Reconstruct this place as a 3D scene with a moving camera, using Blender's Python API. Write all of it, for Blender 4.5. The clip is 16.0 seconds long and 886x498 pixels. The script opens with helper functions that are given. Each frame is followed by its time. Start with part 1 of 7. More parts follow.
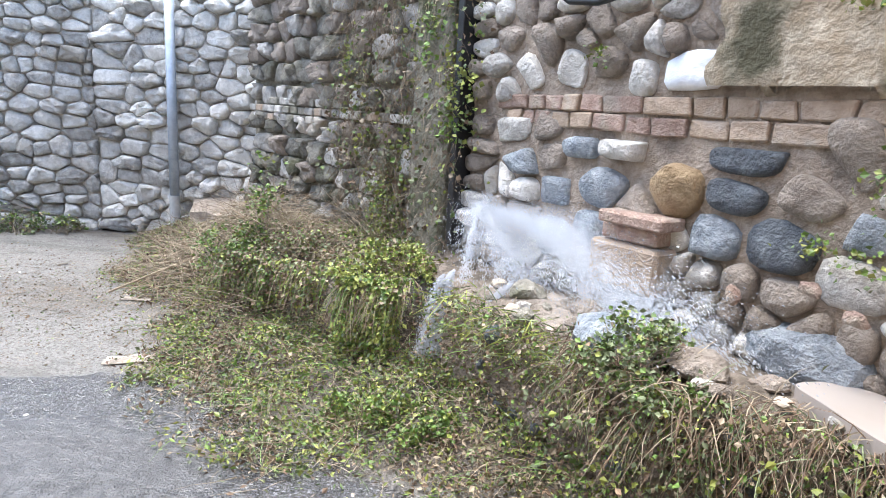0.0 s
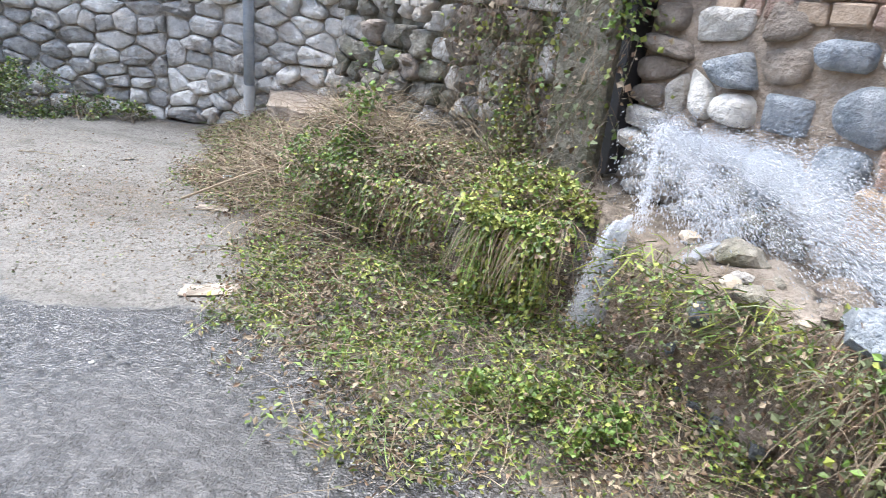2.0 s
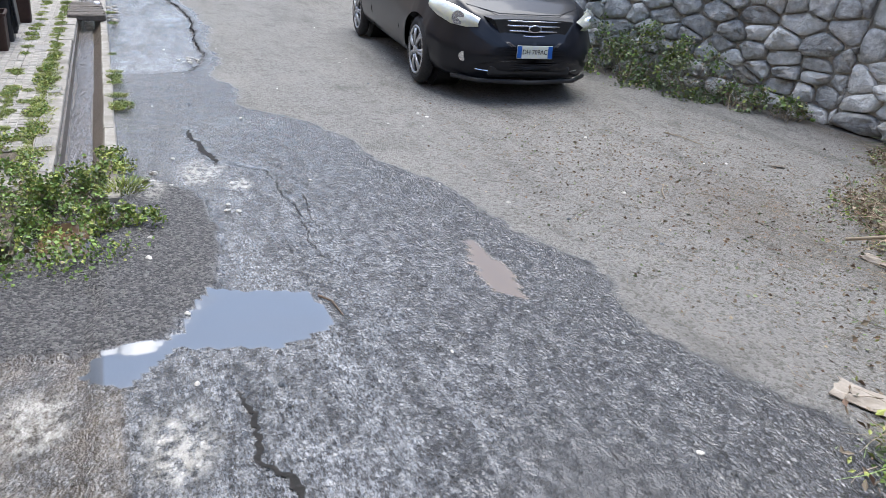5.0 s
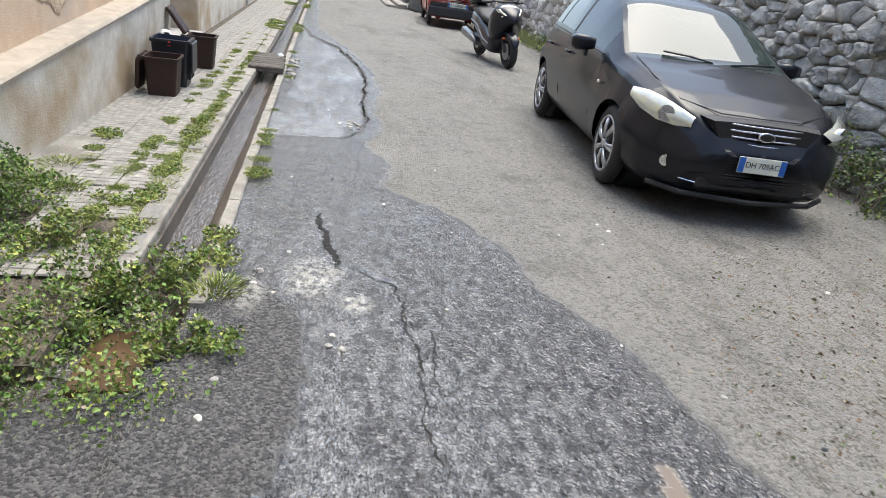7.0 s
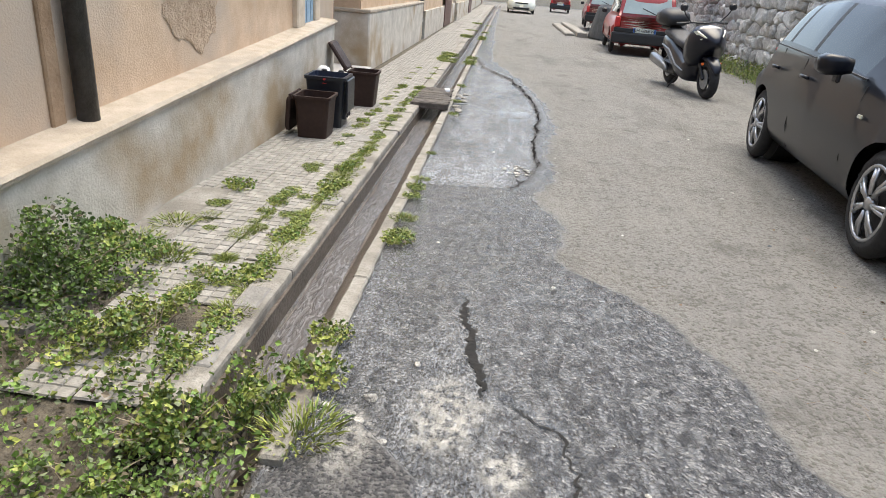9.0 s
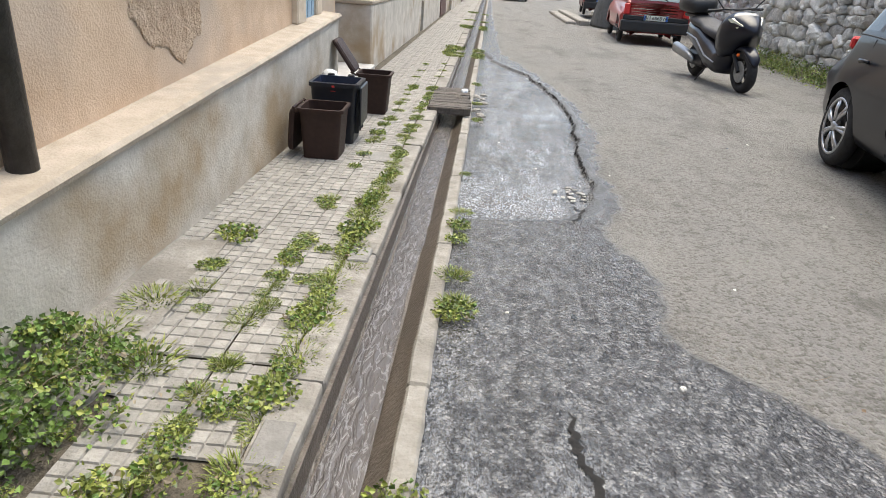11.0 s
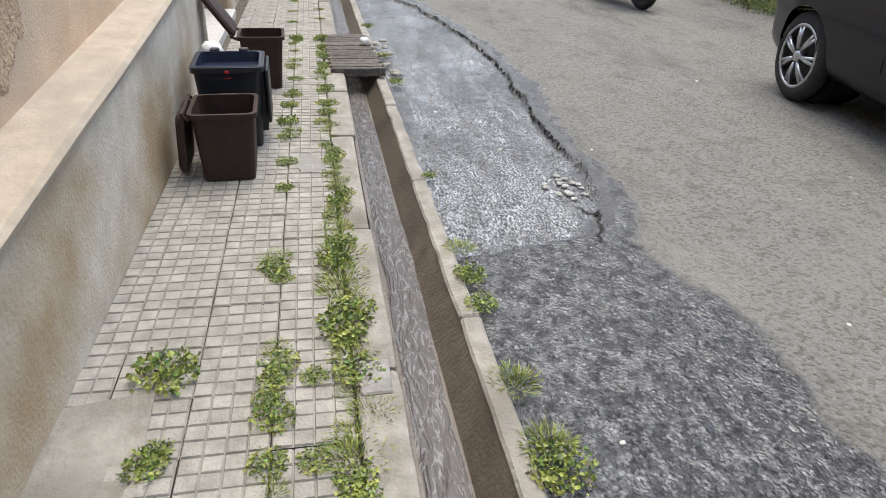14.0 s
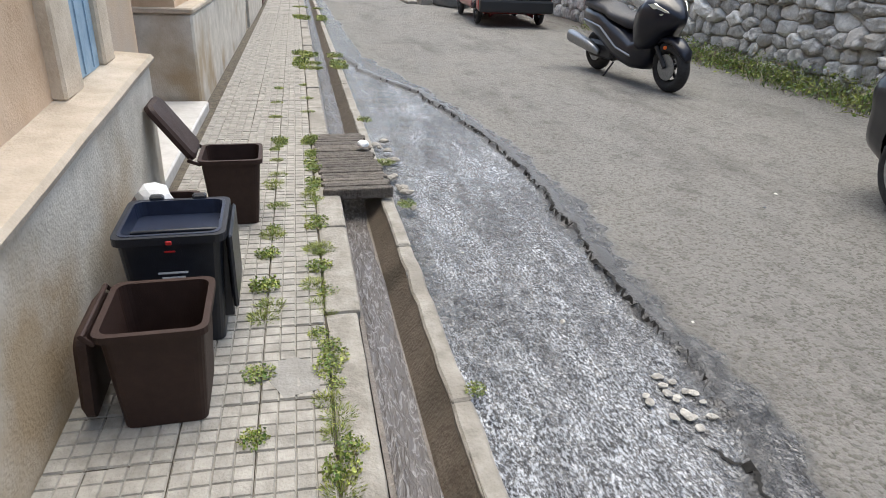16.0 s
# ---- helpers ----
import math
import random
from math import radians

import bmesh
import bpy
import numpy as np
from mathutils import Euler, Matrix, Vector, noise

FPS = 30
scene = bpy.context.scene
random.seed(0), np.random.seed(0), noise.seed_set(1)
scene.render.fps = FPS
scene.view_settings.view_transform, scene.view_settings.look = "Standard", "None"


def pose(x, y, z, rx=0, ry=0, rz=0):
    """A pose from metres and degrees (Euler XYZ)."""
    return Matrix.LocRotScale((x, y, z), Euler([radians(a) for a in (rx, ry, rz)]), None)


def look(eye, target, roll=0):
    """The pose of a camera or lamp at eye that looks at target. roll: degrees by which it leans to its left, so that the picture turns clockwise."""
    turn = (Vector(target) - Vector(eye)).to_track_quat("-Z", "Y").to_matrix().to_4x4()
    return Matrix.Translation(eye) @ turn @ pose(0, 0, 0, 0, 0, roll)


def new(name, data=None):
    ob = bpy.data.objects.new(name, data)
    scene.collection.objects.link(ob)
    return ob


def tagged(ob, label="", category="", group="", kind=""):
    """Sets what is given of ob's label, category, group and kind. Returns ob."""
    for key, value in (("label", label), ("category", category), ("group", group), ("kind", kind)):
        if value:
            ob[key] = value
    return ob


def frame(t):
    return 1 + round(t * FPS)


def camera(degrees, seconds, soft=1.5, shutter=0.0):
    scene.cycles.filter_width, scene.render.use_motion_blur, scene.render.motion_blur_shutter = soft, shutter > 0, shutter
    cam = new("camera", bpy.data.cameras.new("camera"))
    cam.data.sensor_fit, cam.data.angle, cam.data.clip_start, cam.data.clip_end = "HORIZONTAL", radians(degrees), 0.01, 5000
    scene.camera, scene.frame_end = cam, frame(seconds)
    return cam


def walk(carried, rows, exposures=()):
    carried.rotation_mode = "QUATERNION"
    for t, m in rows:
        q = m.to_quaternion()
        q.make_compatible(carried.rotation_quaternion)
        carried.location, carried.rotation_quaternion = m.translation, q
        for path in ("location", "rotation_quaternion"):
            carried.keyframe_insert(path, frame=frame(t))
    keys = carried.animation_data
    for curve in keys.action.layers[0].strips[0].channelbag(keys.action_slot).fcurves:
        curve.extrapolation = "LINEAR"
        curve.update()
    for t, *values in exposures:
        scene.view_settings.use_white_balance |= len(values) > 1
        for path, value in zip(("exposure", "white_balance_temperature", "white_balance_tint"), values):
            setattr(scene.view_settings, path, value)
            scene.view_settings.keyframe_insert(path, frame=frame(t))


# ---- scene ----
cam = camera(69.1, 16.0, soft=0.7, shutter=0.1)
PATH = [
    (0, (0.544, -0.369, 1.946), (0.275, 1.567, 1.522), 3.4),
    (0.5, (0.407, -0.09, 1.935), (0.305, 1.859, 1.5), 3.8),
    (1, (0.221, 0.119, 1.92), (0.308, 2.071, 1.494), 7.1),
    (1.5, (-0.018, 0.313, 1.893), (0.035, 2.231, 1.331), 6.6),
    (2, (-0.213, 0.544, 1.841), (-0.594, 2.365, 1.106), 6.1),
    (2.5, (-0.325, 0.685, 1.779), (-0.933, 2.435, 1.026), 5.8),
    (3, (-0.392, 0.797, 1.738), (-1.252, 2.417, 0.942), 5.3),
    (3.5, (-0.455, 0.873, 1.725), (-1.536, 2.341, 0.903), 5.6),
    (4, (-0.665, 0.965, 1.662), (-2.006, 2.166, 0.791), 5.0),
    (4.5, (-0.982, 1.055, 1.618), (-2.481, 2.045, 0.74), 4.8),
    (4.7, (-1.11, 1.092, 1.612), (-2.643, 1.996, 0.699), 4.7),
    (6.8, (-2.353, 1.434, 1.526), (-4.123, 1.904, 0.72), 8.6),
    (7, (-2.482, 1.475, 1.521), (-4.274, 1.884, 0.733), 8.7),
    (7.5, (-2.789, 1.495, 1.492), (-4.62, 1.83, 0.761), 8.8),
    (8, (-3.13, 1.573, 1.475), (-4.991, 1.659, 0.75), 8.0),
    (8.5, (-3.411, 1.574, 1.425), (-5.29, 1.503, 0.742), 5.2),
    (9, (-3.624, 1.562, 1.395), (-5.469, 1.452, 0.631), 5.1),
    (9.5, (-3.847, 1.488, 1.335), (-5.687, 1.284, 0.577), 5.7),
    (9.7, (-3.958, 1.412, 1.312), (-5.822, 1.226, 0.611), 4.6),
    (11.8, (-4.747, 1.035, 1.384), (-6.562, 0.981, 0.546), 4.3),
    (12, (-4.745, 1.006, 1.391), (-6.561, 0.909, 0.559), 4.2),
    (12.5, (-4.852, 0.89, 1.404), (-6.701, 0.902, 0.642), 2.4),
    (13, (-5.224, 0.691, 1.433), (-7.029, 0.878, 0.592), 0.0),
    (13.5, (-5.508, 0.594, 1.448), (-7.235, 0.894, 0.484), 0.7),
    (14, (-5.853, 0.483, 1.434), (-7.552, 0.837, 0.441), 2.7),
    (14.5, (-6.147, 0.473, 1.452), (-7.778, 0.862, 0.362), 2.0),
    (15, (-6.442, 0.52, 1.491), (-8.148, 0.913, 0.524), 1.9),
    (15.5, (-6.825, 0.515, 1.487), (-8.58, 0.934, 0.622), 3.3),
    (16, (-7.251, 0.492, 1.462), (-9.021, 0.897, 0.626), 2.5),
]
walk(cam, [(t, look(eye, target, roll)) for t, eye, target, roll in PATH],
     [(0, 2.18, 6000, 8), (1.5, 2.12, 6050, 8), (3.5, 1.85, 5950, 8), (4.7, 1.4, 5900, 8), (7, 1.4, 6400, 6), (9.5, 1.35, 6750, 6), (12, 1.25, 6600, 6), (14, 1.15, 6500, 6), (16, 1.15, 6500, 6)])

# ---- world and light ----
world = bpy.data.worlds.new("sky")
scene.world = world
world.use_nodes = True
wn = world.node_tree.nodes
sky = wn.new("ShaderNodeTexSky")
sky.sky_type, sky.sun_disc = "NISHITA", False
sky.sun_elevation, sky.sun_rotation = radians(75), radians(294)
sky.air_density, sky.dust_density, sky.ozone_density = 1.0, 3.0, 1.0
wn["Background"].inputs["Strength"].default_value = 0.15
haze = wn.new("ShaderNodeHueSaturation")
haze.inputs["Saturation"].default_value = 0.88
world.node_tree.links.new(sky.outputs[0], haze.inputs["Color"])
world.node_tree.links.new(haze.outputs[0], wn["Background"].inputs["Color"])
sun = new("sun", bpy.data.lights.new("sun", "SUN"))
sun.data.energy, sun.data.angle, sun.data.color = 1.35, radians(56), (1.0, 0.925, 0.81)
sun.matrix_world = look((0, 0, 30), (2.2, -1.0, 21))


# ---- materials ----
def mat(name, c1, c2, scale=6.0, rough=0.8, bump=0.3, bscale=60.0, metal=0.0, c3=None, s3=1.2, t3=0.55, vary=0.0, spec=0.5, voro=False, coat=0.0):
    """Two colours mixed by noise, a third by large stains, fine relief."""
    m = bpy.data.materials.new(name)
    m.use_nodes = True
    n, l = m.node_tree.nodes, m.node_tree.links
    b = n["Principled BSDF"]
    tc = n.new("ShaderNodeTexCoord")
    no = n.new("ShaderNodeTexNoise")
    no.inputs["Scale"].default_value, no.inputs["Detail"].default_value, no.inputs["Roughness"].default_value = scale, 8, 0.65
    l.new(tc.outputs["Object"], no.inputs["Vector"])
    ra = n.new("ShaderNodeValToRGB")
    ra.color_ramp.elements[0].position, ra.color_ramp.elements[1].position = 0.35, 0.68
    ra.color_ramp.elements[0].color, ra.color_ramp.elements[1].color = (*c1, 1), (*c2, 1)
    l.new(no.outputs["Fac"], ra.inputs["Fac"])
    col = ra.outputs["Color"]
    if c3:
        n3 = n.new("ShaderNodeTexNoise")
        n3.inputs["Scale"].default_value, n3.inputs["Detail"].default_value = s3, 6
        l.new(tc.outputs["Object"], n3.inputs["Vector"])
        r3 = n.new("ShaderNodeValToRGB")
        r3.color_ramp.elements[0].position, r3.color_ramp.elements[1].position = t3, t3 + 0.16
        l.new(n3.outputs["Fac"], r3.inputs["Fac"])
        mx = n.new("ShaderNodeMix")
        mx.data_type = "RGBA"
        l.new(r3.outputs["Color"], mx.inputs["Factor"])
        l.new(col, mx.inputs["A"])
        mx.inputs["B"].default_value = (*c3, 1)
        col = mx.outputs["Result"]
    if vary:
        oi = n.new("ShaderNodeObjectInfo")
        ge = n.new("ShaderNodeNewGeometry")
        ad = n.new("ShaderNodeMath")
        ad.operation = "ADD"
        l.new(oi.outputs["Random"], ad.inputs[0])
        l.new(ge.outputs["Random Per Island"], ad.inputs[1])
        fr = n.new("ShaderNodeMath")
        fr.operation = "FRACT"
        l.new(ad.outputs[0], fr.inputs[0])
        mr = n.new("ShaderNodeMapRange")
        mr.inputs["To Min"].default_value, mr.inputs["To Max"].default_value = 1 - vary, 1 + vary
        l.new(fr.outputs[0], mr.inputs["Value"])
        hs = n.new("ShaderNodeHueSaturation")
        l.new(mr.outputs["Result"], hs.inputs["Value"])
        l.new(col, hs.inputs["Color"])
        col = hs.outputs["Color"]
    l.new(col, b.inputs["Base Color"])
    b.inputs["Roughness"].default_value, b.inputs["Metallic"].default_value = rough, metal
    b.inputs["Specular IOR Level"].default_value = spec
    b.inputs["Coat Weight"].default_value = coat
    b.inputs["Coat Roughness"].default_value = 0.04
    if bump:
        if voro:
            nb = n.new("ShaderNodeTexVoronoi")
            out = nb.outputs["Distance"]
        else:
            nb = n.new("ShaderNodeTexNoise")
            nb.inputs["Detail"].default_value = 6
            out = nb.outputs["Fac"]
        nb.inputs["Scale"].default_value = bscale
        l.new(tc.outputs["Object"], nb.inputs["Vector"])
        if bump >= 0.5 and not voro:
            # a second, coarser relief: chips and hollows
            nc = n.new("ShaderNodeTexNoise")
            nc.inputs["Scale"].default_value, nc.inputs["Detail"].default_value, nc.inputs["Roughness"].default_value = bscale * 0.25, 7, 0.7
            l.new(tc.outputs["Object"], nc.inputs["Vector"])
            ma = n.new("ShaderNodeMath")
            ma.operation = "MULTIPLY_ADD"
            l.new(nc.outputs["Fac"], ma.inputs[0])
            ma.inputs[1].default_value = 2.2
            l.new(out, ma.inputs[2])
            out = ma.outputs[0]
        bu = n.new("ShaderNodeBump")
        bu.inputs["Strength"].default_value, bu.inputs["Distance"].default_value = bump, 0.02
        l.new(out, bu.inputs["Height"])
        l.new(bu.outputs["Normal"], b.inputs["Normal"])
    return m


STONE = mat("grey_stone", (0.30, 0.285, 0.26), (0.62, 0.60, 0.56), 13, 0.85, 0.8, 40, c3=(0.44, 0.39, 0.32), s3=1.6, vary=0.3)
STONE_PALE = mat("pale_stone", (0.52, 0.50, 0.455), (0.80, 0.775, 0.725), 13, 0.88, 0.8, 40, c3=(0.42, 0.39, 0.35), s3=2.2, vary=0.22)
STONE_BLUE = mat("blue_grey_stone", (0.16, 0.19, 0.22), (0.40, 0.43, 0.46), 12, 0.6, 1.0, 45, vary=0.12)
STONE_DARK = mat("dark_stone", (0.05, 0.06, 0.075), (0.16, 0.18, 0.2), 12, 0.55, 1.0, 45, vary=0.15)
STONE_TAN = mat("tan_stone", (0.24, 0.16, 0.085), (0.42, 0.31, 0.18), 8, 0.8, 1.0, 40, vary=0.1)
STONE_BROWN = mat("brown_stone", (0.20, 0.165, 0.135), (0.37, 0.32, 0.27), 8, 0.85, 1.0, 40, vary=0.15)
WHITE_STONE = mat("white_stone", (0.62, 0.65, 0.70), (0.78, 0.80, 0.83), 14, 0.7, 0.3, 40)
BRICK = mat("old_brick", (0.30, 0.20, 0.16), (0.45, 0.34, 0.28), 18, 0.92, 0.9, 60, c3=(0.38, 0.32, 0.26), s3=6, t3=0.48, vary=0.28)
BRICK_TAN = mat("tan_brick", (0.34, 0.26, 0.19), (0.48, 0.38, 0.29), 14, 0.9, 0.6, 60, c3=(0.40, 0.36, 0.31), s3=5, vary=0.15)
MORTAR = mat("lime_mortar", (0.26, 0.21, 0.165), (0.45, 0.38, 0.31), 14, 0.95, 1.0, 30, c3=(0.17, 0.14, 0.115), s3=3)
MORTAR_GREY = mat("grey_mortar", (0.36, 0.325, 0.27), (0.62, 0.57, 0.50), 12, 0.95, 1.0, 30, c3=(0.13, 0.12, 0.10), s3=2.5)
PLASTER = mat("mossy_plaster", (0.29, 0.23, 0.155), (0.46, 0.40, 0.31), 9, 0.95, 0.9, 28, c3=(0.08, 0.075, 0.045), s3=2.4, t3=0.52)
STONE_MOSS = mat("mossy_stone", (0.13, 0.12, 0.095), (0.33, 0.31, 0.265), 12, 0.9, 0.9, 40, c3=(0.10, 0.10, 0.055), s3=2.2, t3=0.52, vary=0.3)
MOSSY = mat("mossy_render", (0.13, 0.12, 0.09), (0.32, 0.30, 0.24), 11, 0.95, 1.0, 26, c3=(0.07, 0.075, 0.035), s3=2.0, t3=0.5)
CONCRETE = mat("concrete", (0.20, 0.185, 0.16), (0.34, 0.32, 0.285), 10, 0.9, 0.4, 60, c3=(0.15, 0.135, 0.115), s3=2.5)
CONCRETE_WET = mat("wet_concrete", (0.075, 0.06, 0.045), (0.15, 0.125, 0.10), 10, 0.35, 0.4, 60, c3=(0.05, 0.042, 0.03), s3=2.5)
TILE = mat("cement_tile", (0.235, 0.222, 0.195), (0.37, 0.35, 0.315), 14, 0.85, 0.3, 90, c3=(0.17, 0.155, 0.13), s3=2.2, t3=0.54, vary=0.1)
TILE_DARK = mat("patched_tile", (0.19, 0.18, 0.165), (0.29, 0.28, 0.26), 9, 0.85, 0.3, 90)
JOINT = mat("joint_dirt", (0.07, 0.06, 0.045), (0.16, 0.135, 0.10), 20, 0.95, 0.6, 60)
WALL_PAINT = mat("ochre_render", (0.50, 0.35, 0.225), (0.66, 0.50, 0.355), 3.5, 0.9, 0.25, 90, c3=(0.46, 0.38, 0.30), s3=0.9, t3=0.5)
WALL_BASE = mat("grey_render", (0.45, 0.41, 0.34), (0.66, 0.61, 0.53), 4, 0.92, 0.3, 70, c3=(0.37, 0.28, 0.175), s3=1.3, t3=0.5)
CAP = mat("ledge_render", (0.38, 0.32, 0.245), (0.52, 0.45, 0.365), 6, 0.9, 0.3, 80, c3=(0.34, 0.30, 0.25), s3=2)
LEAF_A = mat("fresh_leaf", (0.075, 0.14, 0.026), (0.19, 0.29, 0.06), 3, 0.55, 0.0, vary=0.4)
LEAF_B = mat("yellow_leaf", (0.17, 0.215, 0.042), (0.34, 0.36, 0.085), 3, 0.55, 0.0, vary=0.35)
LEAF_C = mat("grey_green_leaf", (0.10, 0.13, 0.06), (0.22, 0.25, 0.14), 3, 0.65, 0.0, vary=0.35)
STRAW = mat("dry_stalk", (0.17, 0.135, 0.095), (0.36, 0.30, 0.21), 5, 0.85, 0.0, vary=0.35)
DEAD = mat("dead_leaf", (0.10, 0.065, 0.045), (0.21, 0.145, 0.09), 5, 0.85, 0.0, vary=0.4)
SOIL = mat("soil", (0.07, 0.055, 0.04), (0.16, 0.125, 0.09), 10, 0.95, 1.0, 30)


# ---- building helpers ----
def mesh_of(name, bm, material, smooth=False):
    me = bpy.data.meshes.new(name)
    bm.to_mesh(me)
    bm.free()
    for m in material if isinstance(material, (list, tuple)) else [material]:
        me.materials.append(m)
    if smooth:
        me.polygons.foreach_set("use_smooth", [True] * len(me.polygons))
    return me


def part(name, bm, material, parent=None, label="", smooth=False):
    ob = new(name, mesh_of(name, bm, material, smooth))
    if parent:
        ob.parent = parent
    return tagged(ob, label)


def thing(name, label, category, m=None, group="", kind=""):
    ob = tagged(new(name), label, category, group, kind)
    ob.matrix_basis = m or Matrix()
    return ob


def box(x0, x1, y0, y1, z0, z1, bevel=0.0, bm=None, seg=1):
    bm = bm or bmesh.new()
    r = bmesh.ops.create_cube(bm, size=1, matrix=Matrix.Translation(((x0 + x1) / 2, (y0 + y1) / 2, (z0 + z1) / 2)) @ Matrix.Diagonal((x1 - x0, y1 - y0, z1 - z0, 1)))
    if bevel:
        es = list({e for v in r["verts"] for e in v.link_edges})
        bmesh.ops.bevel(bm, geom=es, offset=bevel, segments=seg, profile=0.6, affect="EDGES")
    return bm


def cyl(p, q, r0, r1=None, seg=12, bm=None):
    bm = bm or bmesh.new()
    p, q = Vector(p), Vector(q)
    m = Matrix.Translation((p + q) / 2) @ (q - p).to_track_quat("Z", "Y").to_matrix().to_4x4()
    bmesh.ops.create_cone(bm, cap_ends=True, segments=seg, radius1=r0, radius2=r0 if r1 is None else r1, depth=(q - p).length, matrix=m)
    return bm


def tube(points, r, seg=6, bm=None, closed=False, r_end=None):
    """A bent rod along points."""
    bm = bm or bmesh.new()
    pts = [Vector(p) for p in points]
    rings = []
    for i, p in enumerate(pts):
        a, b = pts[i - 1] if (i or closed) else p, pts[(i + 1) % len(pts)] if (i < len(pts) - 1 or closed) else p
        d = (b - a).normalized()
        u = d.cross(Vector((0.3, 0.2, 1))).normalized()
        v = d.cross(u)
        rr = r if r_end is None else r + (r_end - r) * i / max(1, len(pts) - 1)
        rings.append([bm.verts.new(p + rr * (math.cos(k * 2 * math.pi / seg) * u + math.sin(k * 2 * math.pi / seg) * v)) for k in range(seg)])
    for i in range(len(rings) - (0 if closed else 1)):
        a, b = rings[i], rings[(i + 1) % len(rings)]
        for k in range(seg):
            bm.faces.new((a[k], a[(k + 1) % seg], b[(k + 1) % seg], b[k]))
    if not closed:
        bm.faces.new(rings[0][::-1])
        bm.faces.new(rings[-1])
    return bm


def prism(poly, z0, z1, bm=None):
    """An upright prism over a plan polygon."""
    bm = bm or bmesh.new()
    a = [bm.verts.new((x, y, z0)) for x, y in poly]
    b = [bm.verts.new((x, y, z1)) for x, y in poly]
    n = len(poly)
    for i in range(n):
        bm.faces.new((a[i], a[(i + 1) % n], b[(i + 1) % n], b[i]))
    bm.faces.new(a[::-1])
    bm.faces.new(b)
    bmesh.ops.recalc_face_normals(bm, faces=bm.faces)
    return bm


def lerp(x, table):
    return float(np.interp(x, [p[0] for p in table], [p[1] for p in table]))


def smooth01(x):
    x = min(1.0, max(0.0, x))
    return x * x * (3 - 2 * x)


def fbm(x, y, z=0.0, f=1.0):
    return noise.fractal(Vector((x * f, y * f, z)), 1.0, 2.0, 4)


def point_in(x, y, poly):
    inside = False
    for i in range(len(poly)):
        (x0, y0), (x1, y1) = poly[i - 1], poly[i]
        if (y0 > y) != (y1 > y) and x < (x1 - x0) * (y - y0) / (y1 - y0) + x0:
            inside = not inside
    return inside


def line_dist(x, y, pts):
    best = 9e9
    for (x0, y0), (x1, y1) in zip(pts, pts[1:]):
        k = max(0, min(1, ((x - x0) * (x1 - x0) + (y - y0) * (y1 - y0)) / ((x1 - x0) ** 2 + (y1 - y0) ** 2)))
        best = min(best, math.hypot(x - x0 - k * (x1 - x0), y - y0 - k * (y1 - y0)))
    return best


# ---- the ground: one sheet with road, gutter and bank ----
WET_EDGE = [(-60, 1.2), (-30, 1.25), (-17.4, 1.4), (-14.6, 1.95), (-12.4, 2.22), (-10.8, 2.22), (-9.5, 2.12), (-8.9, 2.12), (-8.3, 1.9), (-7.6, 2.1), (-7.0, 2.0), (-6.4, 2.5),
            (-5.45, 2.83), (-4.8, 3.03), (-4.15, 3.1), (-3.7, 3.3), (-3.1, 3.2), (-2.5, 3.4), (-2.0, 3.6), (-1.0, 3.1), (0, 2.6), (3, 1.6), (60, 1.0)]
LOW_EDGE = [(-60, 0.9), (-18, 1.0), (-16, 1.3), (-14.6, 1.8), (-12.4, 2.08), (-11.4, 2.1), (-10.8, 2.06), (-9.9, 1.98), (-9.3, 1.98), (-8.75, 1.95), (-8.4, 1.75), (-8.2, 0.9), (60, 0.9)]
GRAVEL = [(-5.4, 1.22), (-5.15, 1.45), (-4.6, 1.5), (-4.3, 1.46), (-3.95, 1.38), (-3.6, 1.1), (-3.75, 0.6), (-3.4, 0.2), (-4.3, 0.3), (-4.6, 0.85), (-5.1, 1.03)]
SKY_POOL = [(-4.0, 1.38), (-3.86, 1.8), (-3.54, 1.84), (-3.45, 1.58), (-3.58, 1.19), (-3.36, 1.02), (-3.53, 0.84), (-3.65, 0.95), (-3.67, 1.21), (-3.89, 1.31)]
MUD_POOL = [(-4.15, 2.8), (-3.75, 2.84), (-3.5, 2.76), (-3.6, 2.66), (-3.9, 2.68)]
CRACK_A = [(-6.46, 1.52), (-6.1, 1.56), (-5.69, 1.64), (-5.47, 1.91), (-5.17, 1.94), (-4.83, 1.98), (-4.4, 1.93)]
CRACK_B = [(-3.27, 1.38), (-2.89, 1.4), (-2.76, 1.46), (-2.46, 1.48), (-2.1, 1.55)]
CRACK_C = [(-8.74, 1.78), (-8.59, 1.85), (-8.4, 1.79), (-8.25, 1.7)]
PALE_SPOTS = [(-5.5, 1.5, 0.30, 0.20), (-5.25, 1.72, 0.14, 0.10), (-5.3, 1.22, 0.2, 0.13), (-3.0, 1.17, 0.22, 0.17), (-3.35, 0.7, 0.18, 0.14)]
SHELF_EDGE = [(-3.3, 6.7), (-2.6, 5.55), (-1.95, 4.75), (-1.07, 4.25), (-0.63, 3.95), (-0.15, 3.8), (0.2, 3.7)]
SHELF_TOP = [(-3.3, 0.15), (-2.5, 0.42), (-2.0, 0.64), (-1.0, 0.70), (0.2, 0.80)]
WALL_LINE = [(-60, 8.6), (-18, 7.35), (-8.4, 6.95), (-5.5, 7.85), (-3.05, 7.75), (-2.85, 7.2), (-0.1, 4.85), (1.63, 2.97), (5.0, -0.7)]
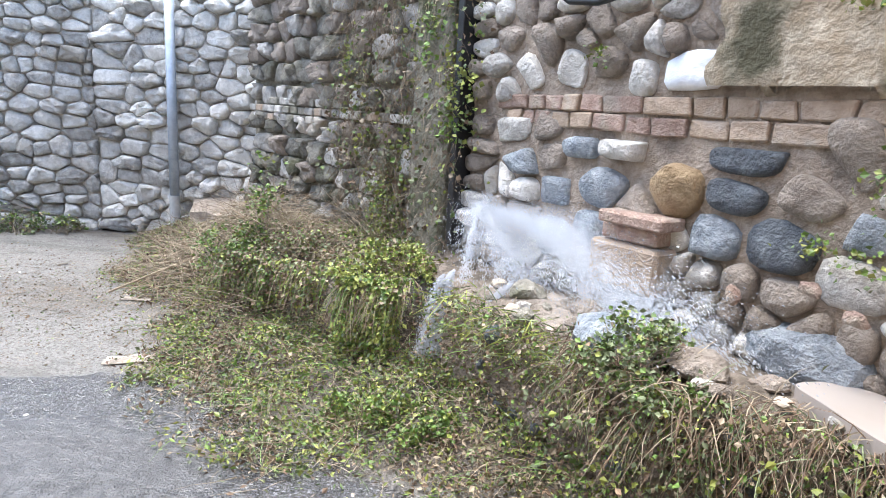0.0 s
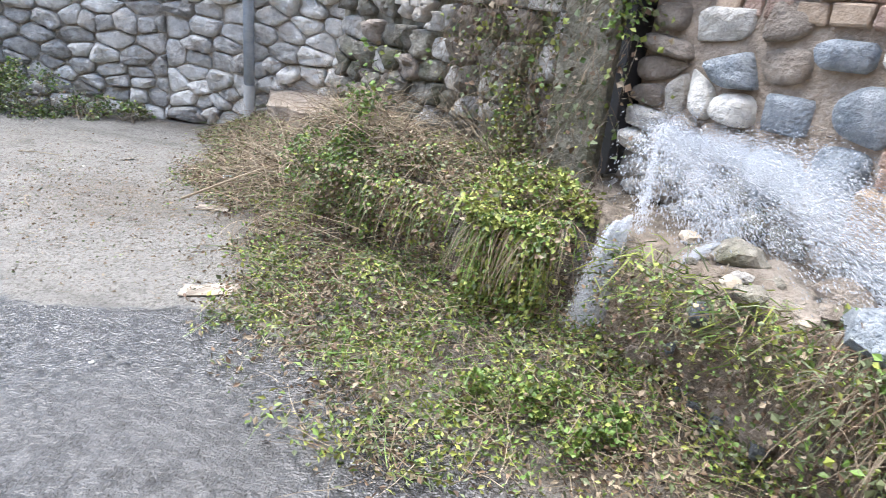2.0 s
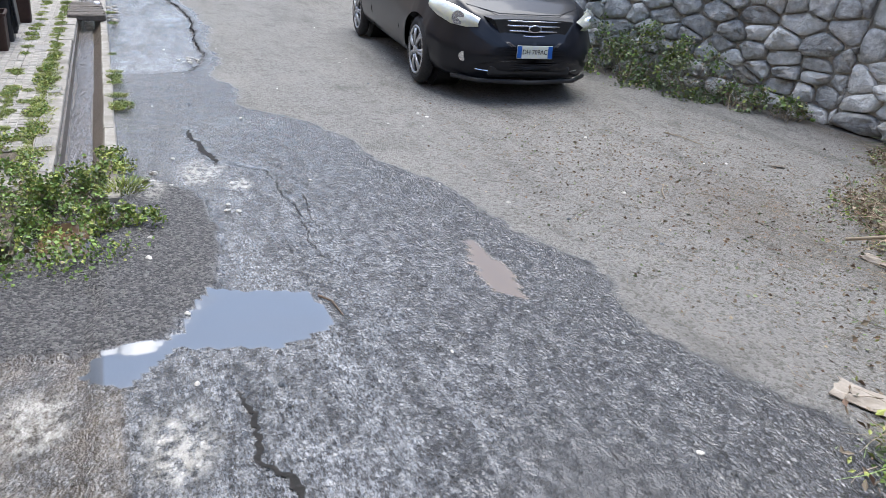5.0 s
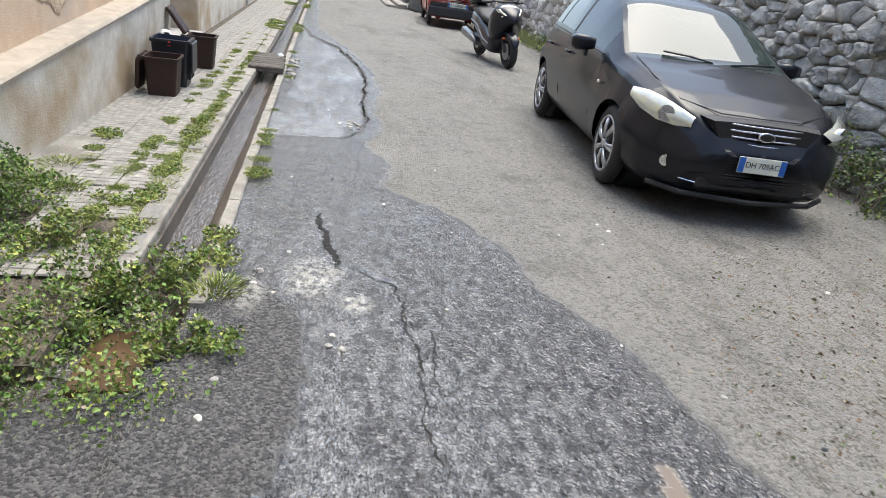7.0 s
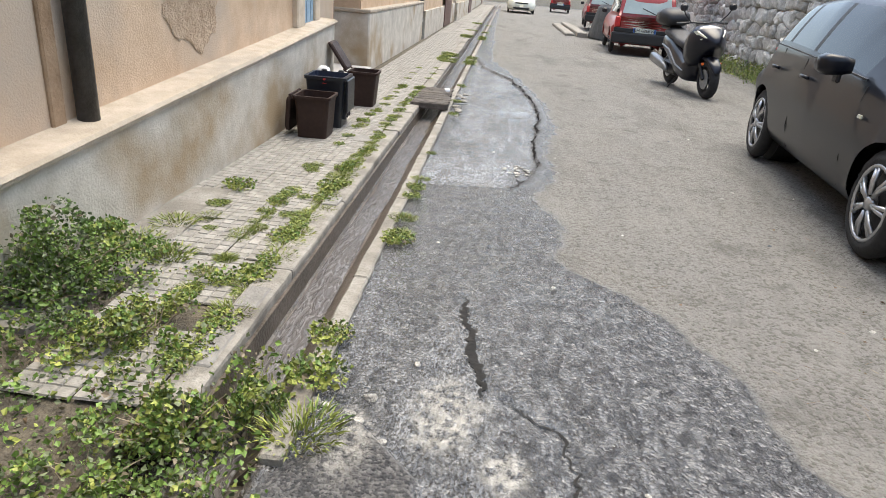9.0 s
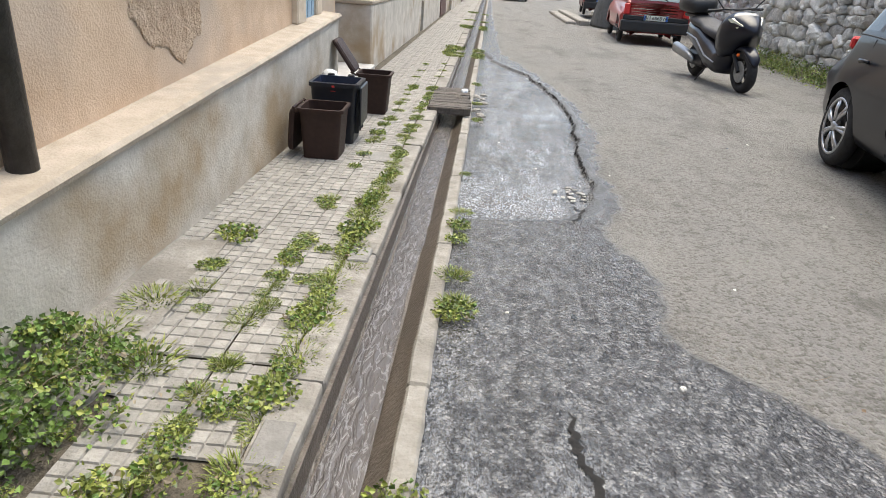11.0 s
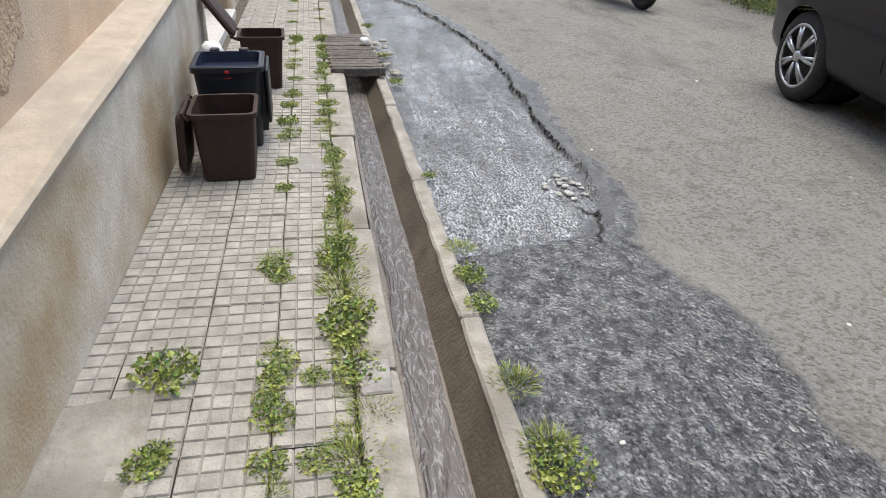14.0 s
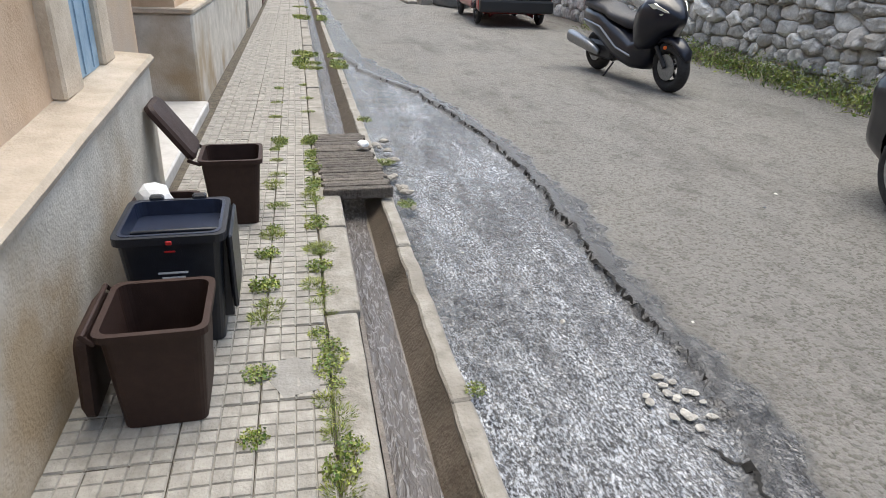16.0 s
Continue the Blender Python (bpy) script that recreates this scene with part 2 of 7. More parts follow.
VERGE = [(-4.9, 7.8), (-3.6, 5.5), (-2.85, 4.75), (-2.15, 3.7), (-1.35, 3.05), (-0.6, 2.75), (0.2, 2.45), (1.0, 2.0), (2.0, 1.2), (5, -2)]


def wall_y(x):
    return lerp(x, WALL_LINE)


def verge_in(x, y):
    """How far inside the overgrown bank, in metres."""
    if x < -5.2 or x > 5:
        return -1.0
    e = lerp(x, VERGE)
    slope = 0.62 if x < -0.5 else 0.85
    return (y - e) * slope


def ground_at(x, y):
    z = 0.012 * fbm(x, y, 0, 0.7) + 0.004 * fbm(x, y, 3, 4)
    if -60 < x < -5.0 and 0.70 < y < 0.955 or -5.0 <= x < -4.55 and 0.62 < y < 0.9:
        z = -0.13 if x < -5.0 else -0.09
    elif -60 < x < -5.0 and y <= 0.70:
        z = -0.08
    elif y > 0.98 or x > -5.0:
        if y < lerp(x, LOW_EDGE) + 0.05 * fbm(x, y, 7, 3.0) and x > -18:
            z -= 0.028 - 0.01 * fbm(x, y, 9, 2.5)
        wet = lerp(x, WET_EDGE) - y
        if wet > 0:
            z -= 0.012 * smooth01(wet / 0.6)
        for c in (CRACK_A, CRACK_B):
            if -6.6 < x < -2:
                d = line_dist(x, y, c) + 0.02 * fbm(x, y, 5, 9)
                z -= 0.008 * smooth01(1 - d / 0.05)
        if -5.5 < x < -3.2 and y < 1.6 and point_in(x, y, GRAVEL):
            z += 0.018
        v = verge_in(x, y)
        if v > 0:
            z += 0.30 * smooth01(v / 1.0) + 0.05 * fbm(x, y, 2, 2.2) * smooth01(v / 0.3)
            if -3.3 < x < 0.2:
                back = (y - lerp(x, SHELF_EDGE)) * 0.75 + 0.05 * fbm(x, y, 17, 3.0)
                z += (lerp(x, SHELF_TOP) + 0.06 * fbm(x, y, 19, 2.5) - z) * smooth01(back / 0.14)
    return z


def axis(*spans):
    out = []
    for a, b, n in spans:
        out += list(np.linspace(a, b, n, endpoint=False))
    return out + [spans[-1][1]]


gx = axis((-400, -60, 12), (-60, -18, 80), (-18, -12, 110), (-12, -1.5, 330), (-1.5, 3.0, 90), (3, 12, 30), (12, 400, 12))
gy = axis((-400, -20, 10), (-20, -0.5, 20), (-0.5, 0.68, 14), (0.68, 0.70, 1), (0.70, 0.715, 1), (0.715, 0.94, 6), (0.94, 0.96, 1), (0.96, 0.985, 1), (0.985, 3.6, 88), (3.6, 9, 70), (9, 20, 12), (20, 400, 12))
nx, ny = len(gx), len(gy)
verts = [(x, y, ground_at(x, y)) for y in gy for x in gx]
faces = [(j * nx + i, j * nx + i + 1, (j + 1) * nx + i + 1, (j + 1) * nx + i) for j in range(ny - 1) for i in range(nx - 1)]
gme = bpy.data.meshes.new("ground")
gme.from_pydata(verts, [], faces)
marks = {k: np.zeros(len(verts), dtype=np.float32) for k in ("wet", "gravel", "pool", "damp", "dirt", "sky_sheen", "mud", "pale")}
for k, (x, y, z) in enumerate(verts):
    if not (-60 < x < 6 and -2 < y < 10):
        continue
    j = 0.10 * fbm(x, y, 1, 1.6) + 0.05 * fbm(x, y, 2, 7)
    if x < -5.0 and y < 0.985:
        marks["wet"][k], marks["dirt"][k] = 1.0, 1.0
        continue
    marks["wet"][k] = smooth01((lerp(x, WET_EDGE) + j * 0.9 - y) / 0.06 + 0.5) if y < 5 else 0
    if -5.8 < x < -3 and y < 1.7:
        marks["gravel"][k] = 1.0 if point_in(x + j * 0.2, y + j * 0.2, GRAVEL) else 0
    if -4.3 < x < -3.2:
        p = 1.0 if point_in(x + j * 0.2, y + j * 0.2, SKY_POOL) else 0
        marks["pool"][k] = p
        marks["mud"][k] = 1.0 if point_in(x + j * 0.15, y + j * 0.15, MUD_POOL) else 0
    if -18 < x < -8.3 and y > 1:
        d = y - lerp(x, LOW_EDGE) - 0.05 * fbm(x, y, 7, 3.0)
        marks["damp"][k] = 0.8 * smooth01(1 - abs(d - 0.03) / 0.10 + 0.5 * fbm(x, y, 4, 6))
    if -6.2 < x < -2.4 and y < 2.2:
        marks["pale"][k] = max(smooth01((1 - math.hypot((x - a) / c, (y - b) / d)) * 1.6 + 6 * j) for a, b, c, d in PALE_SPOTS)
    if -3.6 < x < 0.6 and 1.2 < y < 3.6:
        marks["damp"][k] = 0.8 * smooth01((1 - math.hypot((x + 1.75) / 1.35, (y - 2.35) / 0.8)) * 1.4 + 1.5 * j)
    low = y < lerp(x, LOW_EDGE) + 0.05 * fbm(x, y, 7, 3.0)
    # where the painted sky sheen lies on the wet road
    marks["sky_sheen"][k] = (1.0 if low else 0.0) if x < -8.25 else 0.42 * smooth01((lerp(x, WET_EDGE) - y) / 1.3 - 0.2)
    v = verge_in(x, y)
    marks["dirt"][k] = max(smooth01(v / 0.5 + 0.3 + j), smooth01(1 - math.hypot((x + 3.9) / 1.1, (y - 4.9) / 0.9) + j) * 0.5, 0.9 * smooth01((y - wall_y(x) + 0.75 + j) / 0.6))
    if y < 0.99 and x > -5.0:
        marks["dirt"][k] = max(marks["dirt"][k], 0.6 - marks["gravel"][k])
for key, values in marks.items():
    gme.attributes.new(key, "FLOAT", "POINT").data.foreach_set("value", values)
gme.polygons.foreach_set("use_smooth", [True] * len(gme.polygons))
ground = tagged(new("ground", gme), "patched asphalt lane, dry and dusty with a wet running stream", "road", kind="structure")


def ground_material():
    m = bpy.data.materials.new("asphalt")
    m.use_nodes = True
    n, l = m.node_tree.nodes, m.node_tree.links
    b = n["Principled BSDF"]
    tc = n.new("ShaderNodeTexCoord")

    def att(name):
        a = n.new("ShaderNodeAttribute")
        a.attribute_name = name
        return a.outputs["Fac"]

    def tex(scale, detail=6, rough=0.6, stretch=None):
        t = n.new("ShaderNodeTexNoise")
        t.inputs["Scale"].default_value, t.inputs["Detail"].default_value, t.inputs["Roughness"].default_value = scale, detail, rough
        if stretch:
            mp = n.new("ShaderNodeMapping")
            mp.inputs["Scale"].default_value = stretch
            l.new(tc.outputs["Object"], mp.inputs["Vector"])
            l.new(mp.outputs["Vector"], t.inputs["Vector"])
        else:
            l.new(tc.outputs["Object"], t.inputs["Vector"])
        return t.outputs["Fac"]

    def ramp(fac, p0, p1, c0=(0, 0, 0), c1=(1, 1, 1)):
        r = n.new("ShaderNodeValToRGB")
        r.color_ramp.elements[0].position, r.color_ramp.elements[1].position = p0, p1
        r.color_ramp.elements[0].color, r.color_ramp.elements[1].color = (*c0, 1), (*c1, 1)
        l.new(fac, r.inputs["Fac"])
        return r.outputs["Color"]

    def mix(fac, a, c):
        x = n.new("ShaderNodeMix")
        x.data_type = "RGBA"
        for key, v in (("Factor", fac), ("A", a), ("B", c)):
            if isinstance(v, tuple):
                x.inputs[key].default_value = (*v, 1)
            elif isinstance(v, float):
                x.inputs[key].default_value = v
            else:
                l.new(v, x.inputs[key])
        return x.outputs["Result"]

    def calc(op, a, c):
        x = n.new("ShaderNodeMath")
        x.operation, x.use_clamp = op, op != "ADD"
        for i, v in enumerate((a, c)):
            if isinstance(v, float):
                x.inputs[i].default_value = v
            else:
                l.new(v, x.inputs[i])
        return x.outputs[0]

    vo = n.new("ShaderNodeTexVoronoi")
    vo.inputs["Scale"].default_value = 95
    l.new(tc.outputs["Object"], vo.inputs["Vector"])
    chips = ramp(vo.outputs["Color"], 0.1, 0.95, (0.0, 0.0, 0.0), (1, 1, 1))
    fine = tex(55, 8, 0.7)
    broad = tex(0.8, 6)
    mid = tex(5, 6)
    dry = mix(ramp(mid, 0.35, 0.7), (0.105, 0.099, 0.088), (0.175, 0.167, 0.151))
    dry = mix(ramp(broad, 0.42, 0.66), dry, (0.17, 0.158, 0.135))
    dry = mix(ramp(fine, 0.46, 0.64), dry, (0.085, 0.08, 0.07))
    dry = mix(calc("MULTIPLY", chips, 0.6), dry, (0.22, 0.21, 0.195))
    vb = n.new("ShaderNodeTexVoronoi")
    vb.inputs["Scale"].default_value = 60
    l.new(tc.outputs["Object"], vb.inputs["Vector"])
    dry = mix(calc("MULTIPLY", ramp(vb.outputs["Color"], 0.62, 0.8), 0.4), dry, (0.06, 0.057, 0.051))
    dry = mix(calc("MULTIPLY", ramp(vb.outputs["Color"], 0.34, 0.12), 0.45), dry, (0.32, 0.312, 0.295))
    dry = mix(calc("MULTIPLY", ramp(tex(2.3, 8, 0.75), 0.54, 0.66), 0.65), dry, (0.095, 0.09, 0.08))
    # long dusty sweeps and dark tyre marks along the lane
    dry = mix(calc("MULTIPLY", ramp(tex(1.3, 8, 0.7, (0.35, 1.3, 1)), 0.52, 0.68), 0.55), dry, (0.085, 0.08, 0.07))
    dry = mix(calc("MULTIPLY", ramp(tex(2.1, 8, 0.7, (0.5, 1.0, 1)), 0.55, 0.7), 0.6), dry, (0.26, 0.25, 0.23))
    wetc = mix(ramp(fine, 0.35, 0.7), (0.008, 0.008, 0.009), (0.06, 0.061, 0.066))
    wetc = mix(calc("MULTIPLY", ramp(vo.outputs["Color"], 0.72, 0.9), 0.6), wetc, (0.20, 0.20, 0.205))
    # sky sheen painted into the running water's colour, in streaks along the flow
    sky_sheen = calc("MULTIPLY", ramp(tex(75, 6, 0.75, (0.6, 1.2, 1)), 0.47, 0.58), ramp(tex(2.4, 5, 0.6, (0.4, 1.7, 1)), 0.38, 0.62))
    wetc = mix(calc("MULTIPLY", calc("MULTIPLY", sky_sheen, att("sky_sheen")), 0.95), wetc, (0.40, 0.42, 0.455))
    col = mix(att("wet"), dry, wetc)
    grav = mix(ramp(vo.outputs["Color"], 0.3, 0.95), (0.025, 0.025, 0.028), (0.16, 0.155, 0.15))
    col = mix(att("gravel"), col, grav)
    earth = mix(ramp(mid, 0.35, 0.65), (0.06, 0.048, 0.036), (0.14, 0.115, 0.088))
    col = mix(calc("MULTIPLY", att("dirt"), ramp(mid, 0.2, 0.55)), col, earth)
    col = mix(att("mud"), col, (0.125, 0.088, 0.052))
    # blue-grey of the mirrored sky put into the puddle's base colour
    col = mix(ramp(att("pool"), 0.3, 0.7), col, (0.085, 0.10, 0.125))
    col = mix(calc("MULTIPLY", att("pale"), calc("MULTIPLY", ramp(tex(22, 6, 0.7), 0.42, 0.56), 0.85)), col, (0.37, 0.355, 0.32))
    col = mix(calc("MULTIPLY", att("damp"), 0.9), col, (0.035, 0.033, 0.032))
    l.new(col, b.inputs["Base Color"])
    # films of water lie in the hollows of the wet part
    film = ramp(tex(26, 8, 0.75), 0.42, 0.58)
    streaks = ramp(tex(15, 6, 0.7, (0.7, 1.2, 1)), 0.44, 0.62)
    wetness = calc("MULTIPLY", att("wet"), calc("SUBTRACT", 1.0, att("gravel")))
    film = calc("MULTIPLY", calc("MULTIPLY", calc("ADD", film, streaks), 0.75), wetness)
    pools = calc("MAXIMUM", ramp(att("pool"), 0.3, 0.7), att("mud"))
    film = calc("MAXIMUM", film, pools)
    rough = mix(wetness, (0.9, 0.9, 0.9), (0.2, 0.2, 0.2))
    rough = mix(film, rough, (0.07, 0.07, 0.07))
    rough = mix(pools, rough, (0.02, 0.02, 0.02))
    rough = mix(att("damp"), rough, (0.6, 0.6, 0.6))
    l.new(rough, b.inputs["Roughness"])
    bu = n.new("ShaderNodeBump")
    bu.inputs["Distance"].default_value = 0.013
    l.new(calc("SUBTRACT", calc("SUBTRACT", 0.95, calc("MULTIPLY", film, 0.55)), calc("MULTIPLY", pools, 0.38)), bu.inputs["Strength"])
    l.new(calc("ADD", calc("MULTIPLY", att("wet"), 0.5), 0.45), b.inputs["Specular IOR Level"])
    height = tex(130, 4)
    for chip, depth in ((vo, -0.7), (vb, -0.9)):
        dent = n.new("ShaderNodeMath")
        dent.operation = "MULTIPLY_ADD"
        l.new(chip.outputs["Distance"], dent.inputs[0])
        dent.inputs[1].default_value = depth
        l.new(height, dent.inputs[2])
        height = dent.outputs[0]
    ripple = tex(38, 3, 0.5, (0.45, 1.4, 1))
    l.new(calc("ADD", height, calc("MULTIPLY", ripple, 0.8)), bu.inputs["Height"])
    l.new(bu.outputs["Normal"], b.inputs["Normal"])
    return m


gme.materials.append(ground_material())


# ---- rubble walls ----
def cells(seeds, x0, x1, z0, z1, reach):
    """The plan of a rubble wall: each stone's outline, by halving the space between it and its neighbours."""
    out = []
    for i, (sx, sz, *rest) in enumerate(seeds):
        poly = [(max(x0, sx - reach), max(z0, sz - reach)), (min(x1, sx + reach), max(z0, sz - reach)), (min(x1, sx + reach), min(z1, sz + reach)), (max(x0, sx - reach), min(z1, sz + reach))]
        for j, (tx, tz, *other) in enumerate(seeds):
            if i == j or abs(tx - sx) > 2 * reach or abs(tz - sz) > 2 * reach:
                continue
            dx, dz = tx - sx, tz - sz
            c = (tx * tx + tz * tz - sx * sx - sz * sz) / 2
            keep = []
            for k in range(len(poly)):
                p, q = poly[k - 1], poly[k]
                dp, dq = c - p[0] * dx - p[1] * dz, c - q[0] * dx - q[1] * dz
                if (dp >= 0) != (dq >= 0):
                    f = dp / (dp - dq)
                    keep.append((p[0] + f * (q[0] - p[0]), p[1] + f * (q[1] - p[1])))
                if dq >= 0:
                    keep.append(q)
            poly = keep
            if len(poly) < 3:
                break
        out.append(poly)
    return out


def stone_shape(poly, gap, proud, rng, sharp=False):
    """Points and faces of one stone over its outline: a rounded, uneven face, x along the wall, z up, -y out."""
    cx, cz = sum(p[0] for p in poly) / len(poly), sum(p[1] for p in poly) / len(poly)
    c0 = 0.18 if sharp else 0.22
    for turn in range(2):
        cut = []
        for k in range(len(poly)):
            p, q = poly[k - 1], poly[k]
            if math.hypot(p[0] - q[0], p[1] - q[1]) < 0.015:
                cut.append(((p[0] + q[0]) / 2, (p[1] + q[1]) / 2))
                continue
            cut += [((1 - k1) * p[0] + k1 * q[0], (1 - k1) * p[1] + k1 * q[1]) for k1 in (c0, 1 - c0)]
        poly = cut
        if len(poly) > 13:
            break
    size = math.sqrt(abs(sum(poly[k - 1][0] * poly[k][1] - poly[k][0] * poly[k - 1][1] for k in range(len(poly)))) / 2) + 1e-4
    shrink = max(0.3, 1 - gap / size)
    tiltx, tiltz = rng.uniform(-0.16, 0.16), rng.uniform(-0.2, 0.2)
    pts, fs, n = [], [], len(poly)
    prof = ((1.0, -0.05, 1), (1.0, 0.4, 1), (0.93, 0.86, 1), (0.6, 1.0, 1)) if sharp else ((1.0, -0.05, 1), (1.0, 0.25, 1), (0.88, 0.75, 1), (0.5, 1.0, 1))
    for r, h, _ in prof:
        for x, z in poly:
            px, pz = cx + (x - cx) * r * shrink, cz + (z - cz) * r * shrink
            d = h * proud * (1 + (0.8 if sharp else 0.5) * noise.noise(Vector((px * 9, pz * 9, 3.1))) + (0.5 if sharp else 0.25) * noise.noise(Vector((px * 21, pz * 21, 1.1)))) + (px - cx) * tiltx * (h > 0.3) + (pz - cz) * tiltz * (h > 0.3)
            pts.append((px, -d if h > 0 else 0.05, pz))
    for a in range(len(prof) - 1):
        for k in range(n):
            fs.append((a * n + k, a * n + (k + 1) % n, (a + 1) * n + (k + 1) % n, (a + 1) * n + k))
    pts.append((cx, -proud * 1.06, cz))
    top = (len(prof) - 1) * n
    for k in range(n):
        fs.append((top + k, top + (k + 1) % n, len(pts) - 1))
    return pts, fs


def along(p, q):
    """The pose of a wall from p to q in plan, x along it and -y towards the lane."""
    d = Vector((q[0] - p[0], q[1] - p[1], 0))
    return Matrix.Translation((p[0], p[1], 0)) @ Matrix.Rotation(math.atan2(d.y, d.x), 4, "Z"), d.length


def rubble_wall(name, p, q, z0, z1, row, aspect, mats, backing, label, rng, limit=300, special=(), skip=None, proud=0.07, gap=0.02, jut=0.6, sharp=False):
    m, length = along(p, q)
    wall = thing(name, label, "wall", m, kind="structure")
    part("core", box(0, length, 0.03, 0.5, z0 - 0.3, z1), backing, wall)
    nx_, nz_ = int(length / 0.07) + 2, int((z1 - z0) / 0.07) + 2
    if length < 12:
        face = bmesh.new()
        rows_ = [[face.verts.new((length * i / nx_, 0.012 - 0.022 * fbm(length * i / nx_, j * 0.07, z0, 3.5), z0 - 0.3 + (z1 - z0 + 0.3) * j / nz_)) for i in range(nx_ + 1)] for j in range(nz_ + 1)]
        for ra, rb in zip(rows_, rows_[1:]):
            for i in range(nx_):
                face.faces.new((ra[i], ra[i + 1], rb[i + 1], rb[i]))
        part("mortar", face, backing, wall, smooth=True)
    seeds = [tuple(s) for s in special]
    z, flip = z0 + row * 0.4, 0
    while z < z1 + row * 0.4:
        x = rng.uniform(0, row * aspect)
        h = row * rng.uniform(0.75, 1.25)
        while x < length + 0.1:
            w = h * aspect * rng.uniform(0.5, 1.7)
            s = (x + w / 2, z + rng.uniform(-0.25, 0.25) * row)
            if all(math.hypot((s[0] - t[0]) / (t[2] * 0.5 + row * 0.36), (s[1] - t[1]) / (t[3] * 0.5 + row * 0.28)) > 1 for t in special) and not (skip and skip(*s)):
                seeds.append(s)
            x += w
        z += h * 0.92
    st = 1.5 if sharp else 1.2
    polys = cells([(a[0] / st, a[1]) for a in seeds], 0, length / st, z0 - 0.05, z1, row * 2.2)
    polys = [[(a * st, c) for a, c in poly] for poly in polys]
    rest_v, rest_f, rest_m, count = [], [], [], 0
    for k, poly in enumerate(polys):
        if len(poly) < 3:
            continue
        s = seeds[k]
        if len(s) > 2:
            poly = [(s[0] + max(-s[2] / 2, min(s[2] / 2, x - s[0])), s[1] + max(-s[3] / 2, min(s[3] / 2, y - s[1]))) for x, y in poly]
        if skip and len(s) <= 2:
            if any(skip(*v) for v in poly):
                poly = [(s[0] + 0.72 * (x - s[0]), s[1] + 0.72 * (y - s[1])) for x, y in poly]
        stone_mat = s[4] if len(s) > 4 else rng.choice(mats)
        v, f = stone_shape(poly, gap, proud * rng.uniform(1 - jut, 1 + jut) * (1.2 if len(s) > 2 else 1), rng, sharp)
        if count < limit:
            me = bpy.data.meshes.new("stone")
            me.from_pydata(v, [], f)
            me.materials.append(stone_mat)
            me.polygons.foreach_set("use_smooth", [True] * len(f))
            new("stone", me).parent = wall
            count += 1
        else:
            o = len(rest_v)
            rest_v += v
            rest_f += [tuple(a + o for a in g) for g in f]
            rest_m += [mats.index(stone_mat) if stone_mat in mats else 0] * len(f)
    if rest_v:
        me = bpy.data.meshes.new("far_stones")
        me.from_pydata(rest_v, [], rest_f)
        for x in mats:
            me.materials.append(x)
        me.polygons.foreach_set("material_index", rest_m)
        me.polygons.foreach_set("use_smooth", [True] * len(rest_f))
        ob = new("far_stones", me)
        ob.parent = wall
        tagged(ob, kind="stuff")
    return wall

rng = random.Random(5)
GREYS = [STONE, STONE, STONE_PALE, STONE_PALE, STONE]
DULL = [STONE_MOSS, STONE, STONE_MOSS, STONE_BROWN]
rubble_wall("wall_north_far", (-18, 7.35), (-8.4, 6.95), 0.0, 3.0, 0.21, 1.5, GREYS, MORTAR_GREY, "dry rubble stone wall beside the parked car", rng, 200, proud=0.075, gap=0.02, sharp=True)
rubble_wall("wall_north_end", (-46, 8.2), (-18, 7.35), 0.0, 3.0, 0.3, 1.4, GREYS, MORTAR_GREY, "rubble stone wall further along the lane", rng, 0, proud=0.075, gap=0.02, sharp=True)
rubble_wall("wall_north", (-8.4, 6.95), (-5.5, 7.85), 0.0, 3.2, 0.20, 1.5, GREYS, MORTAR_GREY, "pale rubble stone wall with open joints", rng, 200, proud=0.075, gap=0.02, sharp=True)
rubble_wall("wall_north_corner", (-5.5, 7.85), (-2.9, 7.75), 0.05, 3.2, 0.20, 1.5, [STONE_PALE, STONE_PALE, STONE], MORTAR_GREY, "pale rubble stone wall behind the metal pole", rng, 200, proud=0.075, gap=0.02, sharp=True)


def course_gap(x, z):
    return 1.70 < z < 1.98


rubble_wall("wall_recess", (-2.95, 7.3), (-0.1, 4.85), 0.2, 3.4, 0.21, 1.1, DULL, MOSSY, "dull rubble wall with a brick course, overgrown", rng, 250, skip=course_gap, proud=0.075, gap=0.02, sharp=True)


def spring_skip(x, z):
    return 1.86 < z < 2.12 or (z >= 2.1 and x > 2.05)


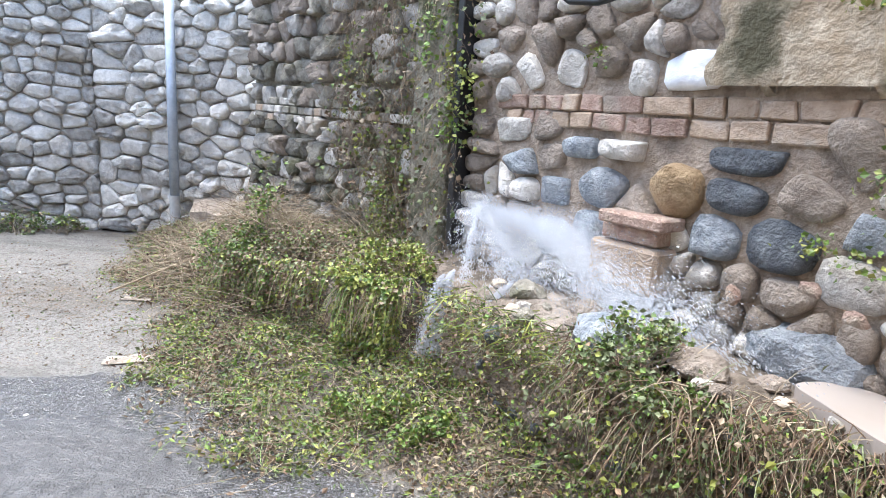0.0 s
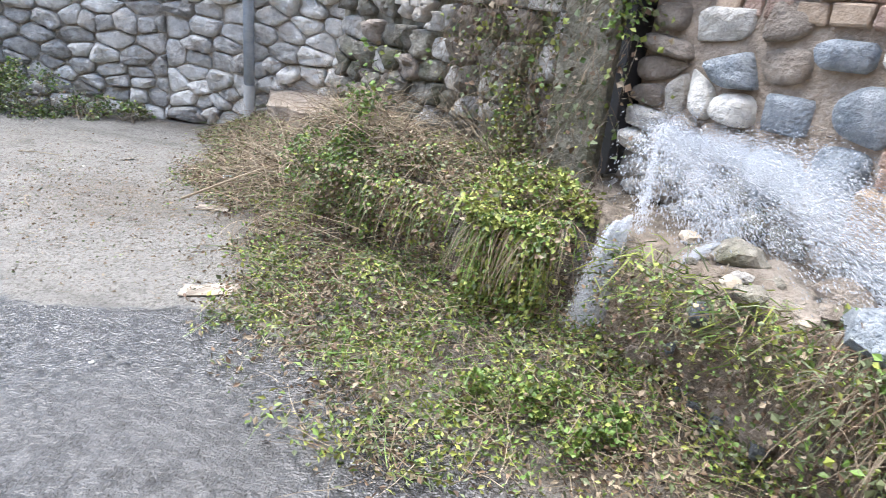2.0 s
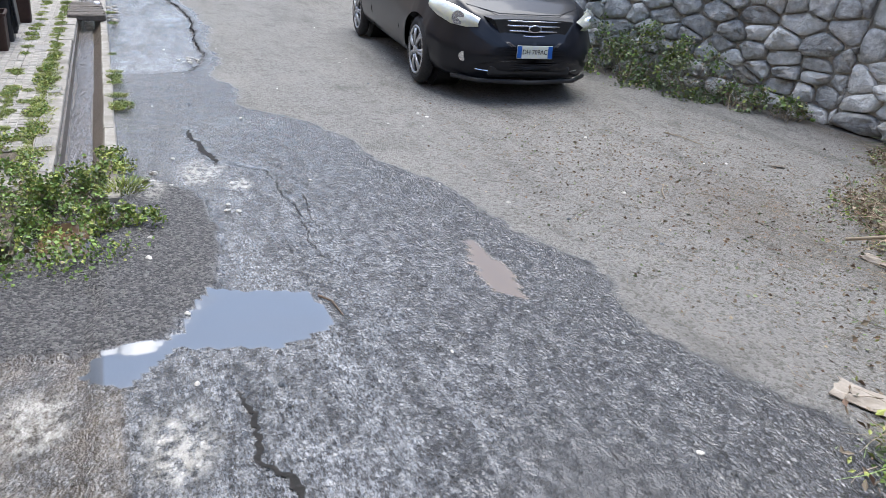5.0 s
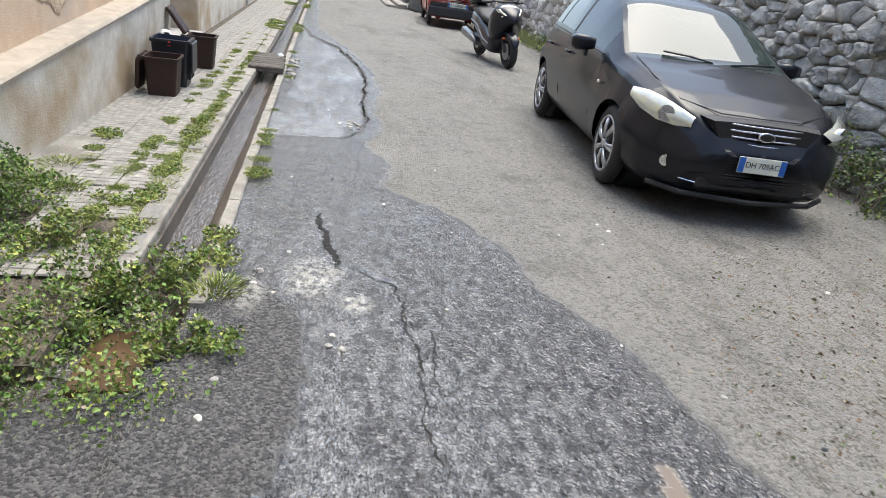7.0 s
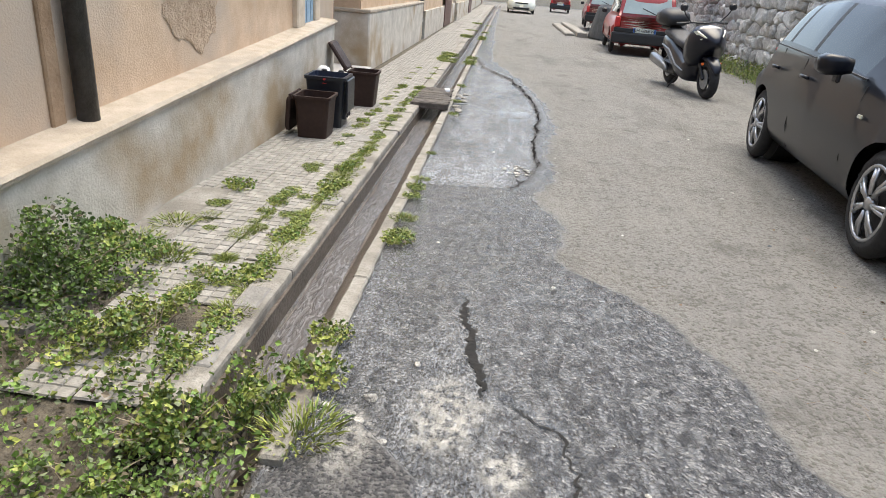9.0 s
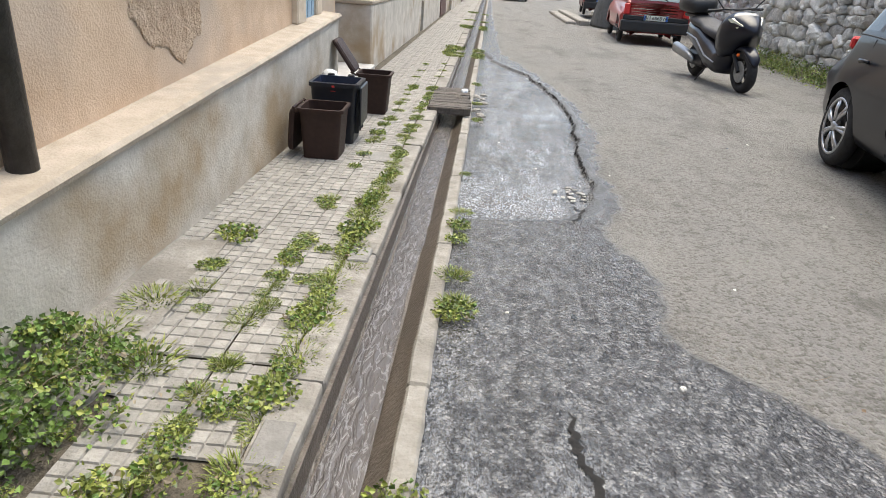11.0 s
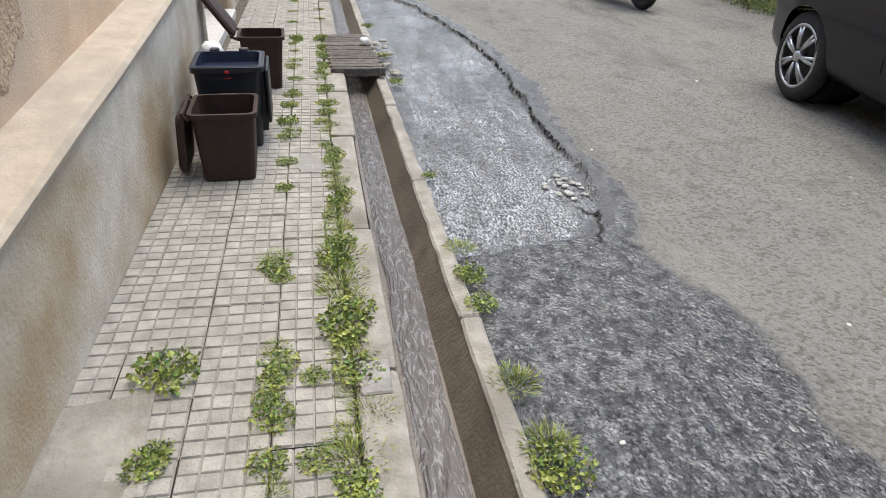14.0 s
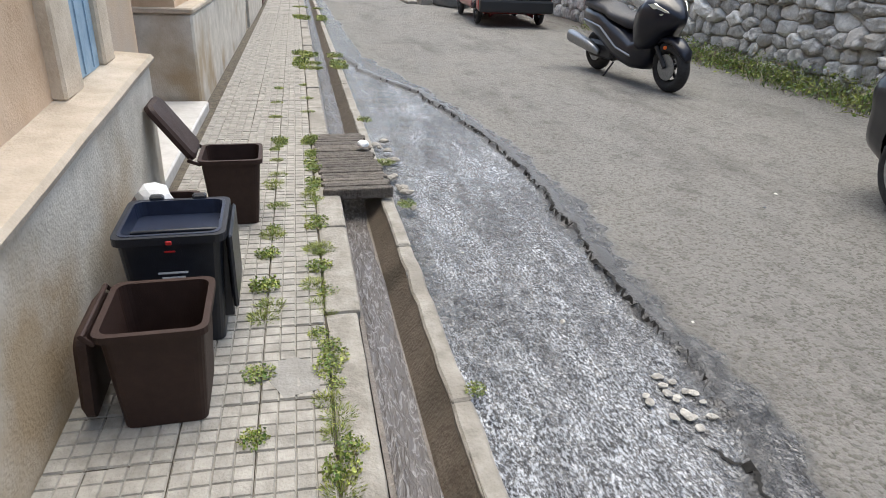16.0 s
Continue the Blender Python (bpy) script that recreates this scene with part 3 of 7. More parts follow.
SPECIAL = [(0.55, 1.83, 0.5, 0.2, STONE), (0.66, 1.62, 0.35, 0.22, STONE_BLUE), (1.02, 1.46, 0.26, 0.2, STONE_BLUE), (1.42, 1.54, 0.50, 0.32, STONE_BLUE), (1.20, 1.76, 0.30, 0.15, STONE_BLUE),
           (1.53, 1.77, 0.36, 0.13, STONE_PALE), (1.94, 1.58, 0.40, 0.33, STONE_TAN), (2.27, 1.60, 0.36, 0.22, STONE_DARK), (2.30, 1.77, 0.46, 0.15, STONE_DARK), (2.68, 1.65, 0.40, 0.28, STONE_BROWN),
           (2.53, 1.39, 0.44, 0.32, STONE_DARK), (2.20, 1.38, 0.30, 0.32, STONE_BLUE), (2.93, 1.52, 0.26, 0.2, STONE_BLUE), (2.90, 1.30, 0.4, 0.26, STONE), (1.35, 1.26, 0.32, 0.26, STONE_BLUE),
           (1.05, 1.15, 0.4, 0.3, STONE_BLUE), (0.85, 2.40, 0.28, 0.42, STONE_BROWN), (1.45, 2.62, 0.42, 0.18, STONE), (1.92, 2.24, 0.40, 0.26, WHITE_STONE), (1.40, 2.28, 0.3, 0.2, STONE_BROWN), (0.45, 2.45, 0.3, 0.22, STONE_BROWN)]
spring = rubble_wall("wall_spring", (-0.02, 4.71), (4.6, -0.16), 0.3, 3.4, 0.155, 1.2, [STONE, STONE_BROWN, STONE_BROWN, STONE_PALE], MORTAR, "old wall of mixed boulders, brick courses and crumbling plaster", rng, 280, special=SPECIAL, skip=spring_skip, proud=0.055, gap=0.02)
# two courses of long old bricks
for row, z in ((0, 2.035), (1, 1.925)):
    x = 0.35 + 0.12 * row
    while x < 4.5:
        w = rng.uniform(0.17, 0.34) if x > 1.2 else rng.uniform(0.13, 0.2)
        d = rng.uniform(0.008, 0.028)
        b = box(x, x + w - 0.02, -d, 0.05, z - 0.045 - rng.uniform(0, 0.008), z + 0.045 + rng.uniform(0, 0.008), 0.009)
        for v in b.verts:
            v.co += 0.02 * noise.noise_vector(v.co * 9)
        part("brick", b, BRICK if x < 1.9 and rng.random() < 0.75 else BRICK_TAN, spring, smooth=False)
        x += w
for z, x0, n, w in ((1.93, 0.35, 9, 0.2), (1.84, 0.0, 20, 0.17), (1.75, 0.05, 10, 0.15)):
    for k in range(n):
        b = box(x0 + k * w, x0 + k * w + w - 0.015, -rng.uniform(0.06, 0.1), 0.04, z - 0.04, z + 0.04, 0.012)
        part("brick", b, rng.choice((BRICK_TAN, STONE, STONE_MOSS)), bpy.data.objects["wall_recess"])
# plaster that still covers the wall's upper part
pb = bmesh.new()
cols, rows = 60, 30
grid = {}
for i in range(cols + 1):
    for j in range(rows + 1):
        x, z = 1.55 + 3.0 * i / cols, 2.0 + 1.4 * j / rows
        edge = min((x - 2.06 - 0.18 * fbm(x, z, 4, 2.5) + 0.25 * max(0, z - 2.45)) / 0.08, (z - 2.10 - 0.035 * fbm(x, z, 8, 4)) / 0.03)
        if edge > 0:
            grid[i, j] = pb.verts.new((x, -0.085 * smooth01(edge) - 0.02 * fbm(x, z, 6, 3) - 0.008 * fbm(x, z, 1, 14), z))
for (i, j), v in list(grid.items()):
    if all(k in grid for k in ((i + 1, j), (i + 1, j + 1), (i, j + 1))):
        pb.faces.new((v, grid[i + 1, j], grid[i + 1, j + 1], grid[i, j + 1]))
part("plaster", pb, PLASTER, spring, "stained ochre plaster with black moss", smooth=True)

# ---- terrace below the spring wall ----
TERRACE = [(-0.35, 4.75), (0.0, 3.62), (0.55, 3.15), (1.0, 2.62), (1.25, 2.36), (1.75, 2.2), (2.1, 1.85), (4.2, -0.5), (4.7, -0.1), (0.0, 4.9)]
tb = bmesh.new()
step = 0.06
pts = {}
for i in range(90):
    for j in range(100):
        x, y = -0.5 + i * step, -0.6 + j * step
        if point_in(x, y, TERRACE):
            e = min(line_dist(x, y, TERRACE[1:8]), 0.3)
            pts[i, j] = tb.verts.new((x, y, 0.82 - 0.12 * smooth01(1 - e / 0.2) + 0.06 * fbm(x, y, 2, 2.4) + 0.02 * fbm(x, y, 3, 9)))
for (i, j), v in list(pts.items()):
    if all(k in pts for k in ((i + 1, j), (i + 1, j + 1), (i, j + 1))):
        tb.faces.new((v, pts[i + 1, j], pts[i + 1, j + 1], pts[i, j + 1]))
rim = [e for e in tb.edges if e.is_boundary]
ext = bmesh.ops.extrude_edge_only(tb, edges=rim)
for v in [g for g in ext["geom"] if isinstance(g, bmesh.types.BMVert)]:
    v.co.z = -0.1
    v.co += Vector((-0.06, -0.10, 0)) + 0.05 * noise.noise_vector(v.co * 3)
terrace = part("terrace", tb, mat("damp_earth", (0.10, 0.08, 0.06), (0.24, 0.20, 0.16), 8, 0.8, 1.0, 24, c3=(0.32, 0.28, 0.24), s3=3), None, smooth=True)
tagged(terrace, "damp earth and rubble terrace below the spring wall", "terrace", kind="structure")

# ---- house on the south side ----
house = thing("wall_house", "ochre rendered house wall with a projecting grey plinth", "house wall", kind="structure")


def cap_z(x):
    return 0.58 - (x + 6.0) * 0.067


HOUSE_W, HOUSE_E = -11.0, 6.0
bm = bmesh.new()
sect = lambda x: [(-0.30, -0.1), (-0.29, cap_z(x) - 0.037), (-0.50, cap_z(x) - 0.037), (-0.5, -0.1)]
xs = [HOUSE_W + k * (HOUSE_E - HOUSE_W) / 40 for k in range(41)]
ring = [[bm.verts.new((x, y + 0.008 * fbm(x, z, 1, 2), z)) for y, z in sect(x)] for x in xs]
for a, b in zip(ring, ring[1:]):
    for k in range(4):
        bm.faces.new((a[k], a[(k + 1) % 4], b[(k + 1) % 4], b[k]))
bm.faces.new(ring[0]), bm.faces.new(ring[-1][::-1])
bmesh.ops.recalc_face_normals(bm, faces=bm.faces)
part("plinth", bm, WALL_BASE, house, "rough grey rendered plinth, stained")
bm = bmesh.new()
sect = lambda x: [(-0.268, cap_z(x) - 0.04), (-0.262, cap_z(x) - 0.018), (-0.277, cap_z(x)), (-0.49, cap_z(x) + 0.018), (-0.49, cap_z(x) - 0.04)]
ring = [[bm.verts.new((x, y + 0.006 * fbm(x, z, 1, 3), z + 0.004 * fbm(x, y, 2, 5))) for y, z in sect(x)] for x in xs]
for a, b in zip(ring, ring[1:]):
    for k in range(5):
        bm.faces.new((a[k], a[(k + 1) % 5], b[(k + 1) % 5], b[k]))
bm.faces.new(ring[0]), bm.faces.new(ring[-1][::-1])
bmesh.ops.recalc_face_normals(bm, faces=bm.faces)
part("ledge", bm, CAP, house, "worn plaster ledge on the plinth")
part("upper_wall", box(HOUSE_W, HOUSE_E, -1.0, -0.47, -0.1, 4.5), WALL_PAINT, house, "ochre painted render with peeling patches")

# ---- house details ----
PIPE = mat("black_drainpipe", (0.018, 0.018, 0.02), (0.055, 0.055, 0.058), 14, 0.5, 0.3, 40, c3=(0.20, 0.19, 0.17), s3=9, t3=0.62)
BLUE_WOOD = mat("faded_blue_wood", (0.22, 0.33, 0.44), (0.36, 0.48, 0.58), 7, 0.7, 0.3, 30)
CREAM = mat("cream_stucco", (0.52, 0.43, 0.32), (0.66, 0.57, 0.45), 8, 0.9, 0.3, 70)
DOOR_WOOD = mat("dark_door_wood", (0.075, 0.03, 0.022), (0.13, 0.055, 0.04), 6, 0.5, 0.2, 40)
MARBLE = mat("step_marble", (0.46, 0.44, 0.41), (0.62, 0.60, 0.57), 6, 0.6, 0.2, 50)
pipe = thing("drainpipe", "black painted cast iron drainpipe standing on the plinth", "drainpipe")
part("pipe", cyl((-6.62, -0.41, cap_z(-6.62) - 0.01), (-6.6, -0.42, 4.2), 0.052, seg=20), PIPE, pipe, smooth=True)
for z in (1.9, 3.3):
    part("collar", cyl((-6.62, -0.415, z), (-6.62, -0.415, z + 0.06), 0.06, seg=20), PIPE, pipe)
part("render_strip", box(-6.52, -6.42, -0.49, -0.452, cap_z(-6.45), 4.2, 0.008), mat("brown_strip", (0.26, 0.17, 0.10), (0.40, 0.28, 0.18), 6, 0.9, 0.4, 50), house, "brown stained strip beside the drainpipe")
window = thing("window_1", "narrow window with a faded blue board in a cream surround", "window", kind="structure")
for x0, x1 in ((-10.3, -10.06), (-10.86, -10.68)):
    part("surround", box(x0, x1, -0.49, -0.415, cap_z(x1) + 0.012, 2.3, 0.012), CREAM, window)
part("surround", box(-10.86, -10.06, -0.49, -0.415, 2.31, 2.5, 0.012), CREAM, window)
part("shutter", box(-10.68, -10.3, -0.49, -0.445, cap_z(-10.5) + 0.015, 2.3, 0.004), BLUE_WOOD, window, "faded blue painted wooden board")
for x in (-10.58, -10.44):
    part("slat", box(x - 0.006, x + 0.006, -0.446, -0.438, cap_z(x) + 0.03, 2.28), BLUE_WOOD, window)
sill = thing("window_2", "shallow cream sill panel below a house window", "window", kind="structure")
part("sill", box(-6.2, -4.2, -0.49, -0.40, 1.25, 1.31, 0.01), CREAM, sill)
part("panel", box(-6.1, -4.3, -0.49, -0.44, 1.32, 2.6, 0.01), CREAM, sill)
sill = thing("window_3", "cream window sill above the peeling plaster", "window", kind="structure")
part("sill", box(-8.35, -7.6, -0.49, -0.40, 1.36, 1.41, 0.01), CREAM, sill)
part("panel", box(-8.3, -7.65, -0.49, -0.44, 1.42, 2.6, 0.01), CREAM, sill)
# the place where paint has flaked off
fb = bmesh.new()
flake = {}
for i in range(61):
    for j in range(51):
        x, z = -8.38 + 0.9 * i / 60, 0.78 + 0.62 * j / 50
        edge = 1 - math.hypot((x + 7.95) / 0.36, (z - 1.08) / 0.25) + 0.45 * fbm(x, z, 3, 4)
        if edge > 0:
            flake[i, j] = fb.verts.new((x, -0.4695 + 0.006 * smooth01(edge / 0.12) * (1 - 0.75 * smooth01((edge - 0.1) / 0.2)) + 0.004 * smooth01(edge / 0.1) * abs(fbm(x, z, 8, 22)), z))
for (i, j), v in list(flake.items()):
    if all(k in flake for k in ((i + 1, j), (i + 1, j + 1), (i, j + 1))):
        fb.faces.new((v, flake[i, j + 1], flake[i + 1, j + 1], flake[i + 1, j]))
bmesh.ops.recalc_face_normals(fb, faces=fb.faces)
part("flaking_paint", fb, mat("bare_render", (0.46, 0.33, 0.22), (0.62, 0.475, 0.34), 12, 0.95, 0.8, 50), house, "rough flaked patch in the ochre paint")
# recessed door and the next block
porch = thing("wall_porch", "recessed doorway with a dark wooden door frame", "doorway", kind="structure")
part("jamb_wall", box(-11.75, -11.003, -1.6, -0.50, -0.1, 4.5), WALL_PAINT, porch)
part("back_wall", box(-13.6, -11.753, -1.6, -1.25, -0.1, 4.5), WALL_BASE, porch)
door = thing("door_1", "dark brown wooden house door set back in a porch", "door", kind="structure")
part("leaf", box(-13.3, -12.0, -1.247, -1.19, 0.16, 2.4, 0.01), DOOR_WOOD, door)
for x0, x1 in ((-13.42, -13.3), (-12.0, -11.88)):
    part("frame", box(x0, x1, -1.247, -1.14, 0.12, 2.5, 0.01), DOOR_WOOD, door)
part("jamb", box(-11.86, -11.753, -0.95, -0.52, 0.1, 2.6, 0.008), DOOR_WOOD, door)
step = thing("door_step", "pale marble step in front of the porch", "step", kind="structure")
part("slab", box(-13.58, -11.1, -1.24, -0.36, 0.0, 0.12, 0.012), MARBLE, step)
block = thing("wall_block", "rendered garden wall block further along the pavement", "wall", kind="structure")
part("plinth", box(-20.2, -13.6, -1.6, -0.42, -0.1, 0.88, 0.02), WALL_BASE, block, "stained grey rendered plinth")
part("coping", box(-20.2, -13.58, -1.6, -0.405, 0.88, 0.93, 0.012), CAP, block)
part("upper_wall", box(-20.2, -13.62, -1.6, -0.56, 0.93, 4.4), WALL_PAINT, block)
part("downpipe", cyl((-20.35, -0.48, 0.0), (-20.35, -0.48, 3.5), 0.05, seg=12), PIPE, block)
far = thing("wall_far_house", "cream rendered houses along the far pavement", "house wall", kind="structure")
for x0, x1, y in ((-30, -20.5, -0.46), (-42, -30.05, -0.35), (-62, -42.05, -0.5)):
    part("wall", box(x0, x1, -6, y, -0.1, 4.6), CREAM if y > -0.4 else WALL_PAINT, far)
    part("plinth", box(x0, x1, y + 0.002, y + 0.07, -0.1, 0.7, 0.01), WALL_BASE, far)
    part("garage_door", box(x0 + 2.0, x0 + 4.4, y + 0.072, y + 0.1, 0.05, 2.3, 0.01), DOOR_WOOD, far)
roofed = thing("wall_lane_end", "pale rendered wall that closes the far end of the lane", "wall", kind="structure")
part("wall", box(-75, -74, -8, 30, -0.1, 6), CREAM, roofed)

# ---- pavement, kerb, gutter ----
kerb = thing("kerb", "worn concrete kerb along the gutter", "kerb", kind="structure")
rk = random.Random(11)
x = -5.3
while x > -58:
    w = rk.uniform(0.9, 1.3) if x > -22 else 3.0
    b = box(x - w + 0.008, x, 0.545, 0.69 + rk.uniform(-0.012, 0.008), -0.2, 0.06 + rk.uniform(-0.008, 0.006), 0.018, seg=2)
    bmesh.ops.subdivide_edges(b, edges=[e for e in b.edges if e.calc_length() > 0.3], cuts=9)
    for v in b.verts:
        v.co += 0.007 * noise.noise_vector(v.co * 5)
    part("kerb_stone", b, CONCRETE, kerb)
    x -= w
for x0, x1 in ((-6.15, -5.95), (-7.5, -7.34), (-5.75, -5.5)):
    part("mortar_patch", box(x0, x1, 0.56, 0.66, 0.05, 0.071, 0.006), TILE_DARK, kerb, "dark mortar patch")
lip = thing("gutter_lip", "narrow concrete lip on the road side of the gutter", "kerb", kind="structure")
x = -5.15
while x > -58:
    w = rk.uniform(1.2, 1.9) if x > -22 else 3.5
    b = box(x - w + 0.006, x, 0.955, 1.035, -0.16, 0.012 + rk.uniform(-0.006, 0.006), 0.01)
    bmesh.ops.subdivide_edges(b, edges=[e for e in b.edges if e.calc_length() > 0.3], cuts=12)
    for v in b.verts:
        v.co += 0.010 * noise.noise_vector(v.co * 6)
    part("lip_piece", b, CONCRETE, lip)
    x -= w
channel = thing("gutter", "wet concrete gutter channel", "gutter", kind="structure")
part("bed", box(-58, -5.0, 0.66, 0.98, -0.22, -0.115), CONCRETE_WET, channel)
bm = bmesh.new()
ends = [[bm.verts.new((x, y, z)) for y, z in ((0.868, -0.115), (0.962, -0.004), (0.962, -0.115))] for x in (-58, -5.15)]
for k in range(3):
    bm.faces.new((ends[0][k], ends[0][(k + 1) % 3], ends[1][(k + 1) % 3], ends[1][k]))
bm.faces.new(ends[0]), bm.faces.new(ends[1])
bmesh.ops.recalc_face_normals(bm, faces=bm.faces)
part("slope", bm, CONCRETE_WET, channel)
part("side", box(-58, -5.3, 0.686, 0.704, -0.16, 0.012), CONCRETE_WET, channel)


def water_material(name, tint, scale, strength, stretch, glint=0.0):
    m = bpy.data.materials.new(name)
    m.use_nodes = True
    n, l = m.node_tree.nodes, m.node_tree.links
    b = n["Principled BSDF"]
    tc, mp = n.new("ShaderNodeTexCoord"), n.new("ShaderNodeMapping")
    mp.inputs["Scale"].default_value = stretch
    l.new(tc.outputs["Object"], mp.inputs["Vector"])
    no = n.new("ShaderNodeTexNoise")
    no.inputs["Scale"].default_value, no.inputs["Detail"].default_value, no.inputs["Distortion"].default_value = scale, 5, 0.8
    l.new(mp.outputs["Vector"], no.inputs["Vector"])
    ra = n.new("ShaderNodeValToRGB")
    # thin curling highlights painted into the water's base colour
    ra.color_ramp.elements[0].position, ra.color_ramp.elements[1].position = 0.465, 0.5
    ra.color_ramp.elements[0].color = (*tint, 1)
    ra.color_ramp.elements[1].color = (*[t + glint * (0.55 - t) for t in tint], 1)
    ra.color_ramp.elements.new(0.535).color = (*tint, 1)
    l.new(no.outputs["Fac"], ra.inputs["Fac"])
    l.new(ra.outputs["Color"], b.inputs["Base Color"])
    b.inputs["Roughness"].default_value, b.inputs["IOR"].default_value = 0.06, 1.33
    b.inputs["Specular IOR Level"].default_value = 0.9
    bu = n.new("ShaderNodeBump")
    bu.inputs["Strength"].default_value, bu.inputs["Distance"].default_value = strength, 0.03
    l.new(no.outputs["Fac"], bu.inputs["Height"])
    l.new(bu.outputs["Normal"], b.inputs["Normal"])
    return m


STREAM = water_material("running_water", (0.10, 0.09, 0.085), 26, 0.9, (0.35, 1.3, 1), 0.25)
POOL = water_material("muddy_water", (0.34, 0.30, 0.27), 4, 0.08, (1, 1, 1))
wb = bmesh.new()
prev = None
for k in range(500):
    x = -5.0 - k * 0.106
    c, w = 0.792 + 0.018 * fbm(x, 0, 5, 0.9), 0.072 + 0.014 * fbm(x, 3, 5, 1.7)
    row = [wb.verts.new((x, c - w + j * w / 3, -0.108 + 0.012 * (1 - ((j - 3) / 3) ** 2) + 0.006 * fbm(x, j * 0.1, 2, 6))) for j in range(7)]
    if prev:
        for j in range(6):
            wb.faces.new((prev[j], prev[j + 1], row[j + 1], row[j]))
    prev = row
bmesh.ops.recalc_face_normals(wb, faces=wb.faces)
stream = tagged(part("gutter_water", wb, STREAM, None, smooth=True), "clear water running down the gutter", "water", kind="structure")

pave = thing("pavement", "cement tile pavement, each tile scored into small squares", "pavement", kind="structure")
part("bed", box(-58, -4.6, -0.45, 0.544, -0.2, 0.036), JOINT, pave)


def tile_mesh(cells_n, rows_n, seed, m):
    bm, r = bmesh.new(), random.Random(seed)
    size = 0.236
    c = size / cells_n
    for i in range(cells_n):
        for j in range(rows_n):
            x, y, g, h = i * c + c / 2, j * c + c / 2, c / 2 - 0.0035, 0.022 + r.uniform(-0.0015, 0.0015)
            lo = [bm.verts.new((x + a * (g + 0.0022), y + b * (g + 0.0022), 0.016)) for a, b in ((-1, -1), (1, -1), (1, 1), (-1, 1))]
            hi = [bm.verts.new((x + a * (g - 0.001), y + b * (g - 0.001), h)) for a, b in ((-1, -1), (1, -1), (1, 1), (-1, 1))]
            for k in range(4):
                bm.faces.new((lo[k], lo[(k + 1) % 4], hi[(k + 1) % 4], hi[k]))
            bm.faces.new(hi)
    lo = [bm.verts.new((a, b * rows_n / cells_n, 0.0155)) for a, b in ((0, 0), (size, 0), (size, size), (0, size))]
    bm.faces.new(lo)
    return mesh_of("tile", bm, m)


tiles = [tile_mesh(4, 4, k, TILE) for k in range(4)]
half_tiles = [tile_mesh(4, 2, k + 9, TILE) for k in range(2)]
far_v, far_f = [], []
rt = random.Random(21)
for i in range(214):
    for j in range(4):
        x, y = -5.25 - (i + 1) * 0.24, (0.302, 0.062, -0.178, -0.298)[j]
        if i < 3 and rt.random() < 0.15 or (i < 4 and j >= 2):
            continue
        if i < 75:
            ob = new("tile", half_tiles[rt.randrange(2)] if j == 3 else tiles[rt.randrange(4)])
            ob.parent = pave
            sag = 0.005 if i < 8 else 0.002
            ob.matrix_basis = pose(x, y, 0.034 + rt.uniform(-sag, sag), rt.uniform(-1, 1) * sag * 110, rt.uniform(-1, 1) * sag * 110, rt.uniform(-0.5, 0.5) + (rt.uniform(-1, 1) if i < 6 else 0))
        else:
            o, w = len(far_v), 0.115 if j == 3 else 0.232
            far_v += [(x + a, y + b, c) for c in (0.03, 0.056) for a, b in ((0, 0), (0.232, 0), (0.232, w), (0, w))]
            far_f += [tuple(o + k for k in f) for f in ((4, 5, 6, 7), (0, 1, 5, 4), (1, 2, 6, 5), (2, 3, 7, 6), (3, 0, 4, 7))]
me = bpy.data.meshes.new("far_tiles")
me.from_pydata(far_v, [], far_f)
me.materials.append(TILE)
ft = tagged(new("far_tiles", me), kind="stuff")
ft.parent = pave
part("mortar_patch", prism([(-9.32, 0.34), (-9.2, 0.33), (-9.1, 0.38), (-9.13, 0.5), (-9.27, 0.51), (-9.34, 0.42)], 0.05, 0.0575), TILE_DARK, pave, "dark cement patch")
part("cement_strip", prism([(-5.6, -0.36), (-7.4, -0.36), (-7.45, -0.05), (-6.9, -0.02), (-6.2, 0.0), (-5.6, -0.1)], 0.03, 0.0605), CONCRETE, pave, "bare cement strip beside the plinth")

# ---- wooden pallet over the gutter ----
WOOD = mat("weathered_board", (0.06, 0.05, 0.042), (0.16, 0.14, 0.12), 18, 0.8, 0.7, 50, vary=0.25)
pallet = thing("wooden_cover", "weathered grey slatted wooden cover laid across the gutter", "gutter cover", pose(-11.1, 0.60, 0.06, 0, -1.5, 2))
for k in range(24):
    b = box(-0.062 * k - 0.055, -0.062 * k, 0.0 + rt.uniform(-0.015, 0.01), 0.42 + rt.uniform(-0.015, 0.02), 0.012, 0.030 + rt.uniform(0, 0.006), 0.004)
    part("slat", b, WOOD, pallet)
for y in (0.04, 0.36):
    part("bearer", box(-1.48, 0.0, y - 0.03, y + 0.03, -0.04, 0.011, 0.004), WOOD, pallet)
part("front_board", box(0.002, 0.03, -0.01, 0.43, -0.03, 0.04, 0.006), WOOD, pallet)


def lump(name, m, size, material, label, category, seed, group="", flat=0.5):
    bm = bmesh.new()
    bmesh.ops.create_icosphere(bm, subdivisions=2, radius=1)
    for v in bm.verts:
        v.co *= 1 + 0.35 * noise.noise(v.co * 1.3 + Vector((seed * 3.1, 0, 0)))
        v.co = Vector((v.co.x * size, v.co.y * size * 0.75, max(v.co.z, -0.4) * size * flat))
    ob = part(name, bm, material)
    ob.matrix_basis = m
    return tagged(ob, label, category, group)


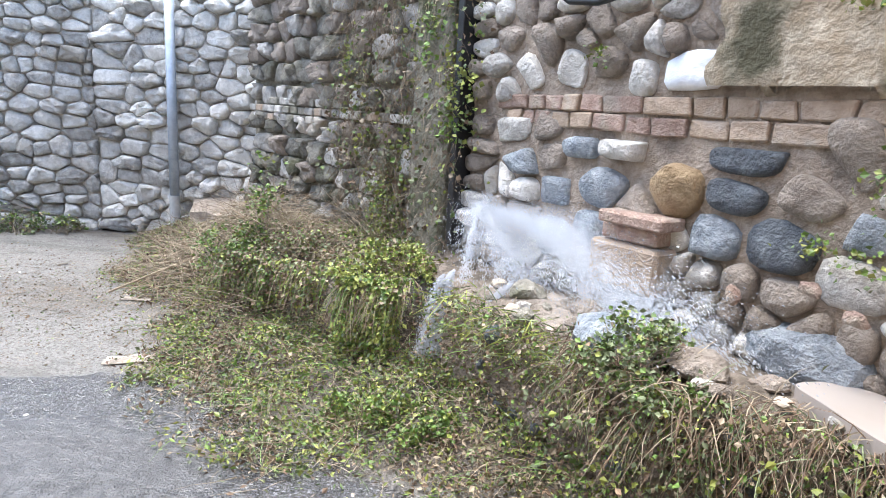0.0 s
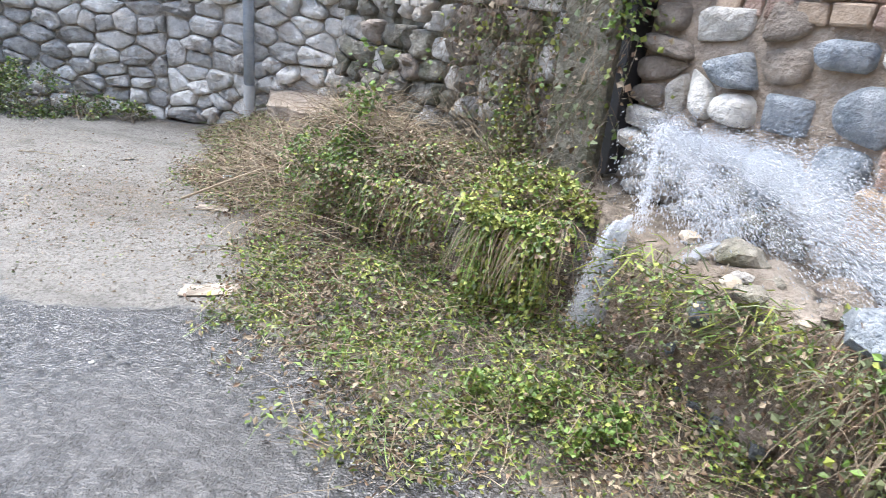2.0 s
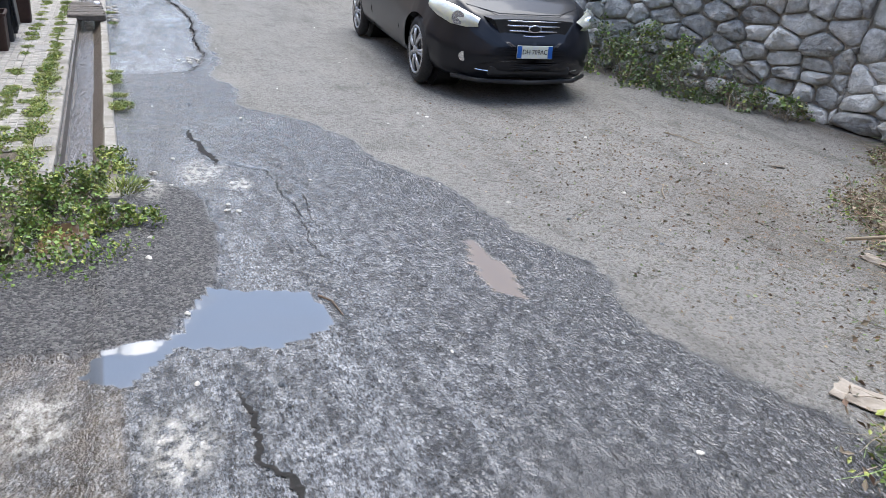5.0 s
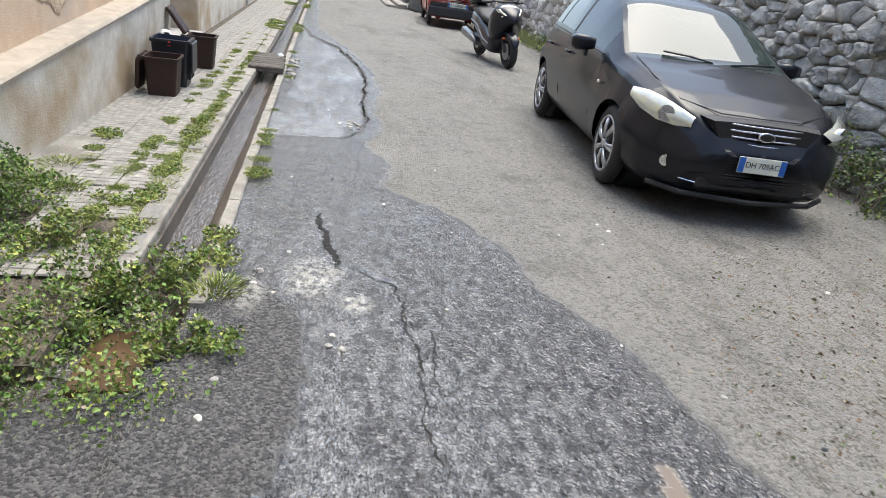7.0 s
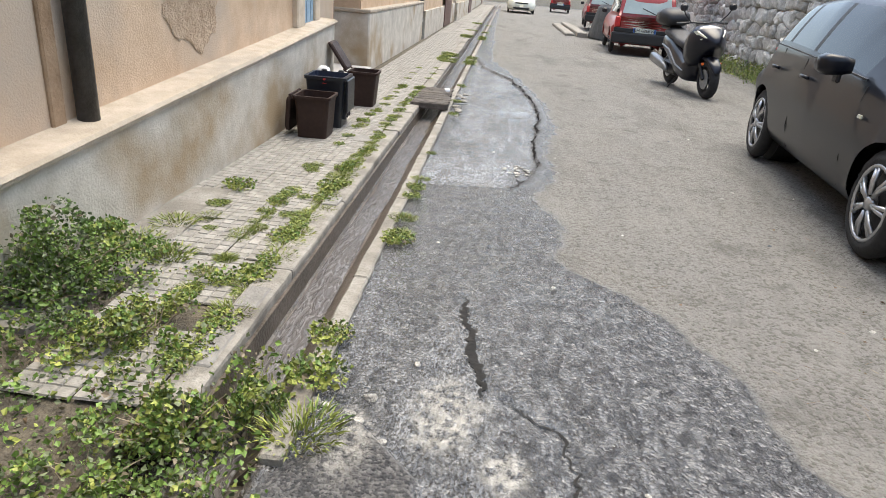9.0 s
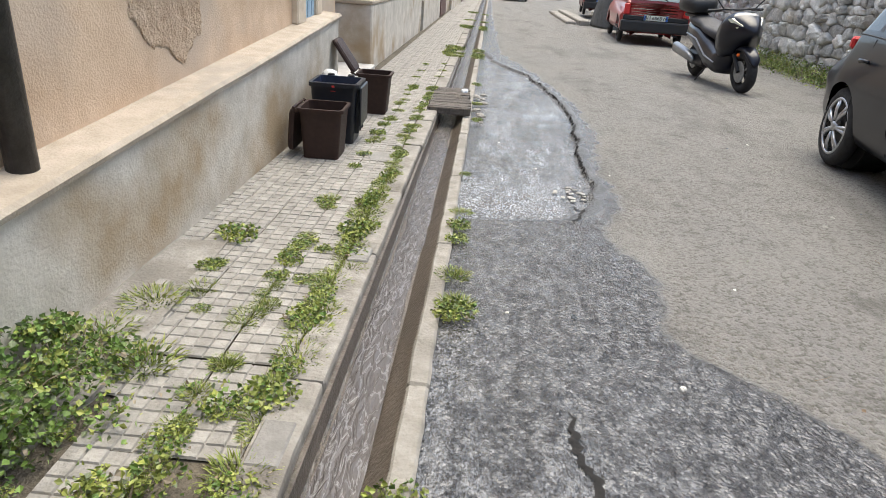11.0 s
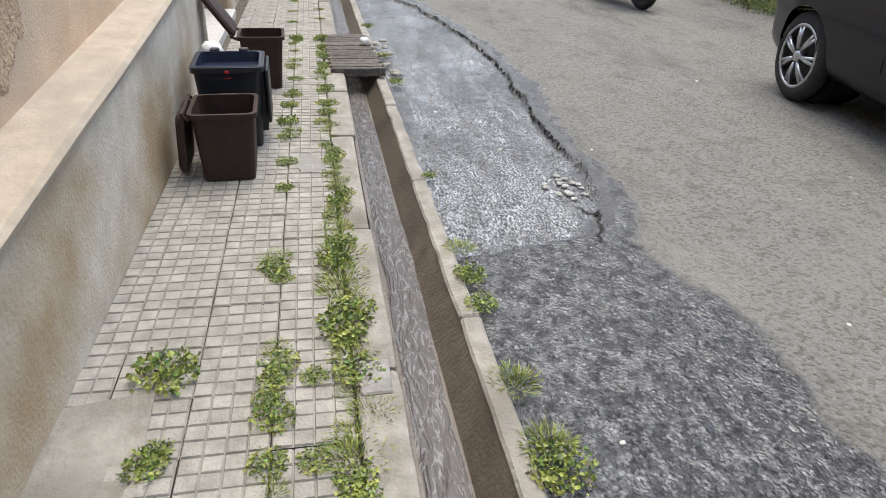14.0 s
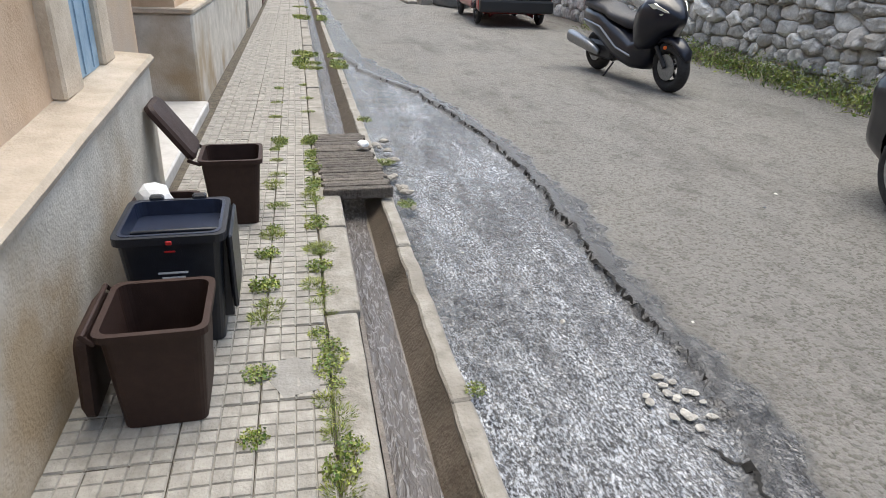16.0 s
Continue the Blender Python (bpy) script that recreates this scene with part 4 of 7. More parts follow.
lump("stone", pose(-12.05, 0.93, 0.115, 0, 0, 20), 0.055, WHITE_STONE, "white stone lying on the wooden cover", "stone", 1)
for k in range(18):
    x = rt.uniform(-12.6, -10.9)
    lump("stone", pose(x, rt.uniform(1.04, 1.16), 0.0, 0, 0, rt.uniform(0, 360)), rt.uniform(0.025, 0.055), CONCRETE, "grey rubble stone set beside the wooden cover", "stone", k, "rubble beside the wooden cover", 0.45)
for k in range(16):
    a = rt.uniform(0, 6.28)
    lump("stone", pose(-8.98 + 0.17 * math.cos(a) * rt.random(), 1.82 + 0.13 * math.sin(a) * rt.random(), -0.028, 0, 0, rt.uniform(0, 360)), rt.uniform(0.016, 0.03), STONE, "pale broken stone in the eroded asphalt", "stone", k + 40, "broken stones in the wet road", 0.28)
for k in range(14):
    t = rt.random()
    lump("stone", pose(-5.55 + 0.75 * t + rt.uniform(-0.1, 0.1), 1.18 + 0.42 * t + rt.uniform(-0.2, 0.16), -0.012, 0, 0, rt.uniform(0, 360)), rt.uniform(0.012, 0.034), STONE, "small chunk of broken concrete in the road", "stone", k + 70, "broken concrete by the drain", 0.5)

# ---- waste bins ----
BROWN = mat("brown_plastic", (0.030, 0.0155, 0.0115), (0.042, 0.0225, 0.017), 20, 0.6, 0.12, 200, spec=0.3, c3=(0.05, 0.042, 0.035), s3=4, t3=0.62)
NAVY = mat("navy_plastic", (0.012, 0.017, 0.035), (0.02, 0.028, 0.055), 20, 0.3, 0.1, 200)
DARK_GREY = mat("charcoal_plastic", (0.011, 0.013, 0.018), (0.018, 0.02, 0.027), 20, 0.38, 0.1, 200)
WHITE = mat("white_print", (0.62, 0.62, 0.62), (0.72, 0.72, 0.72), 30, 0.6, 0)
RED = mat("red_plastic", (0.5, 0.02, 0.02), (0.6, 0.03, 0.03), 30, 0.4, 0)


def rounded(hx, hy, r, z, n=4):
    out = []
    for cx, cy, a0 in ((hx - r, hy - r, 0), (-hx + r, hy - r, 90), (-hx + r, -hy + r, 180), (hx - r, -hy + r, 270)):
        for k in range(n + 1):
            a = radians(a0 + 90 * k / n)
            out.append((cx + r * math.cos(a), cy + r * math.sin(a), z))
    return out


def shell(rings):
    """A skin over rings of equal count, closed at the first ring and the last."""
    bm = bmesh.new()
    vs = [[bm.verts.new(p) for p in ring] for ring in rings]
    n = len(vs[0])
    for a, b in zip(vs, vs[1:]):
        for k in range(n):
            bm.faces.new((a[k], a[(k + 1) % n], b[(k + 1) % n], b[k]))
    bm.faces.new(vs[0][::-1])
    bm.faces.new(vs[-1])
    return bm


def bin_body(bx, by, tx, ty, h, t=0.006):
    return shell([rounded(bx, by, 0.03, 0), rounded(bx + (tx - bx) * 0.94, by + (ty - by) * 0.94, 0.035, h * 0.93), rounded(tx + 0.014, ty + 0.014, 0.04, h * 0.935), rounded(tx + 0.014, ty + 0.014, 0.04, h),
                  rounded(tx - t, ty - t, 0.035, h), rounded(bx - t, by - t, 0.025, 0.02)])


def bin_lid(hx, hy):
    return shell([rounded(hx, hy, 0.04, 0.0), rounded(hx, hy, 0.04, 0.025), rounded(hx * 0.9, hy * 0.9, 0.04, 0.04), rounded(hx * 0.2, hy * 0.2, 0.01, 0.045)])


def handle(hy, h, out, m, parent):
    part("handle", tube([(0, -hy, h - 0.03), (out * 0.5, -hy - 0.012, h - 0.02), (out, -hy * 0.6, h - 0.01), (out, hy * 0.6, h - 0.01), (out * 0.5, hy + 0.012, h - 0.02), (0, hy, h - 0.03)], 0.008, 8), m, parent, smooth=True)


bin1 = thing("waste_bin", "open brown plastic waste bin, empty, lid hanging behind", "waste bin", pose(-9.17, 0.012, 0.058, 0, 0, 2), "bins on the pavement")
part("body", bin_body(0.15, 0.125, 0.165, 0.15, 0.355), BROWN, bin1)
lid = part("lid", bin_lid(0.16, 0.15), BROWN, bin1)
lid.matrix_basis = pose(-0.01, -0.19, 0.19, 86, 0, 0)
part("rim_handle", tube([(0.16, -0.155, 0.325), (0.165, -0.185, 0.355), (-0.16, -0.185, 0.355), (-0.155, -0.155, 0.325)], 0.009, 8), BROWN, bin1)
bin2 = thing("waste_bin", "open navy blue and charcoal plastic recycling bin, white print", "waste bin", pose(-9.66, 0.0, 0.058, 0, 0, 2) @ Matrix.Diagonal((1, 0.9, 0.92, 1)), "bins on the pavement")
part("body", bin_body(0.16, 0.165, 0.185, 0.20, 0.50), DARK_GREY, bin2)
part("liner", shell([rounded(0.175, 0.19, 0.04, 0.44), rounded(0.18, 0.195, 0.04, 0.502), rounded(0.168, 0.183, 0.04, 0.503), rounded(0.14, 0.15, 0.03, 0.2)]), NAVY, bin2, "navy blue inner tub")
part("latch", box(0.198, 0.204, -0.012, 0.012, 0.468, 0.485, 0.003), RED, bin2, "small red latch")
part("latch", box(0.196, 0.2, -0.02, 0.02, 0.437, 0.442), RED, bin2)
for k, w in enumerate((0.09, 0.07, 0.11)):
    part("print", box(0.1885 - 0.0015 * k, 0.190 - 0.0015 * k, -w / 1.6, w / 1.6, 0.34 - 0.022 * k, 0.348 - 0.022 * k), WHITE, bin2)
handle(0.2, 0.46, 0.03, DARK_GREY, bin2)
for x in (-0.10, 0.0, 0.10):
    part("rib", box(x - 0.012, x + 0.012, 0.165, 0.21, 0.08, 0.45, 0.006), DARK_GREY, bin2)
part("side_lid", box(-0.17, 0.17, 0.215, 0.235, 0.15, 0.48, 0.009), DARK_GREY, bin2)
for y in (-0.1, 0.08):
    part("hinge", box(-0.215, -0.18, y - 0.03, y + 0.03, 0.48, 0.52, 0.008), DARK_GREY, bin2)
bag = lump("plastic_bag", pose(-9.93, -0.12, 0.50, 0, 0, 30), 0.09, WHITE, "crumpled white plastic bag behind the blue bin", "bag", 3, flat=0.6)
crate = thing("waste_crate", "small brown plastic bin holding a crumpled white bag", "waste bin", pose(-9.99, -0.1, 0.058), "bins on the pavement")
part("body", bin_body(0.10, 0.1, 0.12, 0.12, 0.40), BROWN, crate)
bin3 = thing("waste_bin", "brown plastic waste bin with its lid propped open", "waste bin", pose(-10.82, 0.10, 0.058, 0, 0, 2), "bins on the pavement")
part("body", bin_body(0.14, 0.12, 0.155, 0.15, 0.37), BROWN, bin3)
lid = part("lid", bin_lid(0.15, 0.17), BROWN, bin3)
lid.matrix_basis = pose(0, -0.29, 0.50, -55, 0, 0)
part("rim_handle", tube([(0.15, -0.15, 0.35), (0.17, -0.2, 0.375), (-0.17, -0.2, 0.375), (-0.15, -0.15, 0.35)], 0.01, 8), BROWN, bin3)

# ---- metal pole ----
pole = thing("metal_pole", "grey galvanised metal pole standing at the stone wall", "pole", pose(-4.25, 7.62, 0.0))
STEEL = mat("galvanised_steel", (0.30, 0.34, 0.39), (0.42, 0.46, 0.51), 12, 0.45, 0.1, 60, metal=0.5)
part("tube", cyl((0, 0, -0.05), (0, 0, 3.4), 0.062, seg=20), STEEL, pole, smooth=True)
part("strap", cyl((0, 0, 1.55), (0, 0, 1.58), 0.066, seg=20), STEEL, pole)
part("foot", cyl((0, 0, -0.05), (0, 0, 0.6), 0.068, seg=20), mat("weathered_steel", (0.36, 0.36, 0.35), (0.46, 0.46, 0.44), 12, 0.7, 0.2, 40), pole)
hose = thing("black_hose", "black plastic hose looped on the old wall", "hose", along((-0.02, 4.71), (4.6, -0.16))[0])
part("loop", tube([(0.85, -0.16, 2.95), (1.0, -0.2, 2.72), (1.2, -0.22, 2.61), (1.42, -0.22, 2.585), (1.62, -0.2, 2.62), (1.85, -0.18, 2.76), (2.0, -0.14, 2.95)], 0.024, 10), mat("black_rubber", (0.012, 0.013, 0.016), (0.02, 0.022, 0.026), 20, 0.35, 0), hose, smooth=True)
slab = thing("loose_bricks", "loose red brick slab jutting from the wall", "brick", along((-0.02, 4.71), (4.6, -0.16))[0])
part("brick", box(1.58, 2.02, -0.22, 0.0, 1.37, 1.44, 0.012), BRICK, slab)
part("brick", box(1.56, 1.95, -0.15, 0.0, 1.27, 1.365, 0.012), BRICK, slab)
part("brick", box(1.52, 2.0, -0.2, 0.0, 1.0, 1.262, 0.02), BRICK_TAN, slab)
for k, (s, z) in enumerate(((2.43, 1.14), (2.78, 1.26), (2.98, 1.18))):
    b = lump("brick_shard", along((-0.02, 4.71), (4.6, -0.16))[0] @ pose(s, -0.16, z, 0, 60 if k == 0 else 10, 0), 0.055, BRICK, "orange brick shard wedged between boulders", "brick", k, "brick shards", 0.7)

# ---- cars ----
CARPAINT = mat("dark_metallic_paint", (0.004, 0.005, 0.009), (0.007, 0.008, 0.013), 400, 0.35, 0, coat=0.38, spec=0.2)
GLASS_DARK = bpy.data.materials.new("tinted_glass")
GLASS_DARK.use_nodes = True
GLASS_DARK.node_tree.nodes["Principled BSDF"].inputs["Base Color"].default_value = (0.012, 0.017, 0.017, 1)
GLASS_DARK.node_tree.nodes["Principled BSDF"].inputs["Roughness"].default_value = 0.03
GLASS_DARK.node_tree.nodes["Principled BSDF"].inputs["Specular IOR Level"].default_value = 0.6
SCREEN = bpy.data.materials.new("sky_reflecting_glass")
SCREEN.use_nodes = True
gb = SCREEN.node_tree.nodes["Principled BSDF"]
gb.inputs["Base Color"].default_value, gb.inputs["Roughness"].default_value, gb.inputs["IOR"].default_value = (0.03, 0.04, 0.038, 1), 0.03, 1.5
BLACK = mat("black_trim", (0.012, 0.012, 0.013), (0.02, 0.02, 0.022), 50, 0.5, 0.1, 200)
TYRE = mat("tyre_rubber", (0.016, 0.016, 0.017), (0.03, 0.03, 0.031), 30, 0.85, 0.2, 90)
ALLOY = mat("alloy_rim", (0.42, 0.43, 0.45), (0.55, 0.56, 0.58), 30, 0.3, 0, metal=0.85)
CHROME = mat("chrome", (0.65, 0.66, 0.68), (0.72, 0.73, 0.75), 30, 0.12, 0, metal=1.0)
LAMP_GLASS = mat("headlamp_lens", (0.55, 0.57, 0.58), (0.70, 0.71, 0.50), 25, 0.08, 0, metal=0.3, coat=1.0)
PLATE = mat("plate_white", (0.62, 0.64, 0.66), (0.68, 0.70, 0.50), 40, 0.4, 0)
PLATE_BLUE = mat("plate_blue", (0.02, 0.10, 0.38), (0.025, 0.12, 0.42), 40, 0.4, 0)
INK = mat("plate_ink", (0.015, 0.015, 0.02), (0.02, 0.02, 0.025), 40, 0.5, 0)


def catmull(pts, n):
    out = []
    for i in range(len(pts) - 1):
        p0, p1, p2, p3 = (Vector(pts[max(0, i - 1)]), Vector(pts[i]), Vector(pts[i + 1]), Vector(pts[min(len(pts) - 1, i + 2)]))
        for k in range(n):
            t = k / n
            out.append(0.5 * ((2 * p1) + (p2 - p0) * t + (2 * p0 - 5 * p1 + 4 * p2 - p3) * t * t + (3 * p1 - p0 - 3 * p2 + p3) * t ** 3))
    return out + [Vector(pts[-1])]


def car_body(parent, spec, paint, front_axle, rear_axle, arch, regions):
    """Skins of a car from tables along its length: belt width and height, roof width and height, sill. regions(x, y, z, k) names the part that a facet belongs to."""
    xs = spec["x"]
    n_sub = 4
    rows = []
    for x in xs:
        zb, ws, wm, zbelt, wb, zt, wt, cab = (lerp(x, spec[k]) for k in ("bottom", "sill", "mid", "belt", "beltw", "top", "topw", "cabin"))
        side = [(0, zb), (ws * 0.8, zb), (ws, zb + 0.07), (wm, zb + (zbelt - zb) * 0.36), (wm + 0.004, zb + (zbelt - zb) * 0.62), (wb, zbelt)]
        up = (wb + (wt - wb) * 0.52, zbelt + (zt - zbelt) * 0.55)
        top = [(up[0], up[1]), (wt, zt - 0.05 * cab - 0.012), (wt * 0.55, zt - 0.006), (0, zt)]
        prof = catmull([Vector((a, b, 0)) for a, b in side], n_sub)[:-1] + catmull([Vector((a, b, 0)) for a, b in [side[-1]] + top], n_sub)
        rows.append([(x, p.x, p.y) for p in prof])
    n = len(rows[0])
    groups = {}
    pts = [[Vector(p) for p in row] for row in rows]
    # wheel arches: facets inside the circle go, the rim is drawn onto it
    gone = set()
    for i in range(len(xs) - 1):
        for k in range(n - 1):
            c = (pts[i][k] + pts[i + 1][k] + pts[i + 1][k + 1] + pts[i][k + 1]) / 4
            for ax in (front_axle, rear_axle):
                if math.hypot(c.x - ax, c.z - 0.31) < arch and c.y > 0.45:
                    gone.add((i, k))
    for i in range(len(xs)):
        for k in range(n):
            near = [(i - 1, k - 1), (i - 1, k), (i, k - 1), (i, k)]
            hit = [f in gone for f in near]
            if any(hit) and not all(hit):
                p = pts[i][k]
                ax = front_axle if abs(p.x - front_axle) < abs(p.x - rear_axle) else rear_axle
                d = Vector((p.x - ax, 0, p.z - 0.31))
                if d.length > 0.1 and p.y > 0.4 and p.z > 0.2:
                    d *= arch / d.length
                    p.x, p.z = ax + d.x, 0.31 + d.z
    for i in range(len(xs) - 1):
        for k in range(n - 1):
            if (i, k) in gone:
                continue
            quad = [pts[i][k], pts[i + 1][k], pts[i + 1][k + 1], pts[i][k + 1]]
            c = sum(quad, Vector()) / 4
            name = regions(c.x, c.y, c.z, k / (n_sub * 1.0))
            groups.setdefault(name, []).append(quad)
    for end in (0, -1):
        ring = pts[end]
        for k in range(n - 1):
            c = (ring[k] + ring[k + 1]) / 2
            groups.setdefault("body", []).append([ring[k], ring[k + 1], Vector((c.x, 0, c.z)), Vector((c.x, 0, c.z))])
    for name, quads, sides in [(a, q, s) for a, q in groups.items() for s in (((1,), (-1,)) if a in ("side_glass", "rear_side_glass", "quarter_glass", "pillar", "rear_pillar") else ((1, -1),))]:
        bm = bmesh.new()
        for q in quads:
            for s in sides:
                vs = []
                for p in q:
                    if not vs or (p - q[len(vs) - 1]).length > 1e-6:
                        vs.append(bm.verts.new((p.x, p.y * s, p.z)))
                if len(vs) > 2:
                    bm.faces.new(vs)
        bmesh.ops.remove_doubles(bm, verts=bm.verts, dist=0.0008)
        bmesh.ops.recalc_face_normals(bm, faces=bm.faces)
        part(name, bm, paint[name][0], parent, paint[name][1], smooth=True)


def wheel(parent, x, y, r, w, side, rim, spokes=7):
    wh = part("wheel", tube([(x + (r - w * 0.32) * math.cos(a * math.pi / 16), y, r + (r - w * 0.32) * math.sin(a * math.pi / 16)) for a in range(32)], w * 0.32, 10, closed=True), TYRE, parent, "black rubber tyre", smooth=True)
    b = bmesh.new()
    for a in range(spokes):
        t = a * 2 * math.pi / spokes
        for d in (-0.10, 0.10):
            q = (x + (r - w * 0.55) * math.cos(t + d), y + side * w * 0.22, r + (r - w * 0.55) * math.sin(t + d))
            p = (x + 0.05 * math.cos(t), y + side * w * 0.30, r + 0.05 * math.sin(t))
            tube([p, ((p[0] + q[0]) / 2, y + side * w * 0.31, (p[2] + q[2]) / 2), q], 0.014, 6, b)
    cyl((x, y + side * w * 0.15, r), (x, y + side * w * 0.36, r), 0.05, 0.035, 14, b)
    tube([(x + (r - w * 0.5) * math.cos(a * math.pi / 16), y + side * w * 0.25, r + (r - w * 0.5) * math.sin(a * math.pi / 16)) for a in range(32)], 0.014, 6, b, closed=True)
    part("rim", b, rim, wh, "silver spoked rim", smooth=True)
    part("brake_disc", cyl((x, y, r), (x, y + side * 0.015, r), r - w * 0.5, seg=24), BLACK, wh)


def number_plate(parent, m, text, size=(0.52, 0.11)):
    p = part("number_plate", box(-0.006, 0.0, -size[0] / 2, size[0] / 2, -size[1] / 2, size[1] / 2, 0.004), PLATE, parent, "white Italian number plate with blue ends")
    p.matrix_basis = m
    for s in (-1, 1):
        part("band", box(0.0005, 0.002, s * size[0] / 2 - s * 0.002 - (0.045 if s > 0 else 0), s * size[0] / 2 - s * 0.002 + (0 if s > 0 else 0.045), -size[1] / 2 + 0.004, size[1] / 2 - 0.004), PLATE_BLUE, p)
    cu = bpy.data.curves.new("letters", "FONT")
    cu.body, cu.size, cu.align_x, cu.align_y, cu.extrude = text, size[1] * (0.95 if size[0] > 0.4 else 0.50), "CENTER", "CENTER", 0.001
    tmp = new("letters", cu)
    dg = bpy.context.evaluated_depsgraph_get()
    me = bpy.data.meshes.new_from_object(tmp.evaluated_get(dg))
    bpy.data.objects.remove(tmp)
    me.materials.clear()
    me.materials.append(INK)
    ob = new("letters", me)
    ob.parent = p
    ob.matrix_basis = pose(0.003, 0, 0, 90, 0, 90)
    return p


car_m = pose(-8.95, 4.98, 0.0, 0, 0, -5.8) @ Matrix.Diagonal((1.045, 1.06, 1.1, 1))
car = thing("parked_car", "dark metallic blue-black five-door hatchback parked facing the camera", "car", car_m)
dense = list(np.linspace(-2.02, -1.72, 7)) + list(np.linspace(-1.68, -0.95, 20)) + list(np.linspace(-0.9, 0.9, 26)) + list(np.linspace(0.94, 1.72, 21)) + list(np.linspace(1.76, 2.2, 14))
spec = {"x": dense,
        "bottom": [(-2.02, 0.42), (-1.9, 0.28), (-1.7, 0.22), (1.8, 0.19), (2.05, 0.21), (2.2, 0.32)],
        "sill": [(-2.02, 0.50), (-1.9, 0.76), (-1.5, 0.82), (0, 0.835), (1.5, 0.84), (1.85, 0.76), (2.05, 0.62), (2.15, 0.46), (2.2, 0.3)],
        "mid": [(-2.02, 0.62), (-1.9, 0.79), (-1.5, 0.875), (0, 0.89), (1.3, 0.885), (1.65, 0.85), (1.85, 0.78), (2.05, 0.64), (2.15, 0.48), (2.2, 0.32)],
        "belt": [(-2.02, 0.88), (-1.9, 0.99), (-1.2, 1.0), (0.2, 0.94), (0.85, 0.90), (1.3, 0.86), (1.7, 0.78), (1.95, 0.68), (2.1, 0.58), (2.2, 0.50)],
        "beltw": [(-2.02, 0.50), (-1.9, 0.50), (-1.5, 0.80), (-0.5, 0.84), (0.8, 0.83), (1.3, 0.80), (1.7, 0.74), (1.95, 0.63), (2.1, 0.5), (2.2, 0.3)],
        "top": [(-2.02, 0.90), (-1.95, 1.05), (-1.72, 1.36), (-1.4, 1.43), (-0.6, 1.475), (0.0, 1.45), (0.25, 1.39), (0.55, 1.23), (0.95, 1.01), (1.05, 0.985), (1.4, 0.93), (1.75, 0.855), (1.98, 0.76), (2.1, 0.66), (2.2, 0.52)],
        "topw": [(-2.02, 0.5), (-1.72, 0.54), (-0.6, 0.58), (0.0, 0.565), (0.3, 0.58), (0.6, 0.64), (0.95, 0.69), (1.05, 0.66), (1.4, 0.62), (1.75, 0.58), (1.98, 0.5), (2.1, 0.38), (2.2, 0.2)],
        "cabin": [(-2.02, 0.2), (-1.7, 1), (0.2, 1), (0.9, 0.3), (1.1, 0), (2.2, 0)]}


def car_regions(x, y, z, k):
    up = z - lerp(x, spec["belt"])
    if k > 5.15 and k < 6.75 and up > 0.02 and -1.55 < x < 0.62:
        if abs(x + 0.42) < 0.05:
            return "pillar"
        if abs(x + 1.18) < 0.03:
            return "rear_pillar"
        if x < -1.18:
            return "quarter_glass"
        if x < -0.42:
            return "rear_side_glass"
        return "side_glass"
    if k > 6.8 and 0.2 < x < 1.0:
        return "windscreen"
    if k > 7.05 and x < -1.72 and z > 1.02:
        return "rear_window"
    return "body"


car_body(car, spec, {"body": (CARPAINT, ""), "side_glass": (GLASS_DARK, "tinted side windows"), "windscreen": (SCREEN, "windscreen reflecting the sky"), "rear_window": (GLASS_DARK, ""), "pillar": (BLACK, ""), "rear_pillar": (BLACK, ""), "rear_side_glass": (GLASS_DARK, ""), "quarter_glass": (GLASS_DARK, "")}, 1.325, -1.325, 0.345, car_regions)
for x in (1.325, -1.325):
    for s in (-1, 1):
        wheel(car, x, s * 0.80, 0.315, 0.2, s, ALLOY)
        part("arch_liner", cyl((x, s * 0.45, 0.33), (x, s * 0.70, 0.33), 0.34, seg=24), BLACK, car)
part("underbody", box(-1.85, 1.95, -0.7, 0.7, 0.2, 0.5, 0.05), BLACK, car)


